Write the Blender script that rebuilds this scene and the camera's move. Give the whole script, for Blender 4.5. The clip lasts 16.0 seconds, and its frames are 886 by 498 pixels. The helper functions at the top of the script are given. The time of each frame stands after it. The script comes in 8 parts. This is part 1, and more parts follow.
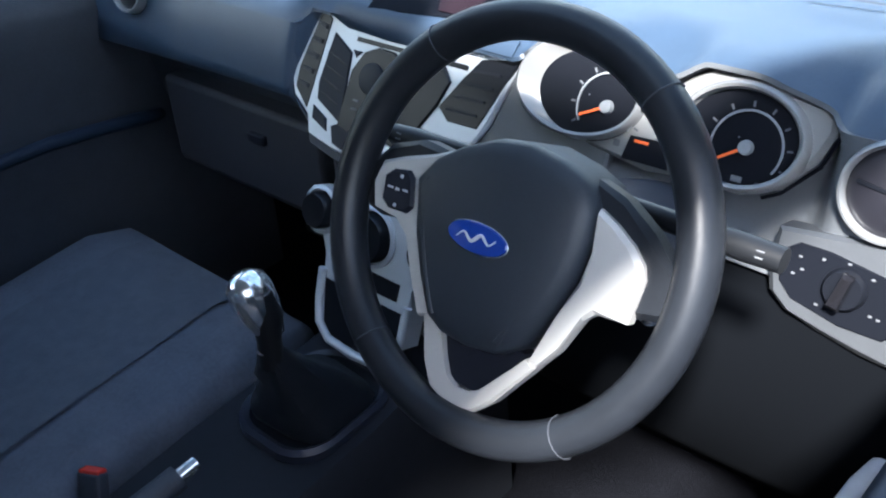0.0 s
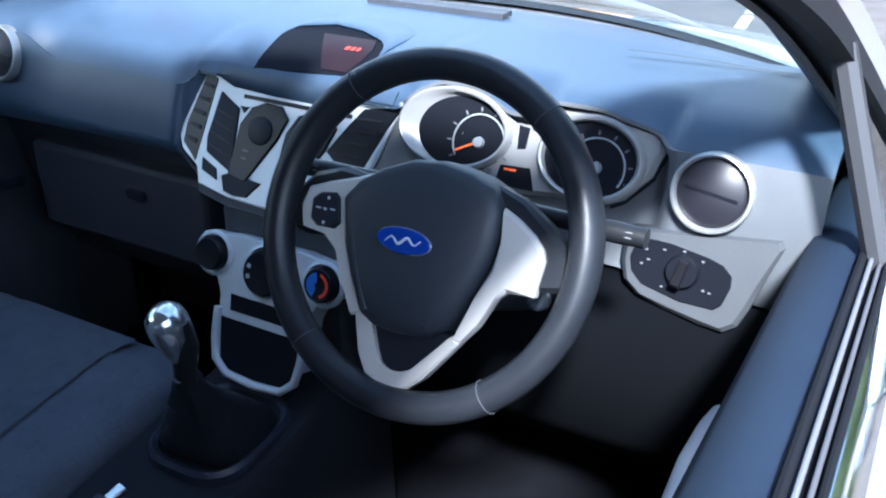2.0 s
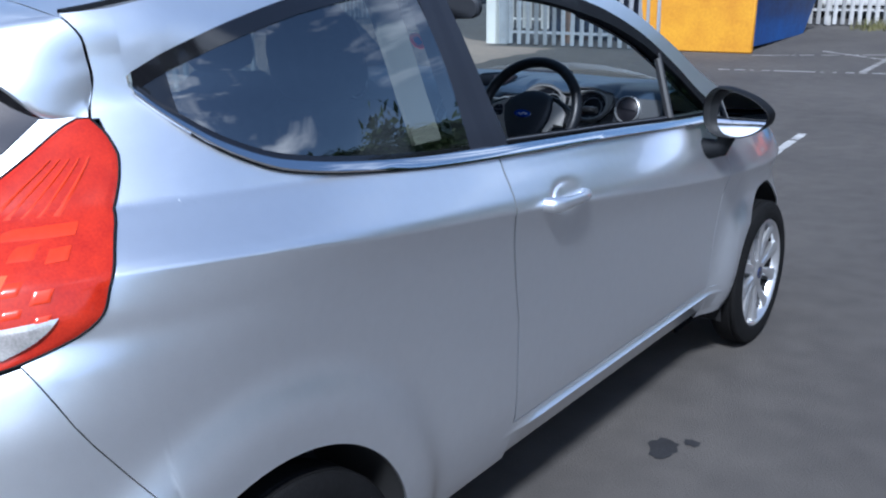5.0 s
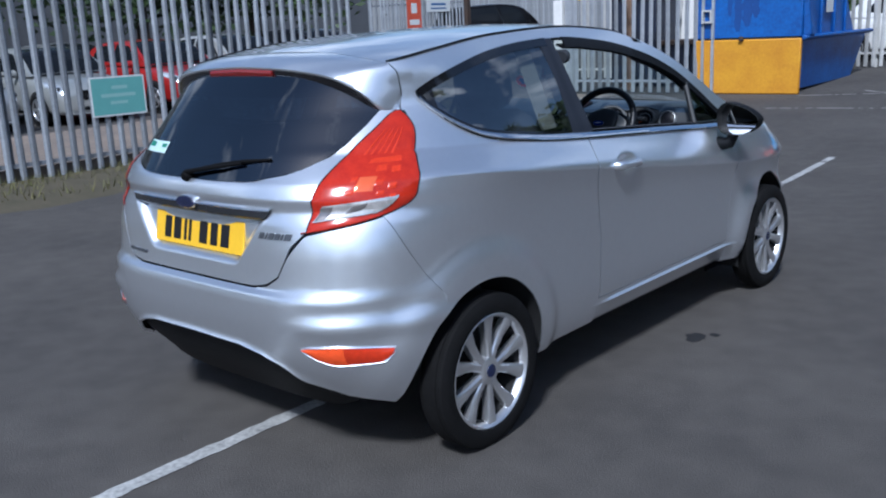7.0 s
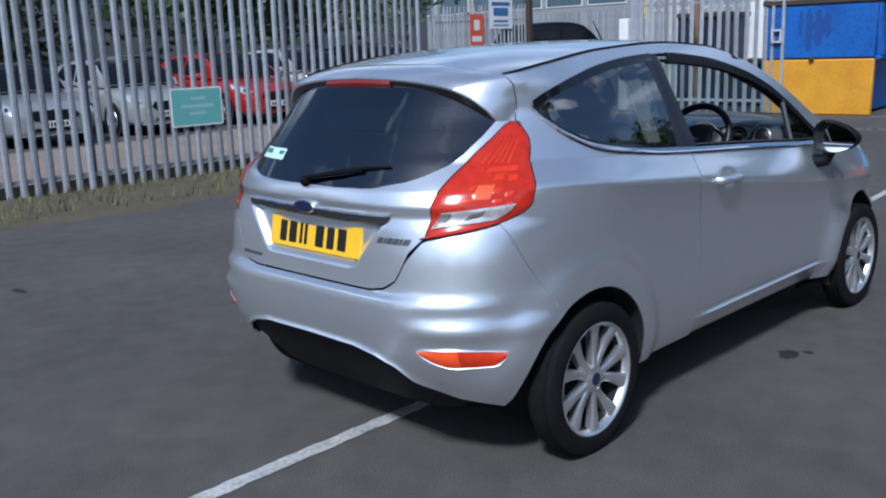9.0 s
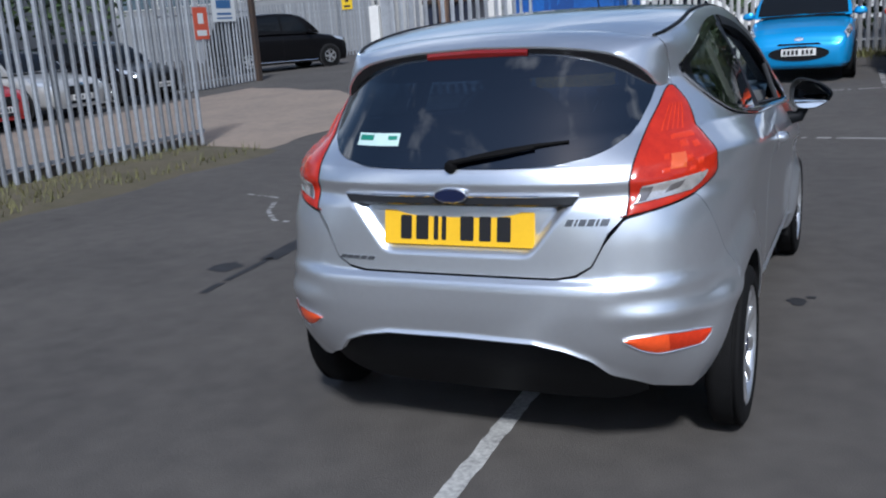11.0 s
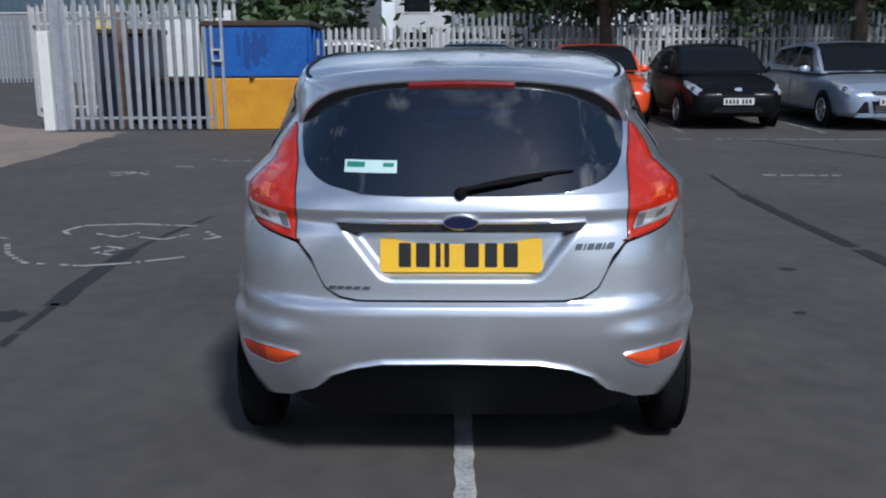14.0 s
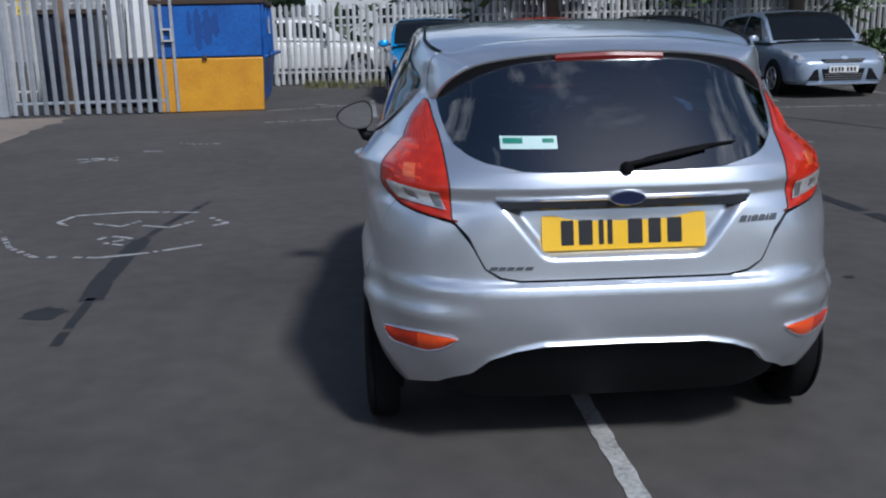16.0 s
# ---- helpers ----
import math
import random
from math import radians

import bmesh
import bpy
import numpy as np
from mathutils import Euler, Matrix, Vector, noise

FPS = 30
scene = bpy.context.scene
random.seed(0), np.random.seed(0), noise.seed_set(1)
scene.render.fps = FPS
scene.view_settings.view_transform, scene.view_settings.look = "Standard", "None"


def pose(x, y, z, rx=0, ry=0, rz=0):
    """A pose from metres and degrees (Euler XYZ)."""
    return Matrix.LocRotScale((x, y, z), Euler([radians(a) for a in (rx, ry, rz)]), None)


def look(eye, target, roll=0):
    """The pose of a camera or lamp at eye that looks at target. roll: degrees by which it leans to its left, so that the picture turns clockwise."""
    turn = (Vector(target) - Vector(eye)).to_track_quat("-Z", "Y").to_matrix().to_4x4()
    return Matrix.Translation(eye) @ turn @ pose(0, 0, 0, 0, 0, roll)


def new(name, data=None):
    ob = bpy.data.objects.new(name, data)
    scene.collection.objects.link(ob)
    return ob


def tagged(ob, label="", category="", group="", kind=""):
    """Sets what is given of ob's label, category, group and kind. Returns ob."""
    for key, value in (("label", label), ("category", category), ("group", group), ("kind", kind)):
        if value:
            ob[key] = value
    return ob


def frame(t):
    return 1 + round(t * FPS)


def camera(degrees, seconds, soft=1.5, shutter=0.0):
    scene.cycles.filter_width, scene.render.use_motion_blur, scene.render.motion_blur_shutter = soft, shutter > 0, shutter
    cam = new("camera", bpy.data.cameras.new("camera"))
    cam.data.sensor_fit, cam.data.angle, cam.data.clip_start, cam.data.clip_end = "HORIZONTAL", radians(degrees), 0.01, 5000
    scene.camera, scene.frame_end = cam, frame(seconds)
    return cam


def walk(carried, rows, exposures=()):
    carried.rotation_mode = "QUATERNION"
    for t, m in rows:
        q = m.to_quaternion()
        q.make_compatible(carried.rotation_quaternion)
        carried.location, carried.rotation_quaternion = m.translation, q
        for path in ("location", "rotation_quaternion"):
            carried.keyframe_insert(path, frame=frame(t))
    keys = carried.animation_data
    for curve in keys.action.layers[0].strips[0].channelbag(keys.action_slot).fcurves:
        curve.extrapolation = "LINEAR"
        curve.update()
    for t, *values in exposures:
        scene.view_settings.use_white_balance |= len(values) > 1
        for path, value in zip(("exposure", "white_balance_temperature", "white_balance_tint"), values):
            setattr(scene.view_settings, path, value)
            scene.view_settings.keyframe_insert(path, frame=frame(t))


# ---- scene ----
cam = camera(51.5, 16.0, soft=2.1)
PATH = [
    (0, (0.767, 0.986, 1.353), (-0.396, 2.222, 0.294), -3.4),
    (0.5, (0.745, 0.887, 1.362), (-0.216, 2.322, 0.354), 0.1),
    (1, (0.758, 0.83, 1.366), (-0.128, 2.343, 0.404), 0.5),
    (1.5, (0.773, 0.8, 1.37), (-0.092, 2.343, 0.437), 0.5),
    (2, (0.777, 0.787, 1.372), (-0.086, 2.339, 0.453), -0.0),
    (2.5, (0.783, 0.778, 1.373), (-0.077, 2.337, 0.463), 0.1),
    (3, (0.855, 0.698, 1.381), (0.12, 2.359, 0.544), 1.3),
    (3.5, (1.092, 0.41, 1.385), (0.396, 2.149, 0.685), 1.8),
    (4, (1.32, -0.028, 1.402), (0.559, 1.74, 0.857), 2.8),
    (4.5, (1.586, -0.511, 1.407), (0.595, 1.141, 0.87), 1.6),
    (5, (1.903, -0.984, 1.4), (0.742, 0.538, 0.822), -0.8),
    (5.2, (2.026, -1.187, 1.39), (0.825, 0.318, 0.85), -1.8),
    (7.3, (2.771, -2.477, 1.445), (1.483, -1.016, 0.992), -2.4),
    (7.5, (2.782, -2.49, 1.445), (1.495, -1.025, 1.003), -2.4),
    (8, (2.794, -2.501, 1.449), (1.504, -1.034, 1.022), -2.4),
    (8.5, (2.763, -2.527, 1.443), (1.461, -1.068, 1.02), -1.9),
    (9, (2.632, -2.623, 1.438), (1.262, -1.229, 1.013), -1.9),
    (9.5, (2.348, -2.735, 1.423), (0.991, -1.317, 1.037), -1.1),
    (9.7, (2.206, -2.786, 1.437), (0.894, -1.341, 1.001), -2.0),
    (11.8, (0.583, -3.443, 1.409), (0.111, -1.553, 0.956), -3.4),
    (12, (0.454, -3.465, 1.414), (0.067, -1.556, 0.961), -3.2),
    (12.5, (0.177, -3.455, 1.397), (-0.047, -1.509, 0.996), -2.2),
    (13, (0.052, -3.47, 1.428), (-0.076, -1.513, 1.033), -1.0),
    (13.5, (0.015, -3.495, 1.383), (-0.064, -1.531, 1.011), -1.1),
    (14, (0.034, -3.497, 1.415), (-0.028, -1.54, 1.006), -0.3),
    (14.5, (-0.018, -3.506, 1.393), (-0.061, -1.547, 0.996), 0.1),
    (15, (-0.155, -3.543, 1.397), (-0.218, -1.589, 0.976), -0.3),
    (15.5, (-0.384, -3.502, 1.361), (-0.437, -1.545, 0.954), -0.0),
    (16, (-0.723, -3.39, 1.411), (-0.616, -1.446, 0.952), -1.3),
]
EXPOSURES = [(0.0, 2.86, 6100, 10), (0.5, 2.68, 5700, 10), (1.2, 2.64, 5500, 10), (2.6, 2.62, 5450, 10), (3.3, 2.37, 5800, 10), (4.0, 1.70, 5850, 10), (4.5, 0.98, 5450, 10), (5.0, 0.39, 5300, 10), (7.5, -0.14, 5300, 10), (9.5, -0.14, 5450, 10), (12.0, -0.30, 5750, 10), (13.0, -0.40, 5700, 10), (16.0, -0.50, 5650, 10)]
walk(cam, [(t, look(eye, target, roll)) for t, eye, target, roll in PATH], EXPOSURES)

# ---------- world and sun ----------
SUN_AZ, SUN_EL = 154.0, 46.0     # degrees: clockwise from +y, and above the ground
world = bpy.data.worlds.new("sky")
scene.world = world
world.use_nodes = True
wn, wl = world.node_tree.nodes, world.node_tree.links
wn.clear()
w_out = wn.new("ShaderNodeOutputWorld")
w_bg = wn.new("ShaderNodeBackground")
w_sky = wn.new("ShaderNodeTexSky")
w_sky.sky_type = "NISHITA"
w_sky.sun_disc = False
w_sky.sun_elevation = radians(SUN_EL)
w_sky.sun_rotation = radians(SUN_AZ)
w_bg.inputs["Strength"].default_value = 0.105
# broken fair-weather cloud over the blue
w_co = wn.new("ShaderNodeTexCoord")
w_map = wn.new("ShaderNodeMapping")
w_map.inputs["Scale"].default_value = (1.0, 1.0, 2.6)
w_map.inputs["Location"].default_value = (3.1, 1.7, 0.4)
w_noise = wn.new("ShaderNodeTexNoise")
w_noise.inputs["Scale"].default_value = 2.3
w_noise.inputs["Detail"].default_value = 7.0
w_noise.inputs["Roughness"].default_value = 0.55
w_ramp = wn.new("ShaderNodeValToRGB")
w_ramp.color_ramp.elements[0].position = 0.42
w_ramp.color_ramp.elements[1].position = 0.57
w_mix = wn.new("ShaderNodeMix")
w_mix.data_type = "RGBA"
w_mix.inputs[7].default_value = (11.0, 11.2, 11.6, 1.0)
wl.new(w_co.outputs["Generated"], w_map.inputs["Vector"])
wl.new(w_map.outputs["Vector"], w_noise.inputs["Vector"])
w_sep = wn.new("ShaderNodeSeparateXYZ")
w_thin = wn.new("ShaderNodeMath")
w_thin.operation = "MULTIPLY_ADD"
w_thin.inputs[1].default_value = -0.20
wl.new(w_co.outputs["Generated"], w_sep.inputs["Vector"])
wl.new(w_sep.outputs["Z"], w_thin.inputs[0])
wl.new(w_noise.outputs["Fac"], w_thin.inputs[2])
wl.new(w_thin.outputs[0], w_ramp.inputs["Fac"])
wl.new(w_ramp.outputs["Color"], w_mix.inputs[0])
wl.new(w_sky.outputs["Color"], w_mix.inputs[6])
wl.new(w_mix.outputs[2], w_bg.inputs["Color"])
wl.new(w_bg.outputs["Background"], w_out.inputs["Surface"])

sun_data = bpy.data.lights.new("sun", "SUN")
sun_data.energy, sun_data.angle, sun_data.color = 4.4, radians(6.5), (1.0, 0.95, 0.88)
sun = new("sun", sun_data)
_az, _el = radians(SUN_AZ), radians(SUN_EL)
sun_dir = Vector((math.sin(_az) * math.cos(_el), math.cos(_az) * math.cos(_el), math.sin(_el)))
sun.matrix_world = look(sun_dir * 60, (0, 0, 0))


# ---------- materials ----------
def mat(name, color, rough=0.5, metal=0.0, vary=0.0, scale=8.0, bump=0.0, bscale=60.0, coat=0.0,
        rvary=0.0, spec=0.5, second=None, per=False, trans=0.0, sheen=0.0):
    """A principled material: large stains and fine grain vary its colour, a fine noise its relief."""
    m = bpy.data.materials.new(name)
    m.use_nodes = True
    n, l = m.node_tree.nodes, m.node_tree.links
    b = n["Principled BSDF"]
    b.inputs["Roughness"].default_value = rough
    b.inputs["Metallic"].default_value = metal
    b.inputs["Specular IOR Level"].default_value = spec
    b.inputs["Coat Weight"].default_value = coat
    b.inputs["Coat Roughness"].default_value = 0.04
    b.inputs["Transmission Weight"].default_value = trans
    b.inputs["Sheen Weight"].default_value = sheen
    c = (*color, 1.0)
    b.inputs["Base Color"].default_value = c
    co = n.new("ShaderNodeTexCoord")
    if vary or second:
        big, fine = n.new("ShaderNodeTexNoise"), n.new("ShaderNodeTexNoise")
        big.inputs["Scale"].default_value, fine.inputs["Scale"].default_value = scale, scale * 9
        big.inputs["Detail"].default_value, fine.inputs["Detail"].default_value = 5, 4
        mx = n.new("ShaderNodeMath")
        mx.operation = "MULTIPLY_ADD"
        mx.inputs[1].default_value, mx.inputs[2].default_value = 0.45, 0.275
        l.new(co.outputs["Object"], big.inputs["Vector"])
        l.new(co.outputs["Object"], fine.inputs["Vector"])
        add = n.new("ShaderNodeMath")
        add.operation = "MULTIPLY_ADD"
        add.inputs[1].default_value = 0.5
        l.new(fine.outputs["Fac"], mx.inputs[0])
        l.new(big.outputs["Fac"], add.inputs[0])
        l.new(mx.outputs[0], add.inputs[2])
        ramp = n.new("ShaderNodeValToRGB")
        e = ramp.color_ramp.elements
        e[0].position, e[1].position = 0.56, 0.94
        lo = second or tuple(v * (1 - vary) for v in color)
        hi = color if second else tuple(min(1.0, v * (1 + vary)) for v in color)
        e[0].color, e[1].color = (*lo, 1), (*hi, 1)
        l.new(add.outputs[0], ramp.inputs["Fac"])
        out = ramp.outputs["Color"]
        if per:
            info = n.new("ShaderNodeObjectInfo")
            hsv = n.new("ShaderNodeHueSaturation")
            mr = n.new("ShaderNodeMapRange")
            mr.inputs["To Min"].default_value, mr.inputs["To Max"].default_value = 0.72, 1.25
            l.new(info.outputs["Random"], mr.inputs["Value"])
            l.new(mr.outputs["Result"], hsv.inputs["Value"])
            l.new(out, hsv.inputs["Color"])
            out = hsv.outputs["Color"]
        l.new(out, b.inputs["Base Color"])
        if rvary:
            mr2 = n.new("ShaderNodeMapRange")
            mr2.inputs["From Min"].default_value, mr2.inputs["From Max"].default_value = 0.55, 0.95
            mr2.inputs["To Min"].default_value, mr2.inputs["To Max"].default_value = max(0.02, rough - rvary), min(1, rough + rvary)
            l.new(add.outputs[0], mr2.inputs["Value"])
            l.new(mr2.outputs["Result"], b.inputs["Roughness"])
    if bump:
        bn, bp = n.new("ShaderNodeTexNoise"), n.new("ShaderNodeBump")
        bn.inputs["Scale"].default_value, bn.inputs["Detail"].default_value = bscale, 4
        bp.inputs["Strength"].default_value, bp.inputs["Distance"].default_value = bump, 0.01
        l.new(co.outputs["Object"], bn.inputs["Vector"])
        l.new(bn.outputs["Fac"], bp.inputs["Height"])
        l.new(bp.outputs["Normal"], b.inputs["Normal"])
    return m


def glass(name, color, rough=0.0, clear=0.8, r0=0.06):
    """A thin tinted pane: part clear, part mirror, more so at a glance."""
    m = bpy.data.materials.new(name)
    m.use_nodes = True
    n, l = m.node_tree.nodes, m.node_tree.links
    n.remove(n["Principled BSDF"])
    tr, gl, mx, lw = (n.new("ShaderNodeBsdfTransparent"), n.new("ShaderNodeBsdfGlossy"), n.new("ShaderNodeMixShader"),
                      n.new("ShaderNodeLayerWeight"))
    pw, sc = n.new("ShaderNodeMath"), n.new("ShaderNodeMath")
    pw.operation, sc.operation = "POWER", "MULTIPLY_ADD"
    pw.inputs[1].default_value = 5.0
    sc.inputs[1].default_value, sc.inputs[2].default_value = 1 - r0, r0
    lw.inputs["Blend"].default_value = 0.5
    l.new(lw.outputs["Facing"], pw.inputs[0])
    l.new(pw.outputs[0], sc.inputs[0])
    tr.inputs["Color"].default_value = (*[c * clear for c in color], 1)
    gl.inputs["Roughness"].default_value = rough
    l.new(sc.outputs[0], mx.inputs[0])
    l.new(tr.outputs[0], mx.inputs[1])
    l.new(gl.outputs[0], mx.inputs[2])
    l.new(mx.outputs[0], n["Material Output"].inputs["Surface"])
    return m


M_SILVER = mat("silver_paint", (0.845, 0.885, 0.94), 0.32, 0.87, vary=0.02, scale=40, coat=1.0)
M_BLACKPLASTIC = mat("black_plastic", (0.008, 0.009, 0.011), 0.55, spec=0.16, vary=0.2, scale=20, bump=0.12, bscale=900)
M_GLOSSBLACK = mat("gloss_black", (0.008, 0.008, 0.01), 0.12, coat=0.6)
M_RUBBER = mat("tyre_rubber", (0.0075, 0.0075, 0.008), 0.8, vary=0.3, scale=14, bump=0.3, bscale=200, spec=0.18)
M_LINER = mat("dark_liner", (0.01, 0.01, 0.011), 0.9, vary=0.2)
M_CHROME = mat("chrome", (0.82, 0.83, 0.85), 0.08, 1.0)
M_ALLOY = mat("alloy", (0.74, 0.75, 0.77), 0.30, 0.85, vary=0.06, scale=30, coat=0.5)
M_GLASS = glass("privacy_glass", (0.045, 0.078, 0.135), r0=0.22)
M_GLASSLIGHT = glass("tinted_side_glass", (0.36, 0.395, 0.385), r0=0.29)
M_CLEAR = glass("clear_glass", (0.88, 0.96, 0.92), clear=0.97, r0=0.045)
M_ASPHALT = mat("asphalt", (0.098, 0.089, 0.081), 0.88, vary=0.30, scale=0.7, bump=0.5, bscale=160, second=(0.052, 0.047, 0.044))
M_CONCRETE = mat("concrete_yard", (0.30, 0.235, 0.185), 0.9, vary=0.2, scale=0.8, bump=0.4, bscale=90, second=(0.17, 0.145, 0.125))
M_LINE = mat("worn_white_paint", (0.62, 0.62, 0.60), 0.75, vary=0.3, scale=6, second=(0.16, 0.16, 0.16))
M_LINEFADED = mat("faded_white_paint", (0.40, 0.39, 0.375), 0.8, vary=0.4, scale=6, second=(0.13, 0.125, 0.12))
M_STEEL = mat("galvanised_steel", (0.32, 0.34, 0.37), 0.55, 0.35, vary=0.25, scale=5, bump=0.1, per=True)
M_STEELFAR = mat("pale_galvanised_steel", (0.46, 0.46, 0.45), 0.6, 0.15, vary=0.22, scale=4, per=True)
M_BLUE = mat("blue_skip_paint", (0.018, 0.14, 0.50), 0.5, vary=0.45, scale=2.2, second=(0.008, 0.05, 0.22), bump=0.1)
M_BLUESOOT = mat("sooty_blue_paint", (0.008, 0.045, 0.20), 0.7, vary=0.4, scale=6, second=(0.010, 0.075, 0.30))
M_YELLOW = mat("yellow_skip_paint", (0.72, 0.36, 0.02), 0.5, vary=0.2, scale=3, second=(0.55, 0.23, 0.015), bump=0.1)
M_RUST = mat("rusty_black_steel", (0.035, 0.03, 0.028), 0.8, vary=0.4, scale=5, second=(0.07, 0.04, 0.025))
M_WHITE = mat("white_render", (0.72, 0.72, 0.70), 0.7, vary=0.08, scale=2)
M_SOIL = mat("verge_soil", (0.11, 0.09, 0.06), 0.95, vary=0.3, scale=4, second=(0.06, 0.055, 0.03), bump=0.6, bscale=60)
M_GRASS = mat("grass", (0.11, 0.13, 0.04), 0.7, vary=0.4, scale=6, second=(0.16, 0.13, 0.05))
M_LEAF = mat("leaf", (0.05, 0.085, 0.028), 0.55, vary=0.45, scale=3)
M_BARK = mat("bark", (0.09, 0.07, 0.055), 0.9, vary=0.3, scale=8, bump=0.5)


# ---------- mesh helpers ----------
class Geo:
    """Gathers vertices and faces of one mesh."""

    def __init__(self):
        self.v, self.f = [], []

    def add(self, verts, faces):
        k = len(self.v)
        self.v += [tuple(map(float, p)) for p in verts]
        self.f += [tuple(i + k for i in f) for f in faces]
        return self

    def grid(self, pts, flip=False, loop=False):
        """pts[i][j]: a sheet of quads; loop closes j."""
        a, b = len(pts), len(pts[0])
        faces = []
        for i in range(a - 1):
            for j in range(b if loop else b - 1):
                q = (i * b + j, i * b + (j + 1) % b, (i + 1) * b + (j + 1) % b, (i + 1) * b + j)
                faces.append(q[::-1] if flip else q)
        return self.add([p for row in pts for p in row], faces)

    def box(self, lo, hi, m=None):
        v = [Vector((x, y, z)) for z in (lo[2], hi[2]) for y in (lo[1], hi[1]) for x in (lo[0], hi[0])]
        if m is not None:
            v = [m @ p for p in v]
        return self.add(v, [(0, 2, 3, 1), (4, 5, 7, 6), (0, 1, 5, 4), (2, 6, 7, 3), (0, 4, 6, 2), (1, 3, 7, 5)])

    def lathe(self, profile, m=None, n=32, arc=None):
        """profile: (radius, height) round z; m places it."""
        rows = []
        for r, h in profile:
            row = []
            for k in range(n):
                a = 2 * math.pi * k / n
                p = Vector((r * math.cos(a), r * math.sin(a), h))
                row.append(m @ p if m is not None else p)
            rows.append(row)
        return self.grid(rows, loop=True)

    def tube(self, pts, r, n=10, closed=False):
        """A round bar along pts; r one radius or one for each point."""
        pts = [Vector(p) for p in pts]
        rs = r if isinstance(r, (list, tuple)) else [r] * len(pts)
        rows, side = [], None
        for i, p in enumerate(pts):
            if closed:
                d = pts[(i + 1) % len(pts)] - pts[i - 1]
            else:
                d = pts[min(i + 1, len(pts) - 1)] - pts[max(i - 1, 0)]
            d.normalize()
            if side is None:
                side = d.cross(Vector((0, 0, 1)))
                if side.length < 1e-3:
                    side = Vector((1, 0, 0))
            side = (side - d * side.dot(d)).normalized()
            up = d.cross(side)
            rows.append([p + rs[i] * (math.cos(2 * math.pi * k / n) * side + math.sin(2 * math.pi * k / n) * up) for k in range(n)])
        if closed:
            rows.append(rows[0])
        k0 = len(self.v)
        self.grid(rows, loop=True)
        if not closed:
            self.f.append(tuple(k0 + k for k in range(n))[::-1])
            e = k0 + (len(rows) - 1) * n
            self.f.append(tuple(e + k for k in range(n)))
        return self

    def prism(self, poly, lo, hi, m=None, bevel=0.0):
        """A flat outline (x, y), from height lo to hi, its upper edge bevelled inwards."""
        n = len(poly)
        cx, cy = sum(p[0] for p in poly) / n, sum(p[1] for p in poly) / n
        rings = [[(x, y, lo) for x, y in poly], [(x, y, hi - bevel) for x, y in poly]]
        if bevel:
            ins = []
            for x, y in poly:
                d = math.hypot(x - cx, y - cy) or 1
                ins.append((x - (x - cx) / d * bevel, y - (y - cy) / d * bevel, hi))
            rings.append(ins)
        v = [Vector(p) for r in rings for p in r]
        if m is not None:
            v = [m @ p for p in v]
        f = [tuple(range(n))[::-1], tuple(range((len(rings) - 1) * n, len(rings) * n))]
        for i in range(len(rings) - 1):
            for k in range(n):
                f.append((i * n + k, i * n + (k + 1) % n, (i + 1) * n + (k + 1) % n, (i + 1) * n + k))
        return self.add(v, f)

    def band(self, outer, inner, lo, hi, m=None):
        """A flat ring between two outlines with the same number of corners."""
        n = len(outer)
        v = [Vector((x, y, h)) for h in (lo, hi) for ring in (outer, inner) for x, y in ring]
        if m is not None:
            v = [m @ p for p in v]
        f = []
        for k in range(n):
            j = (k + 1) % n
            f += [(2 * n + k, 2 * n + j, 3 * n + j, 3 * n + k), (k, n + k, n + j, j), (k, j, 2 * n + j, 2 * n + k),
                  (n + k, 3 * n + k, 3 * n + j, n + j)]
        return self.add(v, f)

    def mesh(self, name, material, smooth=True, angle=38):
        me = bpy.data.meshes.new(name)
        me.from_pydata(self.v, [], self.f)
        bm = bmesh.new()
        bm.from_mesh(me)
        bmesh.ops.remove_doubles(bm, verts=bm.verts, dist=1e-5)
        bmesh.ops.recalc_face_normals(bm, faces=bm.faces)
        bm.edges.index_update()
        rim = [e.index for e in bm.edges if len(e.link_faces) == 1]
        bm.to_mesh(me)
        bm.free()
        if smooth:
            me.shade_smooth()
            me.set_sharp_from_angle(angle=radians(angle))
            for k in rim:
                me.edges[k].use_edge_sharp = True
        me.materials.append(material)
        return me


def part(name, geo, material, parent=None, label="", thick=0.0, smooth=True, angle=38, bevel=0.0, subsurf=0):
    """One mesh object under its thing or part."""
    ob = new(name, geo.mesh(name, material, smooth, angle))
    if parent is not None:
        ob.parent = parent
    if thick:
        s = ob.modifiers.new("thickness", "SOLIDIFY")
        s.thickness, s.offset = abs(thick), -1.0 if thick > 0 else 1.0
    if bevel:
        b = ob.modifiers.new("edges", "BEVEL")
        b.width, b.segments, b.limit_method = bevel, 2, "ANGLE"
    if label:
        tagged(ob, label)
    return ob


def thing(name, label, category, group="", kind="", at=None):
    ob = new(name)
    ob.empty_display_size = 0.2
    if at is not None:
        ob.matrix_world = at
    return tagged(ob, label, category, group, kind)


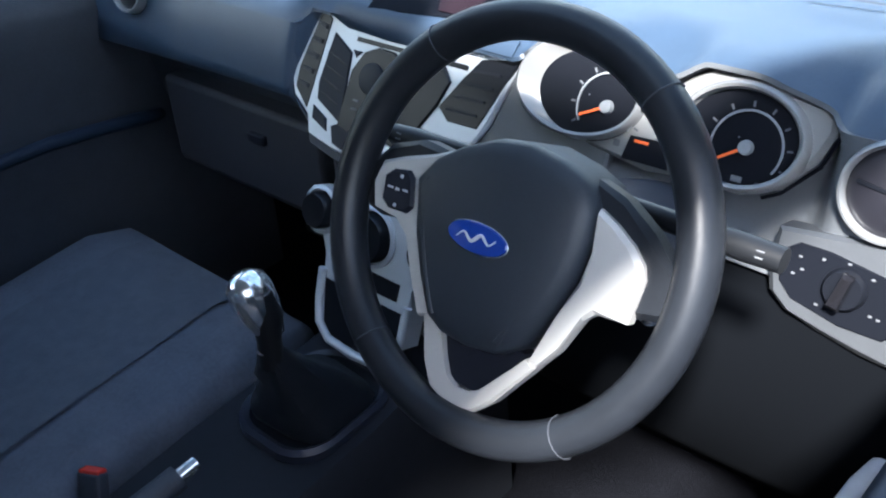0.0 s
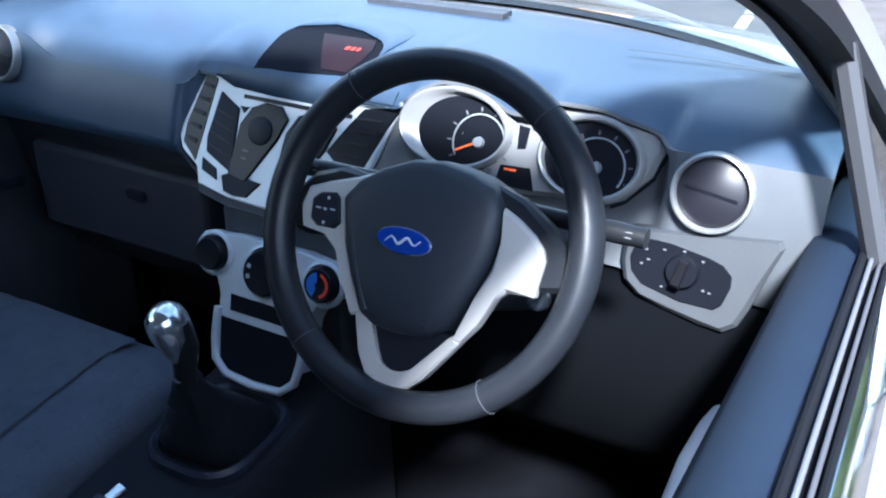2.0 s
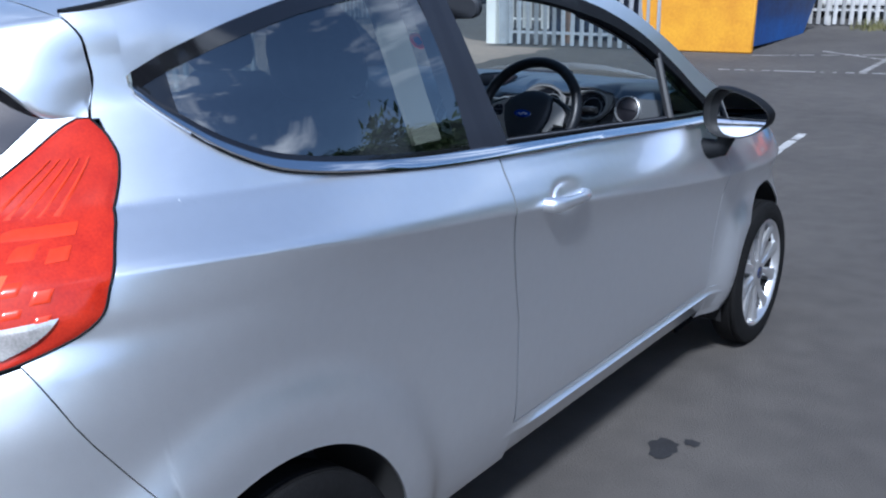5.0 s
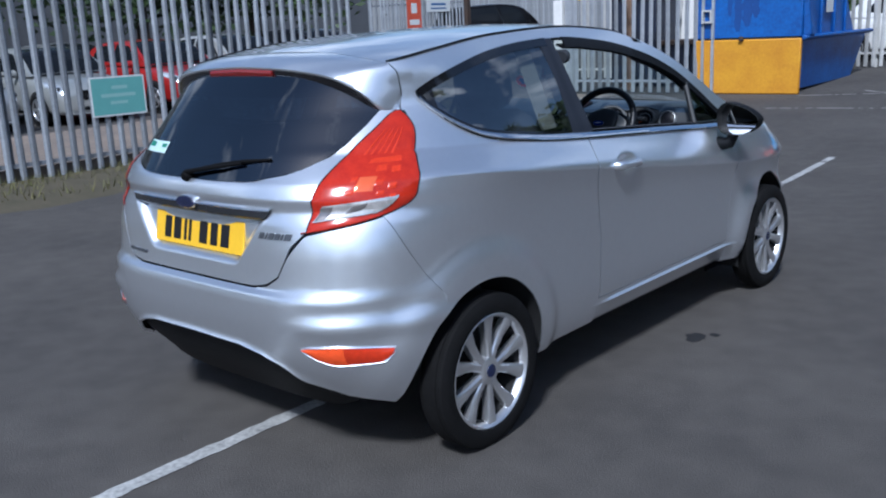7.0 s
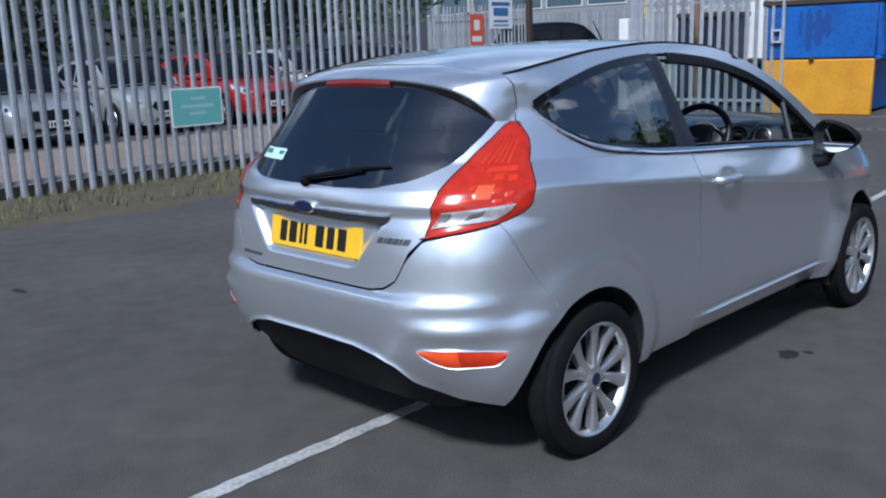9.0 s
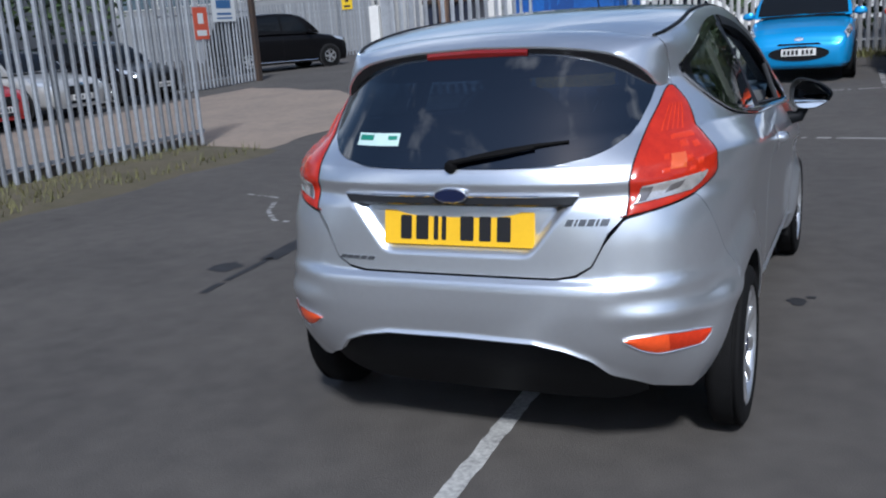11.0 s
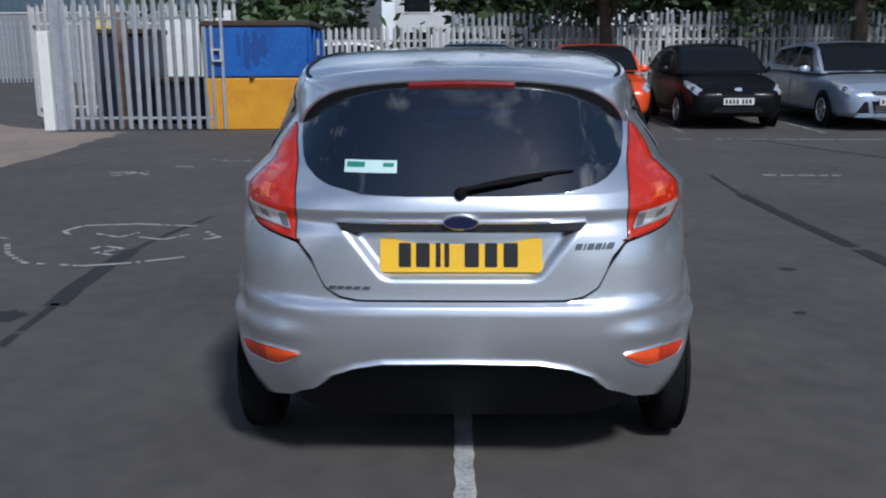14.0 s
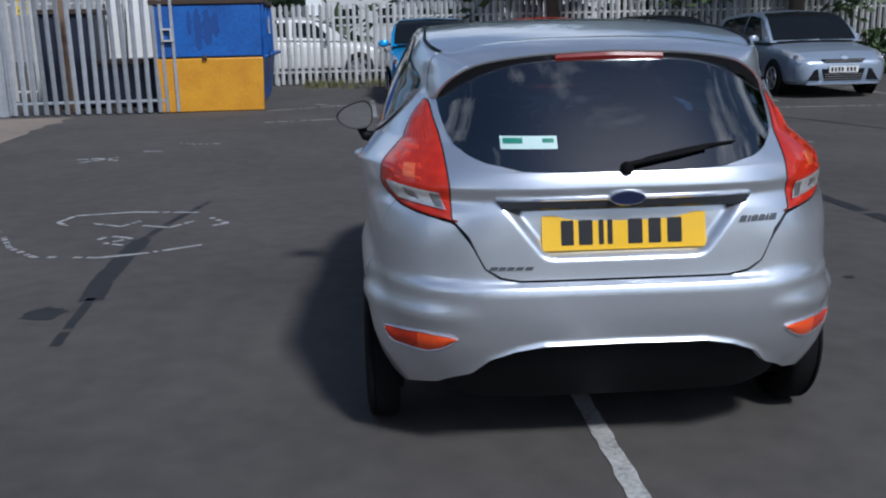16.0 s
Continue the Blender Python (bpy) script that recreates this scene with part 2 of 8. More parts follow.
def hermite(xs, ys):
    """A smooth curve through given points."""
    xs, ys = np.array(xs, float), np.array(ys, float)
    d = np.diff(ys) / np.diff(xs)
    m = np.zeros(len(xs))
    m[0], m[-1] = d[0], d[-1]
    for i in range(1, len(xs) - 1):
        m[i] = 0 if d[i - 1] * d[i] <= 0 else 2 * d[i - 1] * d[i] / (d[i - 1] + d[i])

    def at(x):
        x = np.clip(np.asarray(x, float), xs[0], xs[-1])
        i = np.clip(np.searchsorted(xs, x) - 1, 0, len(xs) - 2)
        h = xs[i + 1] - xs[i]
        t = (x - xs[i]) / h
        return ((2 * t**3 - 3 * t**2 + 1) * ys[i] + (t**3 - 2 * t**2 + t) * h * m[i] + (-2 * t**3 + 3 * t**2) * ys[i + 1]
                + (t**3 - t**2) * h * m[i + 1])
    return at


def rounded(w, h, r, n=5, cx=0.0, cy=0.0):
    """The outline of a rounded rectangle."""
    out = []
    for sx, sy, a0 in ((1, 1, 0), (-1, 1, 90), (-1, -1, 180), (1, -1, 270)):
        for k in range(n + 1):
            a = radians(a0 + 90 * k / n)
            out.append((cx + sx * (w / 2 - r) + r * math.cos(a), cy + sy * (h / 2 - r) + r * math.sin(a)))
    return out


# ---------- ground ----------
def ground_z(y):
    """The yard lies level round the car and rises gently behind it."""
    t = max(0.0, y - 3.0)
    return -0.02 + 0.0008 * min(t, 4) ** 2 * 2.0 + (0.0256 * max(0.0, t - 4) if t < 24 else 0.0256 * 20)

# ---------- yard ----------
ys = [-400, -60, -20, -8, -2, 1, 3] + [3 + 0.5 * k for k in range(1, 20)] + [14, 16, 18, 20, 22, 24, 27, 60, 400]
xs_ = [-400, -60, -24, -12, -7, -3, 0, 3, 7, 12, 24, 60, 400]
g = Geo().grid([[(x, y, ground_z(y)) for x in xs_] for y in ys])
ground = tagged(part("ground", g, M_ASPHALT), "worn dark grey asphalt of the car park", "ground", kind="structure")
M_STAIN = mat("tar_stain", (0.018, 0.018, 0.02), 0.75, vary=0.3, scale=8, bump=0.3)
M_CHALK = mat("chalk", (0.52, 0.52, 0.51), 0.9, vary=0.3, scale=14, second=(0.15, 0.15, 0.155))


def ragged(pts, w, lift, seed=0, gaps=0.0, step=0.05):
    """A worn stripe along pts: uneven edges, with bare gaps."""
    r = random.Random(seed)
    g = Geo()
    line = []
    for (x0, y0), (x1, y1) in zip(pts, pts[1:]):
        n = max(1, int(math.hypot(x1 - x0, y1 - y0) / step))
        line += [(x0 + (x1 - x0) * k / n, y0 + (y1 - y0) * k / n) for k in range(n)]
    line.append(pts[-1])
    prev = None
    for i, (x, y) in enumerate(line):
        x2, y2 = line[min(i + 1, len(line) - 1)]
        x1, y1 = line[max(i - 1, 0)]
        d = math.hypot(x2 - x1, y2 - y1) or 1
        nx, ny = -(y2 - y1) / d, (x2 - x1) / d
        a, b = w * r.uniform(0.42, 0.55), w * r.uniform(0.42, 0.55)
        cur = [(x + nx * a, y + ny * a, ground_z(y + ny * a) + lift), (x - nx * b, y - ny * b, ground_z(y - ny * b) + lift)]
        if prev and r.random() >= gaps:
            g.add([prev[0], prev[1], cur[1], cur[0]], [(0, 1, 2, 3)])
        prev = cur
    return g


def blob(cx, cy, rx, ry, lift, seed):
    r = random.Random(seed)
    pts = []
    for k in range(22):
        a = 2 * math.pi * k / 22
        q = r.uniform(0.72, 1.1)
        pts.append((cx + rx * q * math.cos(a), cy + ry * q * math.sin(a)))
    return Geo().add([(cx, cy, ground_z(cy) + lift)] + [(x, y, ground_z(y) + lift) for x, y in pts], [(0, k + 1, (k + 1) % 22 + 1) for k in range(22)])


def flat(name, g, m, label, category, kind="structure"):
    return tagged(part(name, g, m, smooth=False), label, category, kind=kind)


flat("road_marking", ragged([(0.10, -4.5), (0.022, -1.0), (0.0, 0.0), (-0.10, 2.2), (-0.31, 5.9), (-0.40, 7.2)], 0.074, 0.004, 3, 0.03), M_LINE, "worn white parking line on asphalt", "road marking")
for k, (x0, y0, x1, y1) in enumerate(((-2.7, 11.05, 1.6, 11.85), (1.43, 11.8, 1.36, 14.6), (-0.95, 11.4, -1.02, 14.2), (3.62, 12.2, 3.56, 14.8), (5.95, 12.1, 5.85, 14.6), (3.3, 11.3, 6.6, 11.15),
                                      (3.4, 7.5, 4.4, 7.45), (-2.85, 12.75, -0.2, 13.9), (-2.2, 13.8, -1.0, 12.9), (1.9, 7.1, 0.4, 7.3), (8.3, 12.0, 8.2, 14.4), (6.6, 11.15, 10.0, 11.0))):
    flat("road_marking", ragged([(x0, y0), (x1, y1)], 0.085, 0.004, 20 + k, 0.26), M_LINEFADED, "worn white bay line on asphalt", "road marking")
for k, (pts, w, gp) in enumerate((([(-3.36, 4.32), (-2.9, 4.40), (-2.35, 4.29)], 0.05, 0.1), ([(-3.66, 3.56), (-3.45, 3.15), (-3.17, 2.84), (-2.7, 2.75)], 0.045, 0.35), ([(-2.7, 2.75), (-2.4, 2.85), (-2.08, 3.05)], 0.05, 0.2),
                              ([(-3.36, 4.32), (-3.42, 4.05), (-3.3, 3.9)], 0.04, 0.2), ([(-2.9, 3.3), (-2.84, 3.45), (-2.65, 3.35), (-2.8, 3.2), (-2.62, 3.1)], 0.04, 0.15), ([(-2.69, 3.81), (-2.45, 3.7), (-2.3, 3.95)], 0.04, 0.2),
                              ([(-3.1, 3.95), (-2.85, 3.8), (-2.75, 4.0)], 0.04, 0.2), ([(-2.2, 4.05), (-2.03, 3.8), (-2.15, 3.7)], 0.05, 0.2), ([(-4.49, 7.74), (-4.2, 7.80), (-3.94, 7.6)], 0.07, 0.15),
                              ([(-4.35, 7.5), (-4.0, 7.85)], 0.05, 0.3), ([(-3.8, 8.29), (-3.57, 8.28)], 0.06, 0.2), ([(-3.49, 8.94), (-3.2, 8.8), (-2.95, 8.83)], 0.05, 0.3), ([(-3.75, 3.75), (-4.2, 3.9)], 0.03, 0.4))):
    flat("chalk_mark", ragged(pts, w, 0.005, 60 + k, gp, 0.03), M_CHALK, "scrawled white chalk survey mark on asphalt", "chalk mark")
flat("tar_stain", ragged([(-2.37, 0.92), (-2.42, 1.4), (-2.45, 1.75)], 0.055, 0.003, 5, 0.02), M_STAIN, "narrow dark tar streak on asphalt", "stain")
flat("tar_stain", ragged([(-2.44, 1.7), (-2.50, 2.1), (-2.54, 2.75), (-2.56, 3.3)], 0.14, 0.003, 6, 0.0), M_STAIN, "ragged dark tar streak on asphalt", "stain")
flat("tar_stain", ragged([(-2.56, 3.3), (-2.50, 3.9), (-2.35, 4.8)], 0.06, 0.003, 7, 0.1), M_STAIN, "narrow dark tar streak on asphalt", "stain")
flat("tar_stain", blob(-2.62, 1.47, 0.12, 0.14, 0.003, 8), M_STAIN, "dark oil blot on asphalt", "stain")
flat("tar_stain", ragged([(2.97, 2.6), (2.95, 3.3), (2.89, 4.49), (2.84, 6.1)], 0.13, 0.003, 9, 0.02), M_STAIN, "ragged dark tar streak on asphalt", "stain")
flat("tar_stain", ragged([(2.84, 6.1), (2.89, 7.5)], 0.05, 0.003, 10, 0.05), M_STAIN, "narrow dark tar streak on asphalt", "stain")
flat("tar_stain", ragged([(4.4, 11.4), (5.4, 9.4), (6.3, 7.4)], 0.06, 0.003, 10, 0.02), M_STAIN, "narrow dark tar streak on asphalt", "stain")
for k, (x, y, rx, ry) in enumerate(((0.90, 1.44, 0.05, 0.07), (0.96, 1.52, 0.03, 0.025), (1.5, 3.6, 0.05, 0.03), (2.2, 2.7, 0.06, 0.04), (1.72, 3.9, 0.09, 0.04), (-3.45, -0.41, 0.10, 0.03), (1.9, 1.6, 0.04, 0.03), (1.62, 4.9, 0.08, 0.05), (3.1, 0.9, 0.05, 0.04))):
    flat("oil_spot", blob(x, y, rx, ry, 0.003, 30 + k), M_STAIN, "small dark oil spot on asphalt", "stain")
# pale concrete through the gate, with a broken edge
r = random.Random(12)
edge = [(-6.05 + r.uniform(-0.1, 0.1), 6.6 + 0.35 * k) for k in range(18)]
g = Geo()
for (x0, y0), (x1, y1) in zip(edge, edge[1:]):
    g.add([(x0, y0, ground_z(y0) + 0.004), (x1, y1, ground_z(y1) + 0.004), (-7.45, y1, ground_z(y1) + 0.004), (-7.45, y0, ground_z(y0) + 0.004)], [(0, 1, 2, 3)])
def yard_end(x):
    """Where the concrete gives way to asphalt beyond the gate."""
    return float(np.interp(x, [-13.0, -9.7, -7.9], [16.3, 14.7, 13.1])) + 0.12 * math.sin(x * 3.1)


for k in range(14):
    x0, x1 = -7.45 - 0.4 * k, -7.85 - 0.4 * k
    for i in range(16):
        ya0, ya1 = -6 + (yard_end(x0) + 6) * i / 16, -6 + (yard_end(x0) + 6) * (i + 1) / 16
        yb0, yb1 = -6 + (yard_end(x1) + 6) * i / 16, -6 + (yard_end(x1) + 6) * (i + 1) / 16
        g.add([(x, y, ground_z(y) + 0.004) for x, y in ((x0, ya0), (x0, ya1), (x1, yb1), (x1, yb0))], [(0, 1, 2, 3)])
flat("concrete_yard", g, M_CONCRETE, "pale brown concrete yard beyond the gate", "pavement")
# verge at the fence's foot
g = Geo()
rows = []
r = random.Random(5)
for k in range(64):
    y = -9 + 0.25 * k
    z = ground_z(y)
    e = -5.75 - 0.10 * math.sin(k * 0.7) + r.uniform(-0.06, 0.06)
    rows.append([(-7.42, y, z + 0.05), (-7.1, y, z + 0.05 + r.uniform(0, 0.03)), (-6.5, y, z + 0.035 + r.uniform(0, 0.03)), (-6.0, y, z + 0.022), (e, y, z - 0.004)])
g.grid(rows)
flat("verge", g, M_SOIL, "scrubby earth verge along the fence", "verge")
g = Geo()
for k in range(5200):
    y = r.uniform(-6, 6.8)
    x = -7.35 + abs(r.gauss(0, 0.55)) if r.random() < 0.6 else r.uniform(-7.3, -6.0)
    if x > -5.9 or noise.noise((x * 1.3, y * 0.9, 0)) < -0.15:
        continue
    h, a = r.uniform(0.04, 0.15), r.uniform(0, 6.28)
    z = ground_z(y) + 0.02
    dx, dy, w = math.cos(a) * h * 0.6, math.sin(a) * h * 0.6, 0.007
    g.add([(x - w * math.sin(a), y + w * math.cos(a), z), (x + w * math.sin(a), y - w * math.cos(a), z), (x + dx, y + dy, z + h)], [(0, 1, 2)])
flat("grass", g, M_GRASS, "dry rough grass along the fence", "grass", "stuff")
g = Geo()
for k in range(5200):
    x, y = r.uniform(-2.6, 10.0), 18.15 - abs(r.gauss(0, 0.55))
    if noise.noise((x * 0.8, y * 1.1, 3.0)) < -0.2:
        continue
    h, a = r.uniform(0.06, 0.22), r.uniform(0, 6.28)
    z = ground_z(y)
    dx, dy, w = math.cos(a) * h * 0.5, math.sin(a) * h * 0.5, 0.010
    g.add([(x - w * math.sin(a), y + w * math.cos(a), z), (x + w * math.sin(a), y - w * math.cos(a), z), (x + dx, y + dy, z + h)], [(0, 1, 2)])
flat("grass", g, M_GRASS, "weeds at the foot of the far fence", "grass", "stuff")


# ---------- palisade fences ----------
def pale_mesh(h, m):
    """A folded steel pale with a three-pointed top."""
    prof_ = [(-0.040, 0.0), (-0.026, 0.006), (-0.016, 0.022), (0.016, 0.022), (0.026, 0.006), (0.040, 0.0)]
    g = Geo()
    tops = [h - 0.10, h - 0.02, h - 0.07, h - 0.07, h - 0.02, h - 0.10]
    lo_ = [(x, y, 0.0) for x, y in prof_]
    hi_ = [(x, y, t) for (x, y), t in zip(prof_, tops)]
    g.grid([lo_, hi_])
    g.grid([[(x, y - 0.003, z) for x, y, z in lo_], [(x, y - 0.003, z) for x, y, z in hi_]])
    g.add([hi_[2], hi_[3], (0, 0.03, h)], [(0, 1, 2)])
    return g.mesh("pale", m, smooth=False)


PALE = pale_mesh(2.32, M_STEEL)
PALE_TALL = pale_mesh(2.9, M_STEEL)
PALE_FAR = pale_mesh(2.28, M_STEELFAR)
PALE_LOW = pale_mesh(1.80, M_STEELFAR)
PALE_MID = pale_mesh(2.12, M_STEEL)


def fence(name, label, a, b, step, z_of, mesh, m_rail, rails=(0.22, 1.9), post_every=2.75, lift=0.03, posts=True, flip=1, jitter=0.02, kind=""):
    """A palisade run from a to b: posts and rails behind a row of pales."""
    (x0, y0), (x1, y1) = a, b
    L = math.hypot(x1 - x0, y1 - y0)
    ang = math.atan2(y1 - y0, x1 - x0)
    root = thing(name, label, "fence", kind=kind)
    ux, uy = math.cos(ang), math.sin(ang)
    nx, ny = -uy * flip, ux * flip
    r = random.Random(int(L * 10))
    top = max(v.co.z for v in mesh.vertices) - 0.05
    for h in rails:
        g = Geo()
        n = max(2, int(L / 1.0))
        rows = []
        for k in range(n + 1):
            x, y = x0 + (x1 - x0) * k / n, y0 + (y1 - y0) * k / n
            z = z_of(y) + h
            rows.append([(x + nx * d, y + ny * d, z + e) for d, e in ((-0.005, -0.022), (-0.005, 0.022), (-0.045, 0.022), (-0.045, -0.022))])
        g.grid(rows, loop=True)
        part("rail", g, m_rail, root)
    if posts:
        k = 0
        while k * post_every <= L + 0.01:
            d = min(L, k * post_every)
            x, y = x0 + ux * d - nx * 0.09, y0 + uy * d - ny * 0.09
            z = z_of(y)
            m = Matrix.Translation((x, y, z)) @ Matrix.Rotation(ang, 4, "Z")
            g = Geo().box((-0.05, -0.004, -0.1), (0.05, 0.004, top), m)
            g.box((-0.005, -0.04, -0.1), (0.005, 0.04, top), m)
            part("post", g, m_rail, root)
            k += 1
    n = int(L / step)
    for k in range(n + 1):
        x, y = x0 + ux * step * k, y0 + uy * step * k
        ob = new("pale", mesh)
        ob.parent = root
        ob.matrix_world = Matrix.Translation((x, y, z_of(y) + lift)) @ Matrix.Rotation(ang + (math.pi if flip < 0 else 0) + r.gauss(0, jitter), 4, "Z") @ Matrix.Rotation(r.gauss(0, jitter * 0.35), 4, "Y")
    return root


fence("palisade_fence", "grey galvanised steel palisade fence beside the verge", (-7.3, -9.0), (-7.3, 7.2), 0.152, ground_z, PALE_TALL, M_STEEL, (0.22, 2.55), flip=-1)
g = Geo().box((-7.42, -9.0, -0.1), (-7.37, 7.2, 0.16))
tagged(part("gravel_board", g, M_CONCRETE, bevel=0.008), "low concrete gravel board under the fence", "board", kind="structure")
fence("palisade_fence", "grey palisade fence across the gateway behind the parked cars", (-14.4, 14.7), (-14.4, 18.4), 0.152, ground_z, PALE, M_STEEL, flip=-1)
gate = fence("palisade_gate", "grey steel palisade gate leaf standing open", (-7.10, 12.85), (-4.50, 12.85), 0.175, lambda y: 0.16, PALE, M_STEEL, (0.22, 1.95), 9, 0.02, posts=False, flip=-1)
for x in (-7.16, -4.52, -4.34):
    g = Geo().box((x - 0.025, 12.83, 0.18), (x + 0.025, 12.88, 2.42))
    part("gate_stile", g, M_STEEL, gate, bevel=0.004)
g = Geo().band([(-4.52, 1.36), (-4.34, 1.36), (-4.34, 1.58), (-4.52, 1.58)], [(-4.49, 1.39), (-4.37, 1.39), (-4.37, 1.55), (-4.49, 1.55)], -0.06, 0.02, Matrix.Translation((0, 12.80, 0)) @ Matrix.Rotation(radians(90), 4, "X"))
part("lock_box", g, M_STEELFAR, gate, smooth=False)
fence("palisade_fence", "pale galvanised palisade fence behind the skip", (-9.0, 15.6), (-4.6, 15.4), 0.152, ground_z, PALE_FAR, M_STEELFAR, flip=-1)
fence("palisade_fence", "long pale galvanised palisade fence behind the parked cars", (-6.0, 18.2), (17.0, 18.2), 0.152, ground_z, PALE_LOW, M_STEELFAR, (0.30, 1.50), flip=-1)
fence("palisade_fence", "darker grey palisade fence standing behind the pale one", (-0.4, 18.75), (17.0, 18.75), 0.152, ground_z, PALE_MID, M_STEEL, (0.30, 1.80), flip=-1)
fence("palisade_fence", "distant grey palisade fence across the far yard", (-30.0, 31.0), (-6.5, 31.0), 0.152, ground_z, PALE, M_STEEL, flip=-1)
# gate posts
g = Geo().box((-0.10, -0.10, -0.05), (0.10, 0.10, 1.74), pose(-7.55, 13.0, 0.16))
tagged(part("bollard", g, M_WHITE, bevel=0.012), "white painted square gate pillar", "pillar")
g = Geo().box((-0.09, -0.09, -0.05), (0.09, 0.09, 2.5), pose(-7.33, 13.05, 0.16))
tagged(part("gate_post", g, M_STEEL, bevel=0.006), "tall square grey steel gate post", "post")
g = Geo().box((-0.08, -0.08, -0.1), (0.08, 0.08, 2.55), pose(-14.35, 18.45, 0.3))
tagged(part("gate_post", g, M_RUST, bevel=0.006), "tall dark steel post at the end of the farther fence", "post")


def sign(name, label, m, w, h, back, bars, bar_m):
    """A thin board with plain bars for its writing."""
    root = part(name, Geo().prism(rounded(w, h, 0.015, 3), -0.004, 0.002, m), back)
    tagged(root, label, "sign")
    for bx, bz, bw, bh in bars:
        part("sign_bar", Geo().prism([(bx - bw / 2, bz - bh / 2), (bx + bw / 2, bz - bh / 2), (bx + bw / 2, bz + bh / 2), (bx - bw / 2, bz + bh / 2)], 0.0, 0.0045, m), bar_m, root)
    return root


M_TEAL = mat("teal_sign", (0.16, 0.42, 0.40), 0.5, vary=0.06)
M_SIGNWHITE = mat("sign_white", (0.70, 0.72, 0.72), 0.5, vary=0.04)
M_SIGNRED = mat("sign_red", (0.62, 0.10, 0.05), 0.5, vary=0.06)
M_SIGNYEL = mat("sign_yellow", (0.80, 0.55, 0.02), 0.5, vary=0.06)
M_SIGNBLUE = mat("sign_blue", (0.05, 0.14, 0.32), 0.5)
FX = Matrix.Rotation(radians(90), 4, "Z") @ Matrix.Rotation(radians(90), 4, "X")
ms_ = Matrix.Translation((-7.26, 3.31, 0.86)) @ FX
g_sign = sign("fence_sign", "teal sign board with a white border on the fence", ms_, 0.70, 0.455, M_SIGNWHITE, [(0.02, 0.10, 0.20, 0.04), (0.0, 0.01, 0.44, 0.04), (0.0, -0.075, 0.22, 0.035)], mat("faded_sign_letters", (0.30, 0.52, 0.50), 0.5))
part("sign_field", Geo().prism(rounded(0.66, 0.415, 0.01, 3), 0.0, 0.0035, ms_), M_TEAL, g_sign)
sign("fence_sign", "white notice with dark lettering bars on the fence", Matrix.Translation((-14.365, 17.25, 2.33)) @ FX, 0.98, 0.78, M_SIGNWHITE, [(0, 0.27, 0.76, 0.10), (0, 0.06, 0.62, 0.22), (0, -0.19, 0.60, 0.06), (0, -0.30, 0.64, 0.04)], M_SIGNBLUE)
sign("fence_sign", "small red notice on the fence", Matrix.Translation((-14.365, 16.25, 1.92)) @ FX, 0.56, 0.80, M_SIGNRED, [(0, 0.12, 0.22, 0.26), (0, -0.24, 0.38, 0.14)], M_SIGNWHITE)
for x, z in ((-13.5, 2.35), (-9.9, 2.3), (-18.5, 2.4)):
    sign("fence_sign", "yellow warning sign on the distant fence", Matrix.Translation((x, 30.93, z + 0.3)) @ Matrix.Rotation(radians(90), 4, "X"), 0.5, 0.62, M_SIGNYEL, [(0, 0.08, 0.16, 0.2), (0, -0.18, 0.3, 0.08)], M_RUST)

# ---------- skip ----------
skip = thing("waste_skip", "enclosed waste skip with blue upper and yellow lower panels", "skip")
sk = pose(-2.86, 12.98, 0.16, 0, 0, 3.5)


def skbox(pts_lo, pts_hi, name, m, label=""):
    v = [sk @ Vector(p) for p in pts_lo + pts_hi]
    g = Geo().add(v, [(0, 3, 2, 1), (4, 5, 6, 7), (0, 1, 5, 4), (1, 2, 6, 5), (2, 3, 7, 6), (3, 0, 4, 7)])
    return part(name, g, m, skip, label, bevel=0.02)


W_ = -1.80
skbox([(W_ + 0.10, 0.12, 0.06), (-0.12, 0.12, 0.06), (-0.12, 3.6, 0.06), (W_ + 0.10, 3.6, 0.06)], [(W_ + 0.02, 0.03, 0.92), (-0.03, 0.03, 0.92), (-0.03, 4.3, 0.92), (W_ + 0.02, 4.3, 0.92)], "lower_hull", M_BLUE)
skbox([(W_ + 0.03, 0.0, 0.0), (-0.03, 0.0, 0.0), (-0.03, 0.10, 0.0), (W_ + 0.03, 0.10, 0.0)], [(W_, -0.04, 0.91), (0.0, -0.04, 0.91), (0.0, 0.06, 0.91), (W_, 0.06, 0.91)], "front_panel", M_YELLOW, "yellow lower front panel")
skbox([(W_, -0.02, 0.93), (0.0, -0.02, 0.93), (0.0, 3.2, 0.93), (W_, 3.2, 0.93)], [(W_, -0.02, 1.80), (0.0, -0.02, 1.80), (0.0, 2.4, 1.80), (W_, 2.4, 1.80)], "upper_box", M_BLUE)
skbox([(W_ - 0.05, -0.05, 1.80), (0.06, -0.05, 1.80), (0.06, 2.5, 1.80), (W_ - 0.05, 2.5, 1.80)], [(W_ - 0.05, -0.05, 1.90), (0.06, -0.05, 1.90), (0.06, 2.5, 1.90), (W_ - 0.05, 2.5, 1.90)], "top_lip", M_RUST, "rusty dark top lip")
skbox([(0.0, -0.03, 0.86), (0.10, -0.03, 0.90), (0.10, 4.3, 0.90), (0.0, 4.3, 0.86)], [(0.0, -0.03, 0.96), (0.10, -0.03, 0.95), (0.10, 4.3, 0.95), (0.0, 4.3, 0.96)], "side_ledge", M_BLUE)
